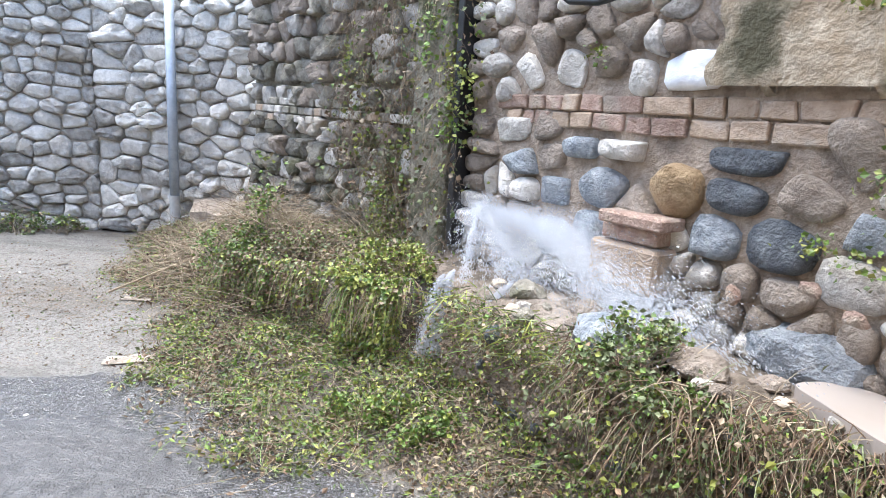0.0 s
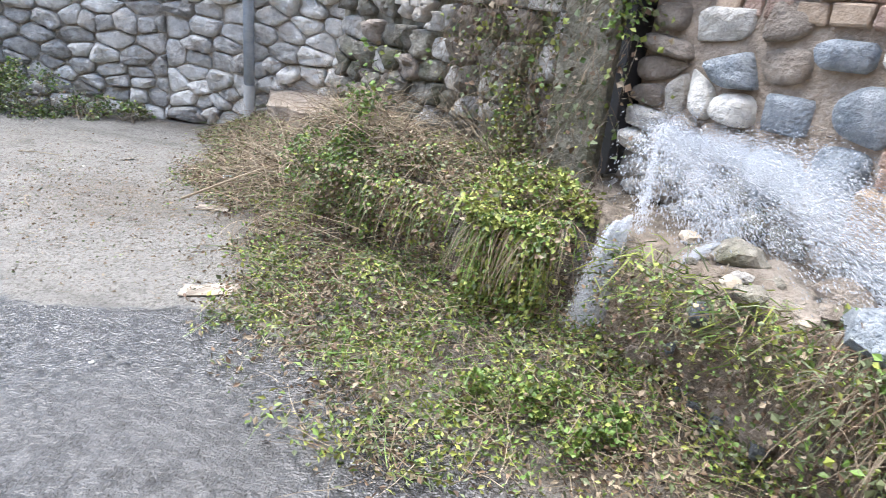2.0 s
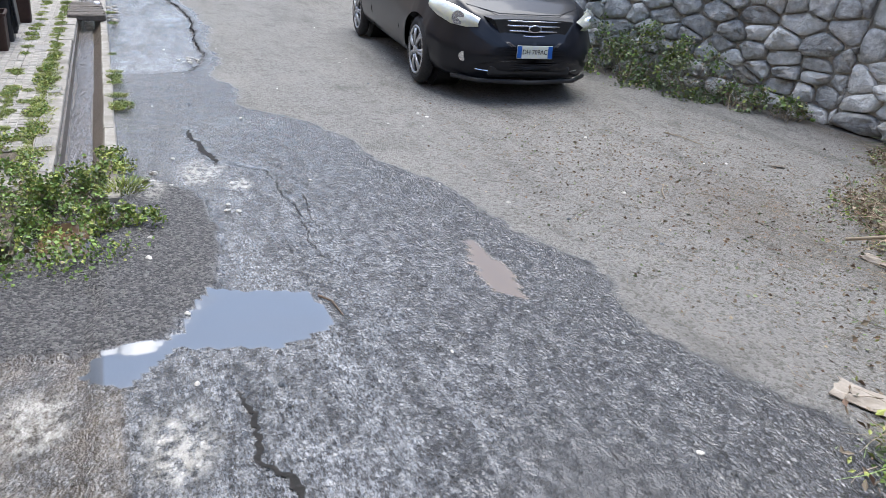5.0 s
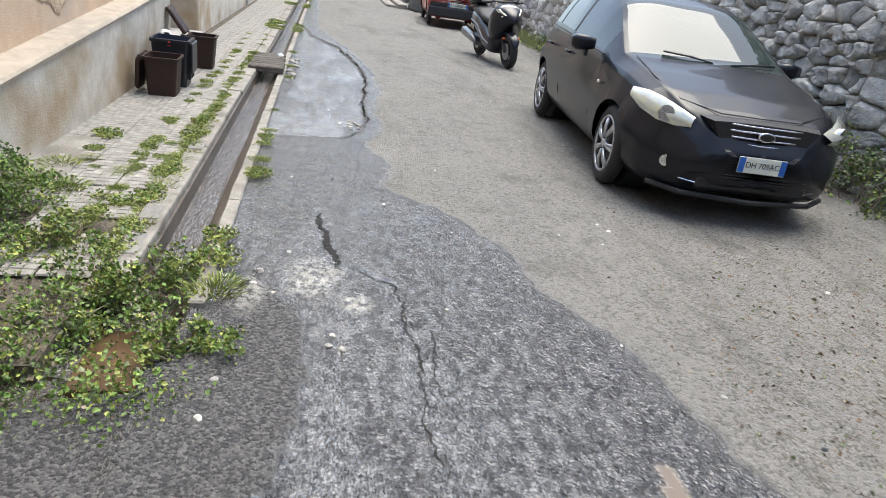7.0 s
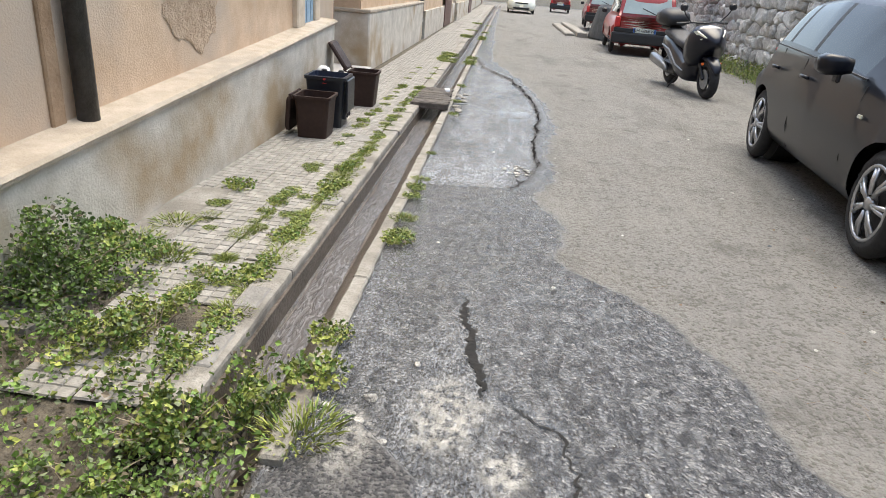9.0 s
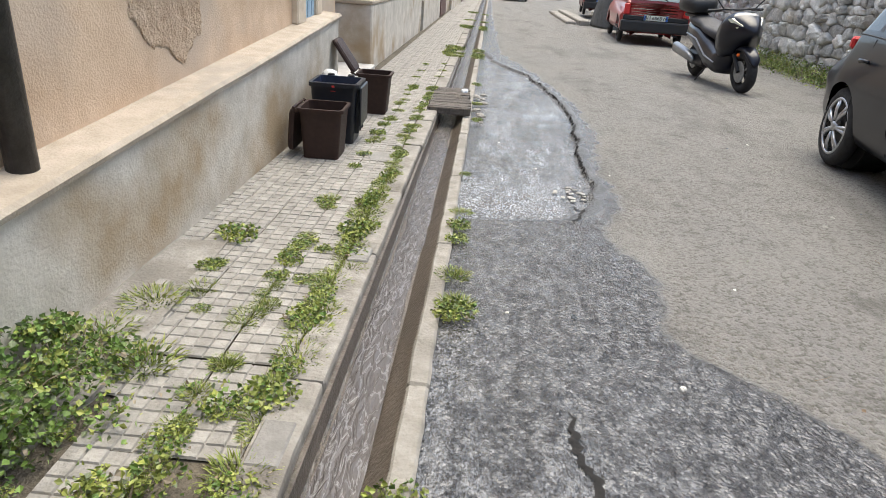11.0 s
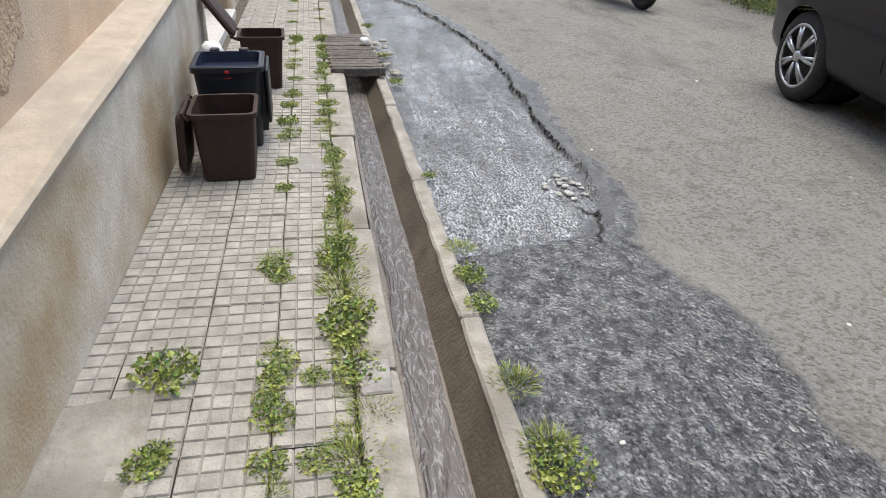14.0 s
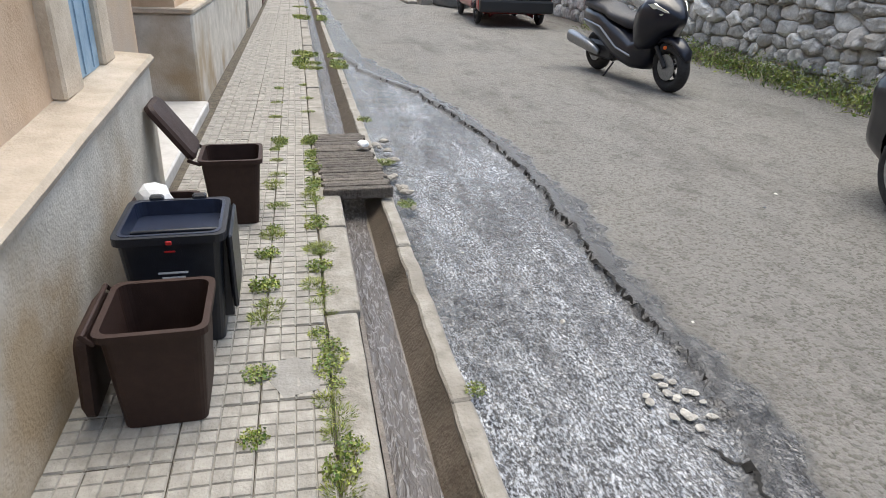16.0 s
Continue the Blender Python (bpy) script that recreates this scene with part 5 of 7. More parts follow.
for s in (1, -1):
    # headlamp that sweeps back over the wing
    bm = bmesh.new()
    lens = [(2.03, 0.50, 0.645), (1.97, 0.60, 0.635), (1.86, 0.70, 0.645), (1.72, 0.785, 0.69), (1.58, 0.825, 0.745)]
    upper = [(2.00, 0.47, 0.70), (1.93, 0.57, 0.745), (1.82, 0.66, 0.785), (1.70, 0.735, 0.805), (1.56, 0.805, 0.80)]
    a = [bm.verts.new((x + 0.03, s * (y + 0.02), z)) for x, y, z in lens]
    c = [bm.verts.new((x + 0.055, s * (y + 0.035), (z + w) / 2)) for (x, y, z), (_, _, w) in zip(lens, upper)]
    b = [bm.verts.new((x + 0.02, s * (y + 0.02), z + 0.01)) for x, y, z in upper]
    for k in range(4):
        bm.faces.new((a[k], a[k + 1], c[k + 1], c[k]))
        bm.faces.new((c[k], c[k + 1], b[k + 1], b[k]))
    lamp = part("headlight", bm, LAMP_GLASS, car, "clear swept headlight", smooth=True)
    part("reflector", cyl((1.93, s * 0.665, 0.705), (1.965, s * 0.685, 0.703), 0.05, 0.058, 20), CHROME, lamp)
    part("fog_lamp", cyl((1.99, s * 0.62, 0.40), (2.055, s * 0.64, 0.40), 0.035, 0.04, 18), CHROME, car, "round fog lamp")
    part("bumper_crease", tube([(2.0, s * 0.64, 0.325), (2.1, s * 0.52, 0.30), (2.16, s * 0.38, 0.29)], 0.007, 6), CHROME, car)
    m = part("mirror", shell([rounded(0.05, 0.045, 0.03, -0.10), rounded(0.075, 0.06, 0.04, -0.03), rounded(0.085, 0.065, 0.045, 0.06), rounded(0.05, 0.04, 0.03, 0.11)]), CARPAINT, car, "glossy black door mirror", smooth=True)
    m.matrix_basis = pose(0.52, s * 0.98, 0.99, 90, 0, 0)
    part("mirror_foot", box(-0.05, 0.04, -0.11, 0.0, -0.05, -0.02, 0.01), BLACK, m)
    for x in (-0.28, -1.08):
        part("door_handle", tube([(x - 0.08, s * 0.885, 0.83), (x - 0.04, s * 0.905, 0.84), (x + 0.05, s * 0.905, 0.84), (x + 0.08, s * 0.885, 0.835)], 0.013, 8), CARPAINT, car, smooth=True)
    part("indicator", box(0.88, 0.94, s * 0.888 - 0.006, s * 0.888 + 0.006, 0.72, 0.745, 0.004), LAMP_GLASS, car)
    for x in (0.78, -0.42, -1.12):
        part("door_seam", tube([(x - 0.02, s * (lerp(x, spec["beltw"]) + 0.003), lerp(x, spec["belt"]) - 0.01), (x, s * (lerp(x, spec["mid"]) + 0.002), 0.62), (x, s * (lerp(x, spec["mid"]) + 0.001), 0.45), (x, s * (lerp(x, spec["sill"]) + 0.006), 0.28)], 0.004, 4), BLACK, car)
    part("tail_light", box(-1.93, -1.86, s * 0.66 - 0.04, s * 0.66 + 0.04, 0.87, 0.97, 0.02), RED, car)
    part("window_trim", tube([(0.70, s * 0.825, 0.93), (0.0, s * 0.835, 0.965), (-0.8, s * 0.828, 0.995), (-1.5, s * 0.795, 1.01)], 0.007, 5), BLACK, car)
    part("wiper", tube([(1.0, s * 0.08 + 0.1, 1.0), (0.97, s * 0.30 + 0.12, 1.025), (0.93, s * 0.5 + 0.1, 1.035)], 0.009, 5), BLACK, car)
# grille with two bright bars, badge, intake and plate
grille = part("grille", shell([[(2.0 + d, y * w, 0.655 + z * h) for y, z in ((-1, 0.9), (-0.8, -0.9), (0.8, -0.9), (1, 0.9), (0.7, 1.0), (0, 1.06), (-0.7, 1.0))] for d, w, h in ((0, 0.46, 0.085), (0.125, 0.40, 0.072))]), BLACK, car, "black mesh grille with chrome bars")
for z, w in ((0.715, 0.40), (0.675, 0.385), (0.632, 0.35), (0.59, 0.31)):
    part("bar", tube([(2.09, -w, z), (2.135, -w * 0.5, z), (2.145, 0, z), (2.135, w * 0.5, z), (2.09, w, z)], 0.008 if z != 0.715 else 0.006, 6), CHROME, grille, smooth=True)
badge = part("badge", shell([[(2.14 + d, r * 0.066 * math.cos(a * 0.3927), 0.655 + r * 0.034 * math.sin(a * 0.3927)) for a in range(16)] for d, r in ((0, 1), (0.014, 1), (0.018, 0.85))]), CHROME, grille, "plain chrome oval badge", smooth=True)
part("badge_field", shell([[(2.157 + d, r * 0.055 * math.cos(a * 0.3927), 0.655 + r * 0.025 * math.sin(a * 0.3927)) for a in range(16)] for d, r in ((0, 1), (0.003, 0.95))]), BLACK, grille)
part("lower_intake", box(2.05, 2.172, -0.42, 0.42, 0.255, 0.35, 0.02), BLACK, car, "black lower air intake")
number_plate(car, pose(2.212, 0.0, 0.47, 0, -4, 0), "DH 709AC", (0.36, 0.11))
part("lip", tube([(1.95, -0.70, 0.215), (2.12, -0.5, 0.205), (2.19, 0, 0.2), (2.12, 0.5, 0.205), (1.95, 0.70, 0.215)], 0.02, 8), BLACK, car)
part("hood_seam", tube([(1.03, -0.66, 0.985), (1.5, -0.655, 0.895), (1.85, -0.56, 0.80), (2.0, -0.3, 0.755), (2.015, 0, 0.755), (2.0, 0.3, 0.755), (1.85, 0.56, 0.80), (1.5, 0.655, 0.895), (1.03, 0.66, 0.985)], 0.004, 4), BLACK, car)

REDPAINT = mat("faded_red_paint", (0.25, 0.022, 0.024), (0.32, 0.035, 0.034), 30, 0.4, 0, coat=0.4)
red_spec = {"x": list(np.linspace(-1.7, -1.3, 8)) + list(np.linspace(-1.25, -0.6, 16)) + list(np.linspace(-0.5, 1.7, 30)),
            "bottom": [(-1.7, 0.3), (-1.6, 0.25), (1.7, 0.25)], "sill": [(-1.7, 0.70), (-1.6, 0.73), (1.5, 0.73), (1.7, 0.6)], "mid": [(-1.7, 0.50), (-1.6, 0.74), (1.5, 0.74), (1.7, 0.62)],
            "belt": [(-1.7, 0.86), (1.0, 0.88), (1.7, 0.7)], "beltw": [(-1.7, 0.70), (-1.6, 0.50), (1.5, 0.7), (1.7, 0.6)],
            "top": [(-1.7, 0.90), (-1.64, 1.05), (-1.5, 1.38), (-1.2, 1.42), (0.3, 1.42), (0.9, 0.95), (1.7, 0.72)], "topw": [(-1.7, 0.62), (-1.5, 0.6), (0.3, 0.6), (0.9, 0.62), (1.7, 0.5)], "cabin": [(-1.7, 0.3), (-1.5, 1), (0.4, 1), (1.0, 0), (1.7, 0)]}


def red_regions(x, y, z, k):
    if k > 5.1 and k < 6.8 and -1.4 < x < 0.6 and z > 0.92:
        return "side_glass"
    return "body"


def small_car(m, paint, label, text, plate_col=None):
    c = thing("parked_car", label, "car", m)
    car_body(c, red_spec, {"body": (paint, ""), "side_glass": (GLASS_DARK, "side windows")}, 1.05, -1.1, 0.3, red_regions)
    for x in (1.05, -1.1):
        for s in (-1, 1):
            wheel(c, x, s * 0.65, 0.27, 0.16, s, BLACK, 5)
    # pale sky reflection put into the rear glass's base colour
    rear = part("rear_window", shell([[(-1.69 + 0.19 * (z > 0.5) - d, y, 0.95 + 0.38 * z) for y, z in ((-0.56, 0), (0.56, 0), (0.5, 1), (-0.5, 1))] for d in (0.0, 0.012)]), mat("painted_sky_glass", (0.3, 0.36, 0.36), (0.36, 0.42, 0.42), 4, 0.08, 0), c, "rear window with a pale sky reflection in its colour")
    part("wiper", tube([(-1.735, -0.2, 0.96), (-1.70, 0.12, 1.08)], 0.012, 5), BLACK, rear)
    part("bumper", box(-1.80, -1.62, -0.74, 0.74, 0.28, 0.52, 0.04, seg=2), BLACK, c, "dark plastic rear bumper")
    part("lower_panel", box(-1.725, -1.65, -0.7, 0.7, 0.52, 0.62, 0.01), BLACK, c)
    for s in (-1, 1):
        part("tail_light", box(-1.735, -1.65, s * 0.64 - 0.06, s * 0.64 + 0.06, 0.64, 0.86, 0.015), RED, c)
    part("exhaust", cyl((-1.82, -0.45, 0.24), (-1.6, -0.45, 0.24), 0.025, seg=10), BLACK, c)
    part("mirror", box(0.45, 0.6, 0.76, 0.9, 0.88, 1.0, 0.03), BLACK, c)
    p = number_plate(c, pose(-1.742, 0.0, 0.585, 0, 0, 180), text)
    return c


small_car(pose(-23.6, 5.35, 0.0, 0, 0, 176) @ Matrix.Diagonal((1.1, 1.12, 1.1, 1)), REDPAINT, "small old red hatchback parked with its tail to the lane", "BH 686BW")
small_car(pose(-34, 5.7, 0.12, 0, 0, 176), mat("dark_red_paint", (0.16, 0.02, 0.025), (0.2, 0.03, 0.03), 30, 0.4, 0, coat=0.4), "dark red small car parked behind the covered scooter", "")
small_car(pose(-56, 5.6, 0.0, 0, 0, 176), REDPAINT, "bright red small car far along the lane", "")
WHITEPAINT = mat("white_car_paint", (0.62, 0.63, 0.64), (0.70, 0.71, 0.50), 30, 0.3, 0, coat=0.6)
white = thing("parked_car", "white car standing far along the lane", "car", pose(-48, 2.5, 0.0, 0, 0, 0))
car_body(white, spec, {"body": (WHITEPAINT, ""), "side_glass": (GLASS_DARK, ""), "windscreen": (GLASS_DARK, ""), "rear_window": (GLASS_DARK, ""), "pillar": (BLACK, ""), "rear_pillar": (BLACK, ""), "rear_side_glass": (GLASS_DARK, ""), "quarter_glass": (GLASS_DARK, "")}, 1.325, -1.325, 0.345, car_regions)
for x in (1.325, -1.325):
    for s in (-1, 1):
        wheel(white, x, s * 0.775, 0.315, 0.2, s, ALLOY)
part("grille", box(2.1, 2.19, -0.4, 0.4, 0.56, 0.64, 0.02), BLACK, white)
part("lower_intake", box(2.1, 2.21, -0.5, 0.5, 0.25, 0.36, 0.02), BLACK, white)
# kerb blocks and the covered scooter further on
kb = thing("kerb_blocks", "whitish concrete kerb blocks at the lane's far side", "kerb", kind="structure")
part("block", box(-35, -27.6, 4.15, 4.5, -0.1, 0.17, 0.03), CONCRETE, kb)
part("block", box(-35, -27.9, 3.75, 4.1, -0.1, 0.1, 0.03), CONCRETE, kb)
TARP = mat("grey_tarpaulin", (0.05, 0.055, 0.058), (0.10, 0.105, 0.108), 6, 0.55, 0.3, 12)
bm = bmesh.new()
bmesh.ops.create_uvsphere(bm, u_segments=36, v_segments=16, radius=1)
for v in bm.verts:
    a = math.atan2(v.co.y, v.co.x)
    z = (v.co.z + 1) / 2
    r = (0.55 + 0.45 * (1 - z)) * (1 + 0.06 * math.sin(a * 11) * (1 - z)) if z < 0.95 else 0.4
    v.co = Vector((0.85 * r * math.cos(a), 0.42 * r * math.sin(a), 1.15 * z ** 0.8))
tagged(part("covered_scooter", bm, TARP, None, smooth=True), "parked scooter under a dark grey tarpaulin cover", "covered scooter").matrix_basis = pose(-27.4, 5.0, 0.0, 0, 0, 15)

# ---- scooter ----
NAVYPAINT = mat("scooter_paint", (0.006, 0.007, 0.013), (0.010, 0.011, 0.018), 100, 0.3, 0, coat=0.35, spec=0.25)
SEAT = mat("seat_vinyl", (0.022, 0.022, 0.026), (0.035, 0.035, 0.04), 60, 0.55, 0.2, 120)
GREYMET = mat("satin_metal", (0.22, 0.23, 0.24), (0.32, 0.33, 0.34), 40, 0.35, 0, metal=0.8)
ORANGE = mat("orange_lens", (0.75, 0.13, 0.02), (0.8, 0.16, 0.03), 40, 0.25, 0)
sc = thing("motor_scooter", "dark blue maxi scooter with top case and tall windscreen", "scooter", pose(-15.42, 4.84, 0.0, 5, 0, 6) @ Matrix.Diagonal((1.12, 1.15, 1.06, 1)))


def loft(stations, n=16):
    """A closed body through rounded cross-sections (x, half width, z low, z high)."""
    rings = []
    for x, w, z0, z1 in stations:
        rings.append([(x, w * math.copysign(abs(math.cos(a)) ** 0.7, math.cos(a)), (z0 + z1) / 2 + (z1 - z0) / 2 * math.copysign(abs(math.sin(a)) ** 0.8, math.sin(a))) for a in [2 * math.pi * k / n for k in range(n)]])
    return shell(rings)


def scooter_wheel(x, r, w, name):
    wh = part(name, tube([(x + (r - w / 2) * math.cos(a * math.pi / 16), 0, r + (r - w / 2) * math.sin(a * math.pi / 16)) for a in range(32)], w / 2, 10, closed=True), TYRE, sc, "scooter wheel", smooth=True)
    b = bmesh.new()
    for a in range(5):
        t = a * 2 * math.pi / 5 + 0.3
        tube([(x, 0, r), (x + (r - w) * math.cos(t), 0.02, r + (r - w) * math.sin(t))], 0.018, 6, b)
    cyl((x, -0.05, r), (x, 0.05, r), 0.04, seg=14, bm=b)
    tube([(x + (r - w) * math.cos(a * math.pi / 12), 0, r + (r - w) * math.sin(a * math.pi / 12)) for a in range(24)], 0.018, 6, b, closed=True)
    part("rim", b, BLACK, wh)
    part("brake_disc", cyl((x, -0.065, r), (x, -0.06, r), r * 0.5, seg=24), GREYMET, wh, "steel brake disc")


scooter_wheel(0.78, 0.29, 0.13, "front_wheel")
scooter_wheel(-0.74, 0.26, 0.14, "rear_wheel")
part("body", loft([(-1.05, 0.06, 0.68, 0.78), (-0.9, 0.14, 0.55, 0.83), (-0.5, 0.19, 0.42, 0.80), (-0.1, 0.21, 0.22, 0.66), (0.2, 0.21, 0.18, 0.52), (0.42, 0.19, 0.2, 0.62), (0.5, 0.12, 0.3, 0.7)]), NAVYPAINT, sc, "glossy dark blue bodywork", smooth=True)
part("front_shield", loft([(0.34, 0.16, 0.42, 0.50), (0.42, 0.27, 0.40, 1.0), (0.55, 0.27, 0.48, 1.06), (0.70, 0.20, 0.62, 1.02), (0.84, 0.10, 0.72, 0.92), (0.92, 0.03, 0.78, 0.84)]), NAVYPAINT, sc, "pointed front fairing", smooth=True)
for s in (-1, 1):
    part("headlight", shell([[(x, s * (y + o), z) for x, y, z in ((0.88, 0.035, 0.80), (0.74, 0.14, 0.86), (0.60, 0.2, 0.97), (0.66, 0.17, 0.98), (0.80, 0.09, 0.90))] for o in (0.0, 0.028)]), LAMP_GLASS, sc, "narrow angular headlight")
    part("mirror", loft([(0.40, 0.02, 1.28, 1.32), (0.44, 0.055, 1.25, 1.35), (0.47, 0.02, 1.27, 1.33)]), BLACK, sc).location = (0, s * 0.34, 0)
    part("mirror_stalk", tube([(0.4, s * 0.2, 1.08), (0.42, s * 0.3, 1.2), (0.43, s * 0.34, 1.28)], 0.009, 6), BLACK, sc)
    part("fork", cyl((0.78, s * 0.075, 0.29), (0.60, s * 0.075, 0.50), 0.026, seg=10), BLACK, sc)
    part("indicator", box(0.80, 0.83, s * 0.12 - 0.02, s * 0.12 + 0.02, 0.50, 0.54, 0.01), ORANGE, sc, "round orange reflector")
    part("grip", cyl((0.32, s * 0.2, 1.07), (0.27, s * 0.36, 1.06), 0.02, seg=10), BLACK, sc)
    part("side_trim", tube([(-0.85, s * 0.16, 0.66), (-0.4, s * 0.2, 0.62), (0.0, s * 0.215, 0.42), (0.3, s * 0.205, 0.36)], 0.012, 6), GREYMET, sc)
part("front_mudguard", loft([(0.55, 0.06, 0.50, 0.56), (0.7, 0.085, 0.55, 0.62), (0.86, 0.085, 0.54, 0.62), (1.02, 0.07, 0.42, 0.52), (1.06, 0.03, 0.38, 0.42)]), NAVYPAINT, sc, smooth=True)
part("seat", loft([(-0.98, 0.1, 0.80, 0.90), (-0.75, 0.16, 0.78, 0.93), (-0.4, 0.17, 0.74, 0.88), (-0.3, 0.17, 0.70, 0.82), (0.0, 0.13, 0.62, 0.78), (0.1, 0.06, 0.62, 0.72)]), SEAT, sc, "black two-step vinyl seat", smooth=True)
part("top_case", loft([(-1.28, 0.12, 0.98, 1.14), (-1.2, 0.2, 0.95, 1.22), (-0.95, 0.23, 0.95, 1.25), (-0.75, 0.2, 0.95, 1.2), (-0.68, 0.12, 0.98, 1.12)]), BLACK, sc, "black plastic top case", smooth=True)
part("rack", box(-1.2, -0.75, -0.1, 0.1, 0.89, 0.95, 0.02), BLACK, sc)
part("handlebar", tube([(0.27, -0.36, 1.06), (0.36, -0.15, 1.08), (0.40, 0, 1.07), (0.36, 0.15, 1.08), (0.27, 0.36, 1.06)], 0.014, 8), BLACK, sc)
CLEAR = bpy.data.materials.new("clear_screen")
CLEAR.use_nodes = True
cb = CLEAR.node_tree.nodes["Principled BSDF"]
cb.inputs["Transmission Weight"].default_value, cb.inputs["Roughness"].default_value, cb.inputs["IOR"].default_value = 1.0, 0.03, 1.15
part("windscreen", shell([[(0.62 - d - 0.30 * z, y * (0.20 - 0.04 * z), 1.0 + 0.46 * z) for y, z in ((-1, 0), (-0.5, -0.05), (0.5, -0.05), (1, 0), (1.05, 0.5), (0.75, 0.95), (0, 1.05), (-0.75, 0.95), (-1.05, 0.5))] for d in (0.0, 0.006)]), CLEAR, sc, "tall clear windscreen")
part("exhaust", loft([(-1.12, 0.05, 0.36, 0.5), (-1.1, 0.065, 0.34, 0.5), (-0.6, 0.06, 0.28, 0.42), (-0.4, 0.03, 0.26, 0.34)], 14), GREYMET, sc, "silver exhaust silencer", smooth=True).location = (0, -0.2, 0)
part("engine", box(-0.8, -0.2, -0.14, 0.12, 0.2, 0.42, 0.04), BLACK, sc)
part("stand", tube([(-0.2, -0.1, 0.2), (-0.25, -0.2, 0.02)], 0.012, 6), BLACK, sc)

# ---- plants ----
rp = random.Random(77)
GREENS = [LEAF_A, LEAF_B, LEAF_C, STRAW, DEAD]


class Foliage:
    """Gathers leaves and stalks, then links them as one mesh."""

    def __init__(self):
        self.v, self.f, self.m = [], [], []

    def leaf(self, p, d, size, width, mi):
        d = Vector(d).normalized()
        side = d.cross(Vector((rp.uniform(-1, 1), rp.uniform(-1, 1), rp.uniform(-0.4, 1)))).normalized() * width
        up = side.cross(d).normalized() * width * 0.35
        p, o = Vector(p), len(self.v)
        self.v += [p, p + d * size * 0.5 + side + up, p + d * size, p + d * size * 0.5 - side + up]
        self.f += [(o, o + 1, o + 2), (o, o + 2, o + 3)]
        self.m += [mi, mi]

    def stalk(self, p, d, length, r, mi, sag=0.3, n=4):
        p, d, o = Vector(p), Vector(d).normalized(), len(self.v)
        side = d.cross(Vector((0.37, 0.61, 0.2))).normalized()
        other = d.cross(side)
        for k in range(n):
            rr = r * (1 - 0.7 * k / (n - 1))
            for a in (0, 2.1, 4.2):
                self.v.append(p + (side * math.cos(a) + other * math.sin(a)) * rr)
            if k < n - 1:
                for a in range(3):
                    i, j = o + k * 3 + a, o + k * 3 + (a + 1) % 3
                    self.f.append((i, j, j + 3, i + 3))
                    self.m.append(mi)
            d = (d + Vector((rp.uniform(-0.25, 0.25), rp.uniform(-0.25, 0.25), -sag + rp.uniform(-0.1, 0.1)))).normalized()
            p = p + d * length / (n - 1)
        return p

    def blade(self, p, d, length, width, mi):
        p, d = Vector(p), Vector(d).normalized()
        side = d.cross(Vector((rp.uniform(-1, 1), rp.uniform(-1, 1), 0.2))).normalized() * width
        o = len(self.v)
        q = p + d * length * 0.55
        t = q + (d + Vector((d.x, d.y, -0.6)) * 0.6).normalized() * length * 0.45
        self.v += [p - side, p + side, q + side * 0.8, q - side * 0.8, t]
        self.f += [(o, o + 1, o + 2, o + 3), (o + 3, o + 2, o + 4)]
        self.m += [mi, mi]

    def mesh(self, name):
        me = bpy.data.meshes.new(name)
        me.from_pydata([tuple(p) for p in self.v], [], self.f)
        for m in GREENS:
            me.materials.append(m)
        me.polygons.foreach_set("material_index", self.m)
        return me

    def link(self, name, label, category, kind="", m=None, group=""):
        ob = tagged(new(name, self.mesh(name)), label, category, group, kind)
        if m:
            ob.matrix_basis = m
        return ob


def pick(weights):
    return rp.choices(range(5), weights)[0]


def any_way(up=0.3):
    return (rp.gauss(0, 1), rp.gauss(0, 1), rp.gauss(up, 0.6))


def bush(f, c, r, h, n, weights, size=(0.03, 0.06), stems=20, droop=0.0, wide=0.42):
    """An uneven bush of leaves on thin stems."""
    for _ in range(stems):
        a = rp.uniform(0, 6.28)
        f.stalk((c[0] + rp.gauss(0, r * 0.25), c[1] + rp.gauss(0, r * 0.25), c[2]), (math.cos(a), math.sin(a), 1.5), h * rp.uniform(0.6, 1.15), 0.005, 3, 0.15)
    hubs = [(rp.gauss(0, 0.62), rp.gauss(0, 0.62), rp.random() ** 1.4) for _ in range(max(6, n // 130))]
    for _ in range(n):
        b = rp.choice(hubs)
        z = min(1.15, max(0.0, b[2] + rp.gauss(0, 0.14)))
        k = r * (1.1 - 0.55 * z)
        p = (c[0] + (b[0] + rp.gauss(0, 0.2)) * k, c[1] + (b[1] + rp.gauss(0, 0.2)) * k, c[2] + z * h)
        s = rp.uniform(*size)
        d = any_way(0.2 - droop)
        f.leaf(p, d, s, s * wide, pick(weights))


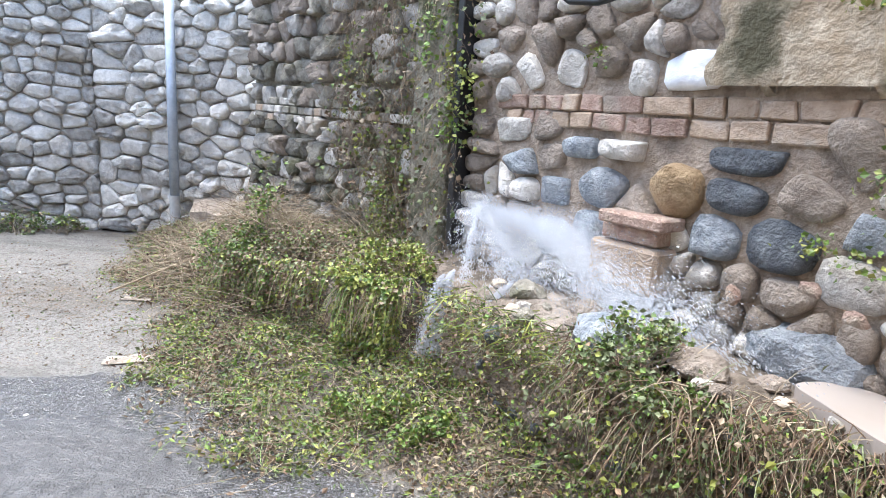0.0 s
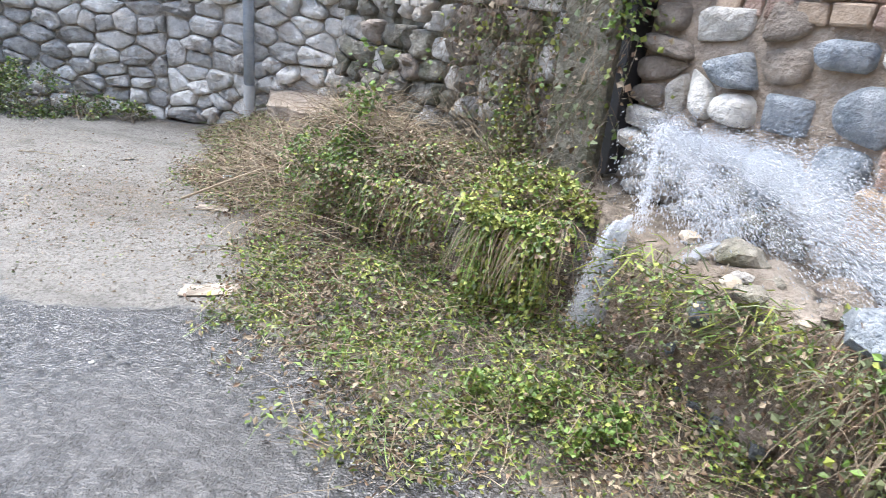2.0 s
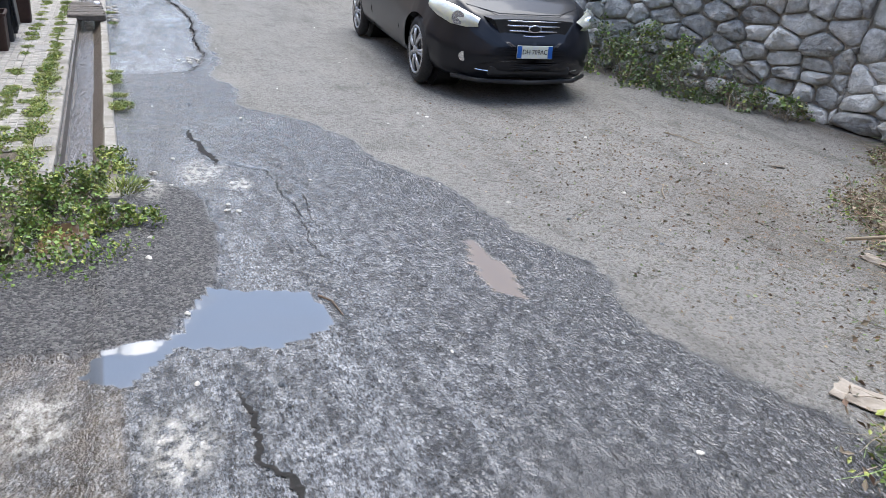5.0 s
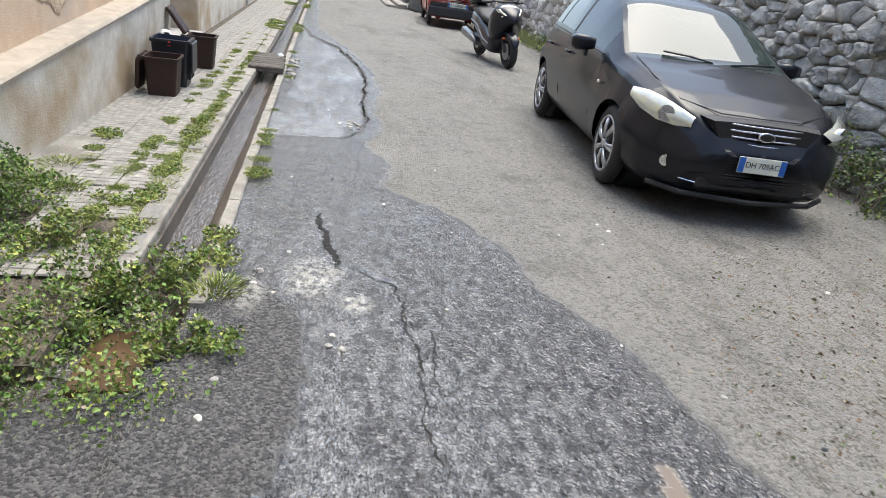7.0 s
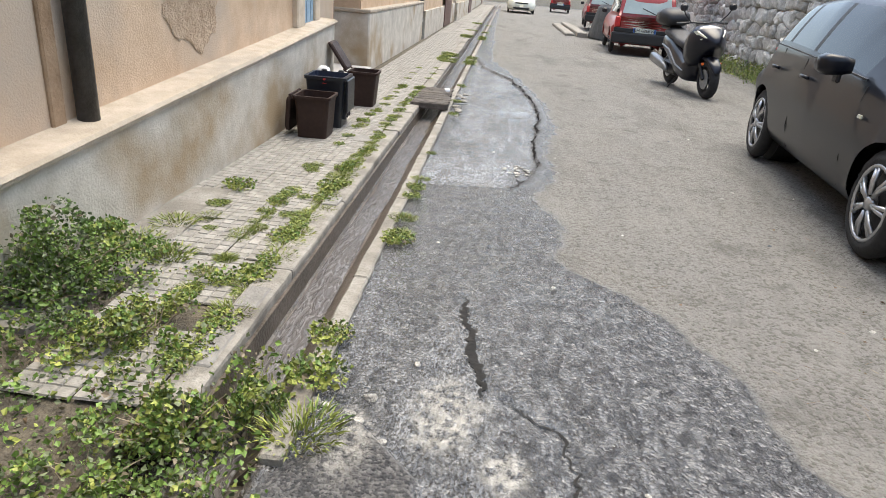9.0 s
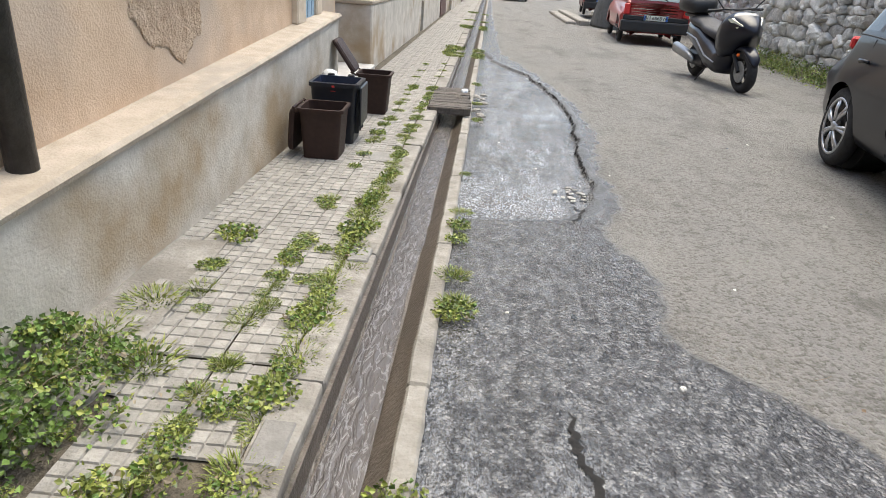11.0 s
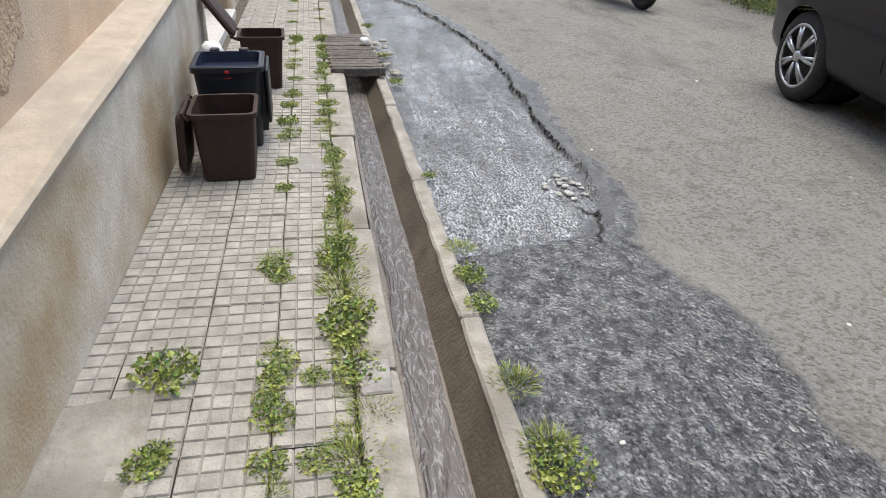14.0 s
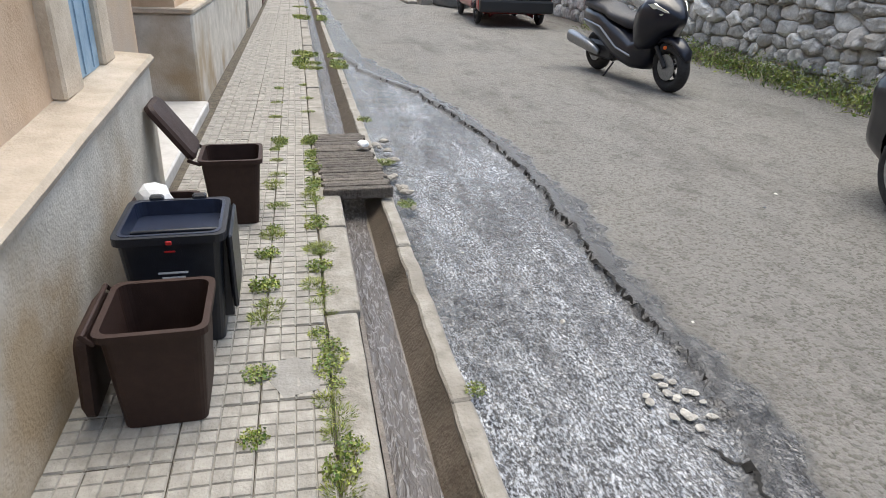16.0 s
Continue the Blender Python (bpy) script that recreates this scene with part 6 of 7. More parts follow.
# ground cover of cut and trampled plants on the bank
cover, dry = Foliage(), Foliage()
made = 0
while made < 62000:
    x, y = rp.uniform(-4.7, 1.6), rp.uniform(1.6, 7.6)
    v = verge_in(x, y)
    if v < -0.3 or y > wall_y(x) - 0.05 or point_in(x, y, TERRACE) or rp.random() > smooth01(v / 0.55 + 0.3 + 0.9 * fbm(x, y, 13, 1.3)) + 0.04:
        continue
    patch = fbm(x, y, 11, 1.4)
    green = patch > -0.06 and x > -2.8
    w = (3.4, 3.6, 2.6, 1.2, 0.9) if green else (0.7, 0.9, 1.8, 3.4, 3.2)
    z = ground_at(x, y) + abs(rp.gauss(0, 0.035)) + 0.05 * max(0, fbm(x, y, 21, 3.0))
    if rp.random() < 0.9:
        s = rp.uniform(0.016, 0.05)
        cover.leaf((x, y, z), any_way(0.2), s, s * rp.uniform(0.14, 0.34), pick(w))
    else:
        dry.stalk((x, y, z), (rp.gauss(0, 1), rp.gauss(0, 1), rp.uniform(0, 0.5)), rp.uniform(0.08, 0.35), 0.0022, rp.choice((3, 3, 3, 4, 0)), 0.12)
    made += 1
cover.link("ground_cover", "trampled green and yellow weeds covering the bank", "weeds", "stuff")
# dry stalks heaped towards the corner of the wall
for _ in range(2600):
    t = rp.random()
    x, y = -3.5 + 2.2 * t + rp.gauss(0, 0.28), 6.1 - 1.2 * t + rp.gauss(0, 0.42)
    if verge_in(x, y) < 0 or y > wall_y(x) - 0.1:
        continue
    h = 0.42 * max(0, 1 - ((x + 2.3) / 1.3) ** 2) * rp.random()
    dry.stalk((x, y, ground_at(x, y) + h), (rp.gauss(0.2, 1), rp.gauss(0.3, 1), rp.uniform(0, 0.9)), rp.uniform(0.15, 0.6), 0.003, rp.choice((3, 3, 3, 4)), 0.12, 5)
dry.link("dry_stalks", "heap of cut dry stalks and brown stems", "dry stalks", "stuff")

BUSHES = [((-1.95, 4.85, 0.5), 0.30, 0.40, 1100, (3.2, 1, 2.6, 0.6, 0.3), "dense green weeds growing before the rubble wall"),
          ((-1.30, 4.72, 0.62), 0.40, 0.30, 900, (0.8, 0.6, 2.4, 3, 2), "half-dry grey-green weeds below the stone pier"),
          ((-2.25, 6.0, 0.4), 0.4, 0.6, 800, (2.0, 0.6, 3, 1.5, 0.5), "scrubby grey-green plant by the wall"),
          ((-0.42, 4.2, 0.74), 0.34, 0.24, 1100, (1.2, 4, 0.8, 0.6, 1.2), "yellow-green climber on top of the bank"),
          ((1.1, 2.62, 0.78), 0.28, 0.32, 700, (1.8, 0.5, 3.5, 0.4, 0.2), "grey-green shrub growing on the terrace"),
          ((-0.75, 5.25, 0.6), 0.3, 1.0, 600, (1.5, 2, 2, 2, 0.8), "climbing plant on the rubble wall"),
          ((-0.35, 3.1, 0.05), 0.26, 0.22, 500, (4, 2, 1, 0.4, 0.4), "low fresh green weed on the bank"),
          ((0.15, 3.0, 0.05), 0.2, 0.2, 350, (4, 2, 1, 0.4, 0.4), "low fresh green weed below the terrace")]
for c, r, h, n, w, label in BUSHES:
    f = Foliage()
    bush(f, c, r, h * 0.82, n * 4, w, (0.012, 0.04), 90)
    f.link("bush", label, "bush")


def curtain(x0, x1, n, low, weights, label, size=(0.014, 0.045)):
    """Leafy stems that hang down the steep front of the bank."""
    f = Foliage()
    for _ in range(n):
        x = rp.uniform(x0, x1)
        e = lerp(x, SHELF_EDGE)
        clump = fbm(x, 0, 41, 5.0)
        z1 = lerp(x, SHELF_TOP) + 0.06
        z0 = low + 0.22 * clump
        z = z1 - (z1 - z0) * rp.random() ** 1.3
        out = 0.03 + 0.16 * rp.random() + 0.10 * clump + 0.10 * (z1 - z)
        s = rp.uniform(*size)
        f.leaf((x - out * 0.5, e - out, z), (rp.gauss(-0.3, 0.6), rp.gauss(-0.5, 0.6), rp.gauss(-0.7, 0.5)), s, s * rp.uniform(0.25, 0.42), pick(weights))
    for _ in range(n // 25):
        x = rp.uniform(x0, x1)
        f.stalk((x, lerp(x, SHELF_EDGE) - 0.04, lerp(x, SHELF_TOP) + 0.05), (rp.gauss(-0.3, 0.4), -0.7, 0.2), rp.uniform(0.2, 0.6), 0.003, rp.choice((3, 4, 0)), 0.5, 6)
    return f.link("hanging_bush", label, "bush")


curtain(-0.72, -0.22, 6500, 0.22, (2.2, 4, 0.8, 0.3, 0.5), "yellow-green leafy climber hanging down the steep bank")
curtain(-1.35, -0.85, 1500, 0.45, (1.2, 1.6, 1.6, 1.8, 1.8), "thin mixed leaves hanging over the bank edge")
curtain(-2.15, -1.4, 3000, 0.36, (2.2, 1.2, 2.2, 1.6, 1.0), "green weeds hanging over the steep bank")
sapling = Foliage()
for x, y, h in ((-1.78, 5.0, 1.0), (-1.9, 5.05, 0.7), (-2.0, 5.3, 0.6)):
    tip = sapling.stalk((x, y, 0.6), (0.05, 0.05, 1), h * 0.75, 0.007, 3, 0.0, 6)
    for _ in range(90):
        k = rp.random() ** 0.5
        q = rp.uniform(0.025, 0.06)
        sapling.leaf((x + (tip.x - x) * k + rp.gauss(0, 0.06), y + (tip.y - y) * k + rp.gauss(0, 0.06), 0.6 + (tip.z - 0.6) * k + rp.gauss(0, 0.03)), any_way(0.1), q, q * 0.35, pick((3, 1.5, 2, 0.2, 0)))
sapling.link("sapling", "slender young sapling with sparse green leaves", "sapling")

# plants that hang over the front of the terrace
EDGE = TERRACE[1:8]
hang = Foliage()
for _ in range(2400):
    k = rp.randrange(len(EDGE) - 1)
    (x0, y0), (x1, y1) = EDGE[k], EDGE[k + 1]
    t = rp.random()
    if k == 6 and t > 0.5:
        continue
    x, y = x0 + t * (x1 - x0) + rp.gauss(0, 0.07), y0 + t * (y1 - y0) + rp.gauss(0, 0.07)
    z = rp.uniform(0.55, 0.86)
    grassy = x < 0.75
    out = Vector((-0.7, -0.8, 0.25 if rp.random() < 0.5 else -0.6))
    if grassy:
        hang.blade((x, y, z), out + Vector(any_way(0)) * 0.9, rp.uniform(0.06, 0.22), 0.0035, rp.choice((1, 1, 2, 0, 3)))
    else:
        tip = hang.stalk((x, y, z), out + Vector(any_way(0)) * 1.0, rp.uniform(0.08, 0.4), 0.0035, rp.choice((3, 4, 4, 3, 2)), 0.35, 5)
        if rp.random() < 0.5:
            s = rp.uniform(0.02, 0.05)
            hang.leaf(tip, any_way(-0.5), s, s * 0.4, pick((2, 2, 3, 1, 1)))
for _ in range(7000):
    k = rp.randrange(len(EDGE) - 1)
    (x0, y0), (x1, y1) = EDGE[k], EDGE[k + 1]
    t = rp.random()
    s = rp.uniform(0.012, 0.034)
    hang.leaf((x0 + t * (x1 - x0) + rp.gauss(-0.08, 0.06), y0 + t * (y1 - y0) + rp.gauss(-0.1, 0.06), 0.85 * rp.random() ** 0.6), any_way(-0.5), s, s * 0.4, pick((1.8, 2, 2.5, 2, 2.5)))
hang.link("hanging_plants", "grass, stems and dry roots hanging over the terrace front", "hanging plants", "stuff")

# climbers on the old wall and the pier
pier_m, pier_len = along((-0.75, 5.40), (-0.02, 4.70))
pier = thing("wall_pier", "weathered grey stone pier overgrown with vines", "pier", pier_m, kind="structure")
b = box(0.46, 0.93, -0.16, 0.2, 0.0, 3.4, 0.03)
bmesh.ops.subdivide_edges(b, edges=[e for e in b.edges if e.calc_length() > 1], cuts=24)
for v in b.verts:
    v.co += 0.02 * noise.noise_vector(v.co * 4)
part("shaft", b, MOSSY, pier)
# black strip put in place of the dark, shaded gap beside the pier
part("gap_strip", box(0.98, 1.05, -0.14, 0.05, 0.9, 3.4, 0.006), BLACK, pier, "black strip standing for the shaded gap beside the pier")
vines = Foliage()
for _ in range(1900):
    s, z = rp.uniform(-0.9, 1.05), rp.uniform(0.8, 3.3)
    p = pier_m @ Vector((s, -rp.uniform(0.05, 0.2), z))
    tip = vines.stalk(p, Vector(any_way(-0.6)), rp.uniform(0.1, 0.5), 0.0025, rp.choice((3, 3, 4)), 0.35, 5)
for s, z, r, n, w in ((-0.2, 1.2, 0.4, 420, (1.2, 1.4, 2.5, 2, 2)), (0.75, 1.6, 0.4, 380, (1, 1.2, 2.5, 2, 2)), (-0.6, 1.7, 0.35, 260, (1, 1.6, 2.5, 2, 1.5)), (0.2, 2.7, 0.4, 320, (1, 1.4, 2.5, 2.4, 1.5)), (0.72, 2.5, 0.16, 300, (4, 2.5, 1, 0, 0)), (1.02, 2.15, 0.14, 220, (1, 5, 1, 0, 0)), (0.98, 1.85, 0.09, 160, (4, 2, 1, 0, 0)), (-0.55, 2.35, 0.14, 130, (1.5, 4, 1, 0, 0)), (-0.35, 2.1, 0.2, 120, (1, 3, 1, 2, 1)),
                      (0.1, 1.5, 0.35, 220, (1, 2, 3, 2, 1)), (1.05, 2.7, 0.2, 120, (1, 2, 2, 2, 1)), (0.6, 1.2, 0.3, 200, (1, 2, 2, 2, 2))):
    for _ in range(n):
        p = pier_m @ Vector((s + rp.gauss(0, r * 0.7), -rp.uniform(0.04, 0.24), z + rp.gauss(0, r)))
        q = rp.uniform(0.02, 0.06)
        vines.leaf(p, any_way(-0.4), q, q * 0.45, pick(w))
for s, z, r, n in ((1.35, 2.32, 0.05, 40), (2.75, 2.5, 0.08, 60), (3.0, 1.75, 0.07, 60), (2.75, 1.45, 0.05, 50), (2.95, 1.42, 0.08, 60)):
    for _ in range(n):
        p = hose.matrix_basis @ Vector((s + rp.gauss(0, r), -rp.uniform(0.06, 0.15), z + rp.gauss(0, r * 0.7)))
        q = rp.uniform(0.015, 0.04)
        vines.leaf(p, any_way(0), q, q * 0.45, pick((3, 3, 1, 0, 0)))
vines.link("climbing_vines", "thin dry vines and green leaves clinging to the pier", "vines", "stuff")

# shrubs and weeds at the foot of the stone wall
for x, r, h, n, w in ((-7.6, 0.5, 0.62, 1500, (1.6, 0.8, 3.4, 0.4, 0.1)), (-6.9, 0.45, 0.55, 1300, (1.4, 1, 3.4, 0.5, 0.1)), (-6.3, 0.35, 0.38, 800, (1.4, 1, 3, 0.8, 0.2)), (-5.75, 0.25, 0.22, 350, (1.4, 1, 3, 1, 0.2)), (-8.3, 0.5, 0.6, 1300, (1.6, 0.8, 3.4, 0.4, 0.1)), (-9.2, 0.4, 0.5, 700, (1.6, 1.2, 3, 0.6, 0.1))):
    f = Foliage()
    bush(f, (x, wall_y(x) - 0.38, 0.0), r, h, n, w, (0.025, 0.055), 30)
    f.link("shrub", "low grey-green shrub at the foot of the stone wall", "shrub", group="shrubs along the stone wall")
edge_weeds = Foliage()
for _ in range(9000):
    x = rp.uniform(-22, -9.8)
    y = wall_y(x) - 0.12 - abs(rp.gauss(0, 0.22))
    z = rp.uniform(0, 0.38) * max(0.1, 1 - (wall_y(x) - y) / 0.7)
    s = rp.uniform(0.02, 0.06)
    if rp.random() < 0.7:
        edge_weeds.leaf((x, y, z), any_way(0.5), s, s * 0.4, pick((1.5, 4, 1.5, 1, 0.2)))
    else:
        edge_weeds.blade((x, y, 0), any_way(1.5), rp.uniform(0.12, 0.4), 0.005, pick((1, 3, 1, 1, 0)))
edge_weeds.link("wall_weeds", "yellow-green weeds growing along the stone wall", "weeds", "stuff")


# weeds on the pavement
def tuft_mesh(kind, seed):
    f = Foliage()
    n = 330
    for _ in range(n):
        a, r = rp.uniform(0, 6.28), rp.random() ** 0.6
        p = (0.06 * r * math.cos(a), 0.06 * r * math.sin(a), 0)
        if kind == 0:
            s = rp.uniform(0.006, 0.016)
            f.leaf((p[0], p[1], rp.uniform(0.0, 0.03)), any_way(0.4), s, s * 0.5, pick((1.6, 4.5, 0.3, 0.2, 0.0)))
        else:
            f.blade(p, (p[0] * 20 + rp.gauss(0, 0.3), p[1] * 20 + rp.gauss(0, 0.3), 1), rp.uniform(0.012, 0.034), 0.0016, pick((1.2, 6, 0.2, 0.5, 0)))
    return f.mesh("weed_tuft")


tufts = [tuft_mesh(k % 2, k) for k in range(6)]
spots = [(-7.52, -0.03, 1.7), (-7.15, -0.02, 1.0), (-6.82, -0.12, 1.8), (-6.95, 0.02, 1.2), (-6.55, -0.18, 2.0), (-6.4, 0.06, 1.9), (-6.25, -0.25, 2.2), (-8.9, 0.29, 0.8), (-9.25, 0.29, 1.0), (-9.65, 0.29, 1.0), (-10.3, 0.54, 1.2),
         (-7.02, 1.10, 1.6), (-7.12, 1.09, 1.3), (-7.4, 1.07, 1.3), (-7.85, 1.06, 1.1), (-8.05, 1.06, 1.2), (-8.3, 1.07, 1.1), (-9.1, 1.06, 0.7), (-11.9, 1.06, 1.3), (-11.0, 1.1, 1.0), (-5.6, 1.02, 2.0), (-5.9, 1.0, 1.6), (-5.3, 1.05, 2.2), (-13.2, 1.05, 1.1)]
x = -5.5
while x > -12.5:
    dens = 0.92 if x > -8.6 else 0.8
    if rp.random() < dens:
        spots.append((x, 0.54 + rp.gauss(0, 0.02), rp.uniform(0.8, 1.5) * (1.1 if x > -8.5 else 0.75)))
    if rp.random() < (0.72 if x > -8.3 else 0.35):
        spots.append((x, 0.30 + rp.gauss(0, 0.018), rp.uniform(0.6, 1.15)))
    if x > -7.6 and rp.random() < 0.45:
        spots.append((x, rp.choice((0.0, 0.1, 0.33, 0.42)), rp.uniform(0.6, 1.0)))
    x -= 0.085
for x in (-15.8, -16.2, -16.8, -22, -22.6, -25, -29):
    spots += [(x, 0.62, 2.2), (x - 0.3, 1.0, 2.0), (x - 0.2, 0.5, 1.8)]
for x in (-13.2, -13.8, -14.5):
    spots += [(x, 0.25, 0.9), (x - 0.2, 0.54, 1.0)]
for x, y, s in spots:
    ob = tagged(new("weed_tuft", tufts[rp.randrange(6)]), "small bright green weed tuft in the pavement joints" if y < 0.9 else "small bright green weed tuft on the gutter lip", "weed", "weeds in the joints")
    ob.matrix_basis = pose(x, y, 0.052 if y < 0.7 else 0.006, 0, 0, rp.uniform(0, 360)) @ Matrix.Diagonal((s, s, s * rp.uniform(0.6, 1.0), 1))
for c, r, h, n, w, label in (((-5.85, -0.2, 0.03), 0.22, 0.38, 1500, (4, 0.3, 2.2, 0.2, 0), "leafy green bush growing against the plinth"),
                             ((-5.2, -0.18, 0.0), 0.3, 0.24, 1100, (4, 0.5, 1.8, 0.2, 0), "leafy green bush at the end of the pavement"),
                             ((-5.0, 0.5, -0.03), 0.26, 0.13, 800, (4, 1, 1.6, 0.3, 0), "green weeds around the open drain"),
                             ((-5.35, 0.85, -0.08), 0.12, 0.16, 350, (3, 3, 1.2, 0.4, 0), "green weeds in the mouth of the gutter"),
                             ((-4.78, 0.98, -0.02), 0.13, 0.13, 400, (4, 3, 1, 0.3, 0), "low weeds beside the open drain"),
                             ((-4.5, 0.3, 0.0), 0.42, 0.10, 900, (4.5, 1.5, 0.8, 0.2, 0), "low bright green weeds at the road edge"),
                             ((-4.3, -0.3, 0.0), 0.5, 0.3, 1200, (4, 2, 1, 0.2, 0), "green weeds before the plinth"),
                             ((-6.25, -0.15, 0.04), 0.26, 0.16, 800, (4, 1.5, 1, 0.3, 0), "low weeds at the foot of the plinth"),
                             ((-5.2, 0.66, -0.02), 0.13, 0.16, 450, (3, 3, 1, 0.4, 0), "weeds hiding the broken kerb end"),
                             ((-5.65, 0.3, 0.05), 0.22, 0.12, 500, (2, 4, 1, 0.8, 0), "yellowing weeds between broken tiles")):
    f = Foliage()
    bush(f, c, r, h, n * 4, w, (0.010, 0.028), 24, wide=0.42)
    f.link("weed_clump", label, "weeds")
pit = prism([(-4.98, 0.64), (-4.57, 0.64), (-4.57, 0.88), (-4.98, 0.88)], -0.08, -0.045)
tagged(part("drain_pool", pit, water_material("brown_water", (0.11, 0.07, 0.04), 4, 0.1, (1, 1, 1)), None), "brown water standing in an open drain", "water", kind="structure")
for k in range(6):
    lump("concrete_chunk", pose(-4.9 + rp.uniform(-0.6, 0.5), 0.2 + rp.uniform(-0.35, 0.6), -0.005, 0, 0, rp.uniform(0, 360)), rp.uniform(0.03, 0.07), CONCRETE, "broken grey concrete chunk among the weeds", "concrete", k + 200, "broken concrete among the weeds", 0.55)

low_weeds = Foliage()
for _ in range(9000):
    x, y = rp.uniform(-5.7, -3.7), rp.uniform(-0.4, 0.98)
    if fbm(x, y, 31, 2.6) < -0.08 or point_in(x, y, GRAVEL) or (-5.0 < x < -4.55 and 0.6 < y < 0.92):
        continue
    q = rp.uniform(0.01, 0.032)
    low_weeds.leaf((x, y, max(0.0, ground_at(x, y)) + (0.05 if x < -5.25 and y < 0.6 else 0.0) + abs(rp.gauss(0, 0.03))), any_way(0.4), q, q * 0.42, pick((4, 2, 1.2, 0.5, 0.2)))
low_weeds.link("low_weeds", "low green weeds spreading over the broken pavement end", "weeds", "stuff")

# ---- litter, sticks, stones ----
CARD = mat("wet_cardboard", (0.22, 0.19, 0.155), (0.37, 0.33, 0.28), 14, 0.9, 0.3, 40)


def scrap(name, x, y, rz, w, h, material, label, seed):
    bm = bmesh.new()
    bmesh.ops.create_grid(bm, x_segments=10, y_segments=6, size=0.5)
    for v in bm.verts:
        k = 1 + 0.25 * noise.noise(Vector((v.co.x * 3, v.co.y * 3, seed)))
        v.co = Vector((v.co.x * w * k, v.co.y * h * k, 0.012 + 0.014 * noise.noise(Vector((v.co.x * 5, v.co.y * 5, seed + 4)))))
    bmesh.ops.solidify(bm, geom=bm.faces[:], thickness=0.004)
    ob = part(name, bm, material)
    ob.matrix_basis = pose(x, y, ground_at(x, y) + 0.004, 0, 0, rz)
    return tagged(ob, label, "litter")


scrap("cardboard", -2.3, 3.72, 25, 0.34, 0.15, CARD, "flattened pale cardboard scrap lying on the road edge", 1)
scrap("cardboard", -3.12, 5.05, 5, 0.26, 0.10, CARD, "flattened pale paper scrap beside dry stalks", 7)
scrap("plastic_scrap", -3.4, 5.75, 40, 0.14, 0.10, mat("blue_plastic_film", (0.38, 0.5, 0.56), (0.55, 0.65, 0.7), 10, 0.3, 0), "crumpled pale blue plastic scrap", 12)
scrap("leaf_scrap", -4.6, 5.9, 70, 0.12, 0.04, CARD, "small pale paper scrap on the dusty lane", 18)
stick = thing("long_stick", "long pale dry branch leaning over the stalks", "branch")
part("limb", tube([(-3.35, 4.95, 0.08), (-2.9, 5.25, 0.30), (-2.5, 5.6, 0.44), (-2.2, 6.0, 0.5)], 0.011, 7, r_end=0.004), STRAW, stick, smooth=True)
part("twig", tube([(-2.9, 5.25, 0.30), (-2.6, 5.25, 0.40), (-2.35, 5.3, 0.42)], 0.005, 6, r_end=0.002), STRAW, stick)
for x, y, rz, l in ((-3.8, 1.83, 20, 0.2), (-5.6, 5.6, 15, 0.4), (-4.3, 4.4, 140, 0.3)):
    tw = tagged(part("twig", tube([(0, 0, 0.008), (l * 0.4, 0.015, 0.014), (l, -0.01, 0.008)], 0.006, 6, r_end=0.003), DEAD if x > -4 else STRAW), "thin dark twig lying on the wet road" if y < 3 else "thin dry twig lying on the lane", "twig", "twigs on the road")
    tw.matrix_basis = pose(x, y, ground_at(x, y), 0, 0, rz)
for k in range(60):
    x, y = rp.uniform(-11, -1.5), rp.uniform(1.1, 6.2)
    lump("pebble", pose(x, y, ground_at(x, y), 0, 0, rp.uniform(0, 360)), rp.uniform(0.007, 0.02), rp.choice((STONE, STONE_PALE, STONE_DARK)), "small loose pebble on the asphalt", "pebble", k + 300, "loose pebbles", 0.6)
# rubble and a low concrete block at the corner
b = prism([(-4.05, 7.72), (-3.8, 7.2), (-3.2, 6.85), (-2.75, 7.15), (-2.95, 7.76)], -0.1, 0.5)
bmesh.ops.subdivide_edges(b, edges=b.edges[:], cuts=5, use_grid_fill=True)
for v in b.verts:
    v.co += 0.06 * noise.noise_vector(v.co * 3) + Vector((0, 0, 0.28 * max(0, v.co.z) * max(0, v.co.y - 7.0)))
tagged(part("corner_block", b, MORTAR, None), "broken low concrete block in the wall corner", "concrete block", kind="structure")
for k in range(70):
    t = rp.random()
    px, py = rp.uniform(0.3, 2.0), 0
    py = 3.95 - 0.98 * px + rp.uniform(-0.55, 0.25)
    if point_in(px, py, TERRACE):
        lump("terrace_stone", pose(px, py, 0.83, 0, 0, rp.uniform(0, 360)), rp.uniform(0.03, 0.085), rp.choice((STONE, STONE_MOSS, STONE_BROWN, CAP)), "pale stone lying on the wet terrace", "stone", k + 400, "stones on the terrace", 0.5)
for x, y, s, m in ((1.95, 2.78, 0.34, STONE_BLUE), (0.95, 2.85, 0.20, STONE_BLUE), (1.35, 2.55, 0.15, STONE_BROWN), (0.55, 3.55, 0.13, STONE_MOSS), (0.9, 3.25, 0.12, STONE_BROWN)):
    lump("boulder", pose(x, y, 0.86, 0, 0, -45), s, m, "large flat-topped boulder on the terrace", "boulder", int(s * 100), "boulders on the terrace", 0.6)

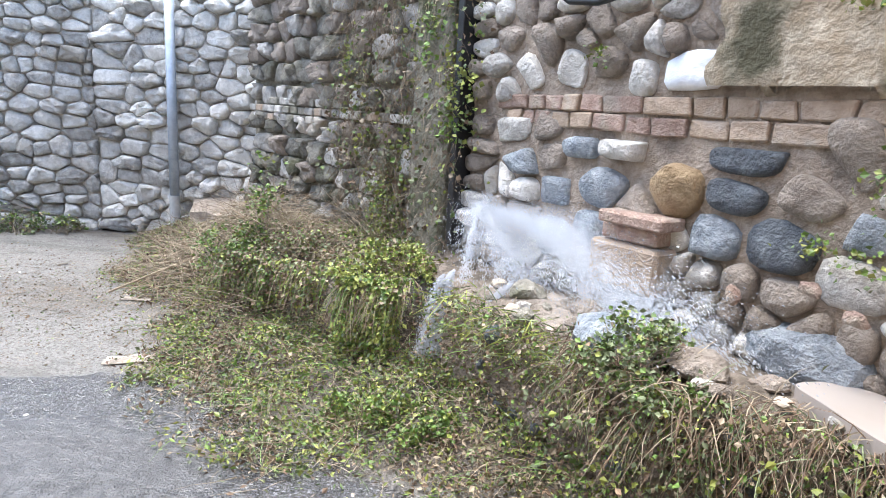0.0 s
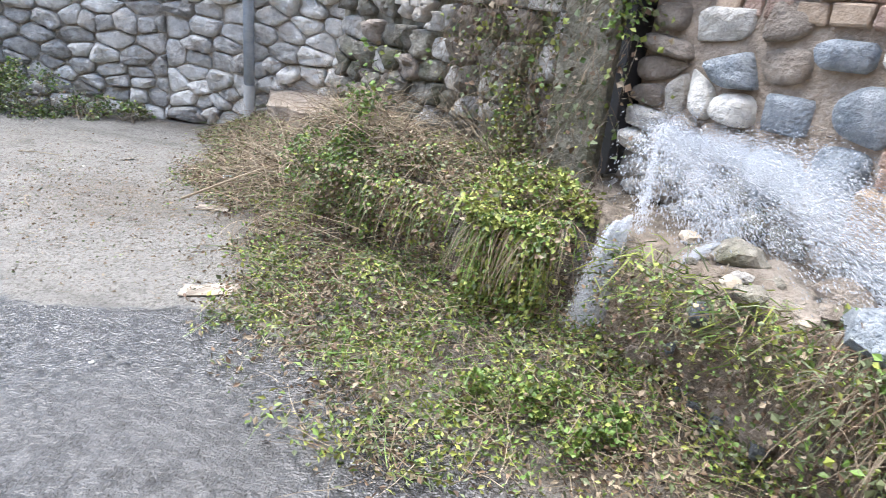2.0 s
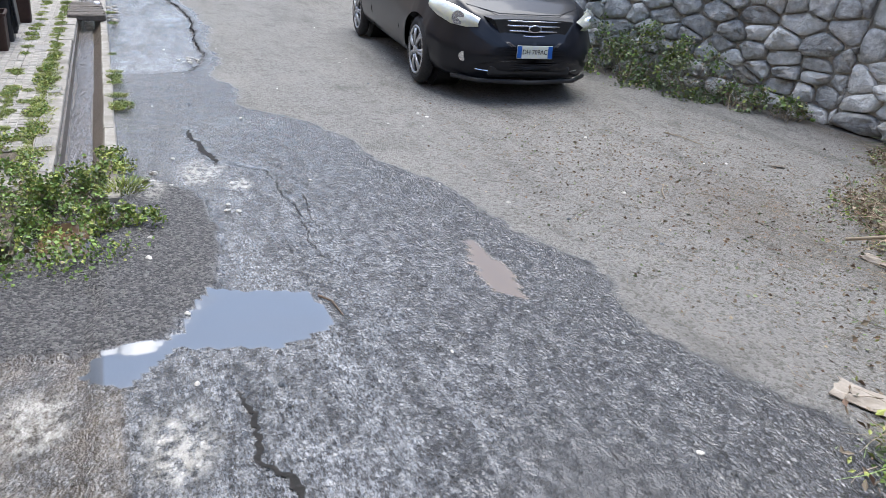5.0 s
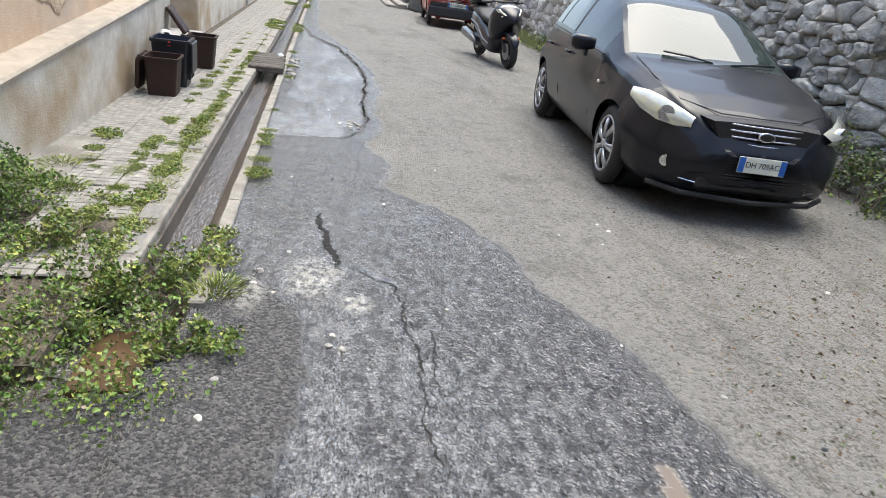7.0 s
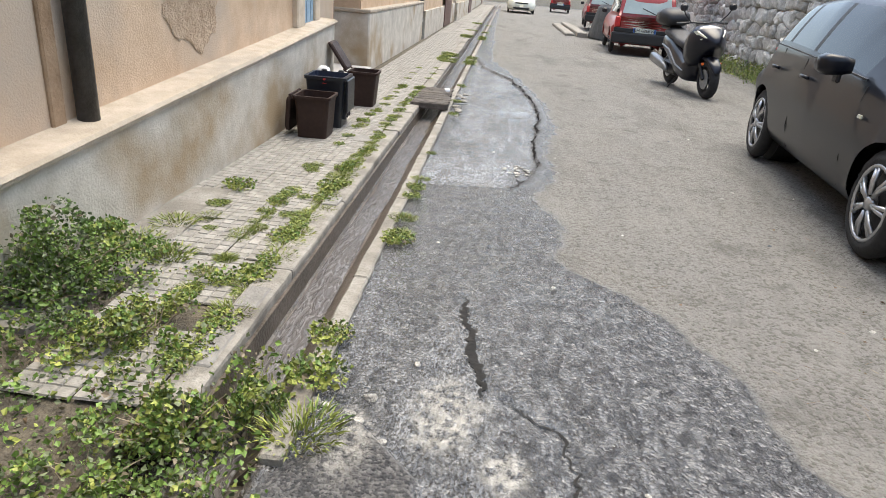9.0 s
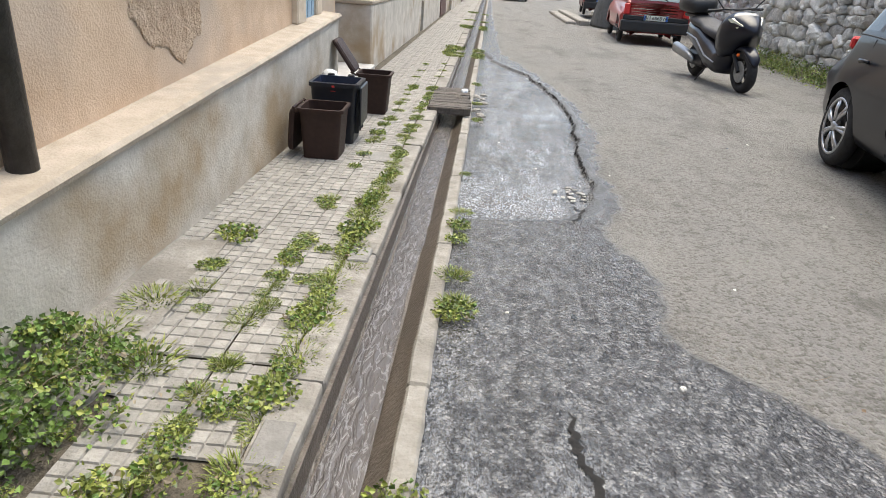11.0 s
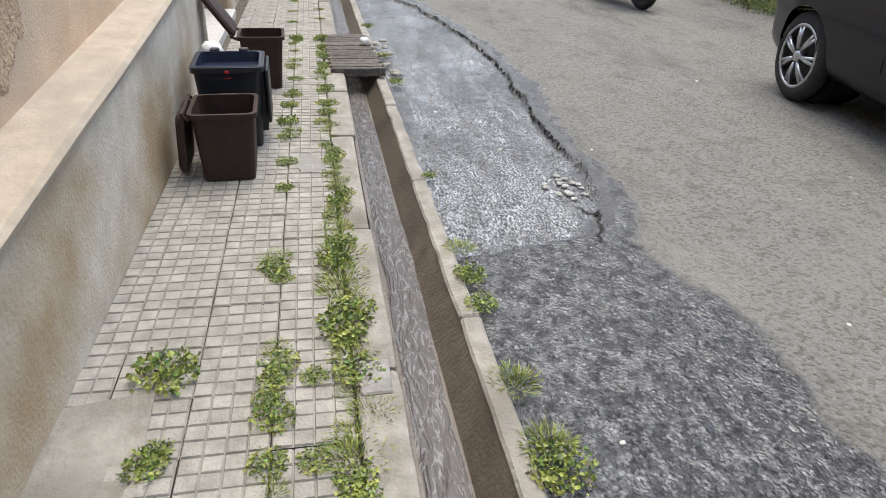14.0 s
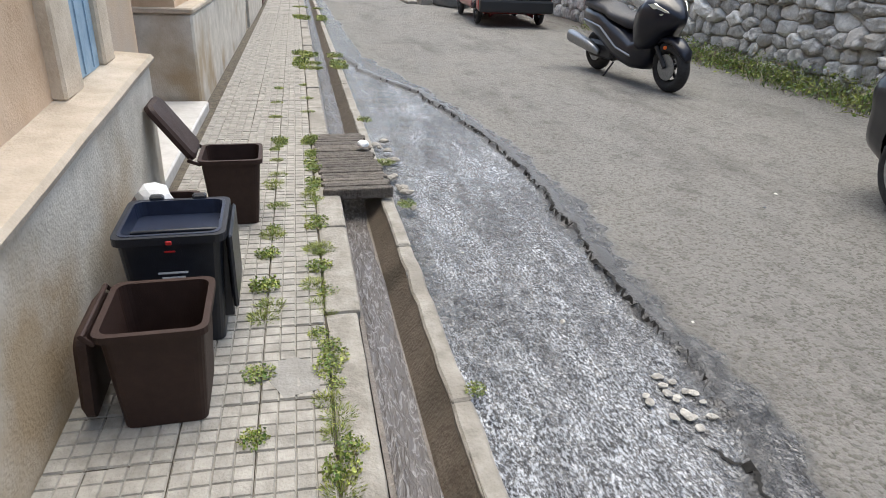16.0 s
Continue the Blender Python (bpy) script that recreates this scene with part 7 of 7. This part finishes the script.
for k in range(46):
    t = rp.random() * 5.4
    (x0, y0), (x1, y1) = EDGE[int(t)], EDGE[int(t) + 1]
    f = t - int(t)
    lump("bank_stone", pose(x0 + f * (x1 - x0) - 0.03, y0 + f * (y1 - y0) - 0.05, rp.uniform(0.05, 0.7), rp.uniform(40, 90), 0, rp.uniform(0, 360)), rp.uniform(0.035, 0.08), rp.choice((STONE_DARK, STONE_BROWN, STONE_BROWN)), "brown stone packed into the terrace front", "stone", k + 500, "stones in the terrace front", 0.6)

# ---- spring water ----
bm = bmesh.new()
outline = []
for k in range(36):
    a = k * 2 * math.pi / 36
    u, w = 0.62 * math.cos(a), 0.24 * math.sin(a) * (1 + 0.3 * math.sin(3 * a))
    outline.append((2.18 + 0.70 * u + 0.72 * w, 2.02 - 0.72 * u + 0.70 * w))
prism(outline, 0.78, 0.868, bm)
tagged(part("terrace_pool", bm, POOL, None), "shallow pool of milky grey water on the terrace", "pool", kind="structure")
SPRAY = bpy.data.materials.new("water_spray")
SPRAY.use_nodes = True
sn, sl = SPRAY.node_tree.nodes, SPRAY.node_tree.links
sb = sn["Principled BSDF"]
sb.inputs["Base Color"].default_value, sb.inputs["Roughness"].default_value = (0.80, 0.84, 0.90, 1), 0.3
sb.inputs["Alpha"].default_value = 0.3


def droplets(name, label, arcs, count, spread, size):
    """Drops along falling arcs: start, speed, how long they fly."""
    v, f, r = [], [], random.Random(9)
    for _ in range(count):
        p0, vel, t1, weight = r.choices(arcs, [a[3] for a in arcs])[0]
        t = t1 * r.random() ** 0.8
        jit = Vector((r.gauss(0, 1), r.gauss(0, 1), r.gauss(0, 1))) * spread
        vv = Vector(vel) + jit
        p = Vector(p0) + vv * t + Vector((0, 0, -4.9 * t * t))
        d = (vv + Vector((0, 0, -9.8 * t))).normalized()
        u = d.cross(Vector((0.3, 0.5, 0.8))).normalized()
        w = d.cross(u)
        s = r.uniform(*size) * (0.7 + t / t1)
        o = len(v)
        v += [p - d * s * 2.6, p + u * s, p + w * s, p - u * s, p - w * s, p + d * s * 2.6]
        f += [(o, o + 1, o + 2), (o, o + 2, o + 3), (o, o + 3, o + 4), (o, o + 4, o + 1), (o + 5, o + 2, o + 1), (o + 5, o + 3, o + 2), (o + 5, o + 4, o + 3), (o + 5, o + 1, o + 4)]
    me = bpy.data.meshes.new(name)
    me.from_pydata([tuple(p) for p in v], [], f)
    me.materials.append(SPRAY)
    return tagged(new(name, me), label, "water", kind="stuff")


droplets("spring_jet", "fine white water spray shooting from the wall", [((0.16, 4.28, 1.24), (3.3, -3.6, 0.5), 0.46, 3), ((0.16, 4.28, 1.24), (2.6, -3.0, 0.9), 0.46, 1.2), ((0.16, 4.28, 1.22), (1.2, -1.6, 0.3), 0.34, 0.9), ((0.16, 4.28, 1.24), (0.2, -0.6, 0.8), 0.3, 0.5)], 95000, 0.42, (0.0008, 0.0026))
droplets("spill_water", "water splashing over the terrace edge to the road", [((0.14, 4.2, 1.2), (-0.1, -1.3, -0.2), 0.32, 0.3), ((0.06, 3.78, 0.9), (-0.3, -0.42, 0.0), 0.42, 3.0), ((0.0, 3.72, 0.88), (-0.28, -0.25, 0.0), 0.42, 2.0), ((0.5, 3.6, 0.88), (-0.9, -0.1, 0.25), 0.3, 0.6)], 30000, 0.11, (0.001, 0.0032))
pipe_end = thing("broken_pipe", "dark broken water pipe stub in the wall", "pipe", pose(0.2, 4.34, 1.24))
part("stub", cyl((0.06, 0.06, 0), (-0.03, -0.03, 0.0), 0.03, seg=12), BLACK, pipe_end)


# ---- cracks in the asphalt ----
SEAM = mat("crack_black", (0.008, 0.008, 0.008), (0.02, 0.018, 0.016), 30, 0.95, 0.3, 60)


def seam(points, w0, w1, label, lift=0.0):
    """An open crack: a jagged dark sliver of changing width."""
    bm, prev, r = bmesh.new(), None, random.Random(len(points))
    path = []
    for (x0, y0), (x1, y1) in zip(points, points[1:]):
        n = max(2, int(math.hypot(x1 - x0, y1 - y0) / 0.018))
        path += [(x0 + (x1 - x0) * k / n, y0 + (y1 - y0) * k / n) for k in range(n)]
    for k, (x, y) in enumerate(path):
        a, b = path[max(0, k - 1)], path[min(len(path) - 1, k + 1)]
        d = Vector((b[0] - a[0], b[1] - a[1], 0)).normalized()
        side = Vector((-d.y, d.x, 0))
        t = k / (len(path) - 1)
        w = (w0 + (w1 - w0) * t) * (0.35 + 0.9 * abs(fbm(x, y, 3, 6)) + 0.5 * r.random()) * min(1, 6 * t + 0.1, 6 * (1 - t) + 0.1)
        c = Vector((x, y, 0)) + side * (0.03 * fbm(x, y, 9, 5) + r.uniform(-0.011, 0.011))
        row = []
        for s in (-1, 1):
            p = c + side * w * s
            row.append(bm.verts.new((p.x, p.y, max(ground_at(p.x, p.y), ground_at(c.x, c.y)) + 0.005 + lift)))
        if prev:
            bm.faces.new((prev[0], prev[1], row[1], row[0]))
        prev = row
    bmesh.ops.recalc_face_normals(bm, faces=bm.faces)
    return tagged(part("road_crack", bm, SEAM), label, "crack", "cracks in the asphalt", "structure")


seam(CRACK_A[:3] + [(-5.6, 1.62)], 0.014, 0.024, "wide dark crack across the wet asphalt")
seam(CRACK_A[2:] + [(-3.9, 2.0)], 0.006, 0.003, "thin dark crack in the wet asphalt")
seam([(-5.3, 1.85), (-5.0, 2.05), (-4.6, 2.02), (-4.2, 2.14)], 0.003, 0.003, "thin dark crack in the wet asphalt")
seam(CRACK_B, 0.013, 0.017, "ragged dark crack beside the sky-lit puddle")
seam(CRACK_C, 0.012, 0.006, "dark crack beside the broken stones")
seam([(-15.6 + 0.1 * k, lerp(-15.6 + 0.1 * k, LOW_EDGE) + 0.05 * fbm(-15.6 + 0.1 * k, lerp(-15.6 + 0.1 * k, LOW_EDGE), 7, 3.0)) for k in range(68)], 0.008, 0.010, "ragged dark edge where the asphalt has washed away", 0.004)
debris = Foliage()
for _ in range(6500):
    x, y = rp.gauss(-4.1, 1.3), rp.gauss(4.8, 0.9)
    if y < lerp(x, WET_EDGE) + 0.1 or verge_in(x, y) > 0 or y > wall_y(x) - 0.3:
        continue
    z = ground_at(x, y) + 0.004
    if rp.random() < 0.6:
        debris.stalk((x, y, z), (rp.gauss(0, 1), rp.gauss(0, 1), 0.05), rp.uniform(0.02, 0.09), 0.0013, rp.choice((3, 4, 4)), 0.0, 3)
    else:
        q = rp.uniform(0.01, 0.03)
        debris.leaf((x, y, z), (rp.gauss(0, 1), rp.gauss(0, 1), 0.1), q, q * 0.35, rp.choice((4, 4, 3, 2)))
debris.link("leaf_litter", "brown needles and leaf litter scattered on the dusty lane", "leaf litter", "stuff")
# stair parapet beyond the parked cars
par = thing("stair_parapet", "pale stair parapet climbing behind the parked cars", "parapet", kind="structure")
bm = bmesh.new()
lo = [bm.verts.new(p) for p in ((-40, 5.9, 0.3), (-27, 7.2, 2.6), (-27, 7.45, 2.6), (-40, 6.15, 0.3))]
hi = [bm.verts.new(v.co + Vector((0, 0, 0.8))) for v in lo]
for k in range(4):
    bm.faces.new((lo[k], lo[(k + 1) % 4], hi[(k + 1) % 4], hi[k]))
bm.faces.new(lo), bm.faces.new(hi)
bmesh.ops.recalc_face_normals(bm, faces=bm.faces)
part("parapet", bm, CREAM, par)
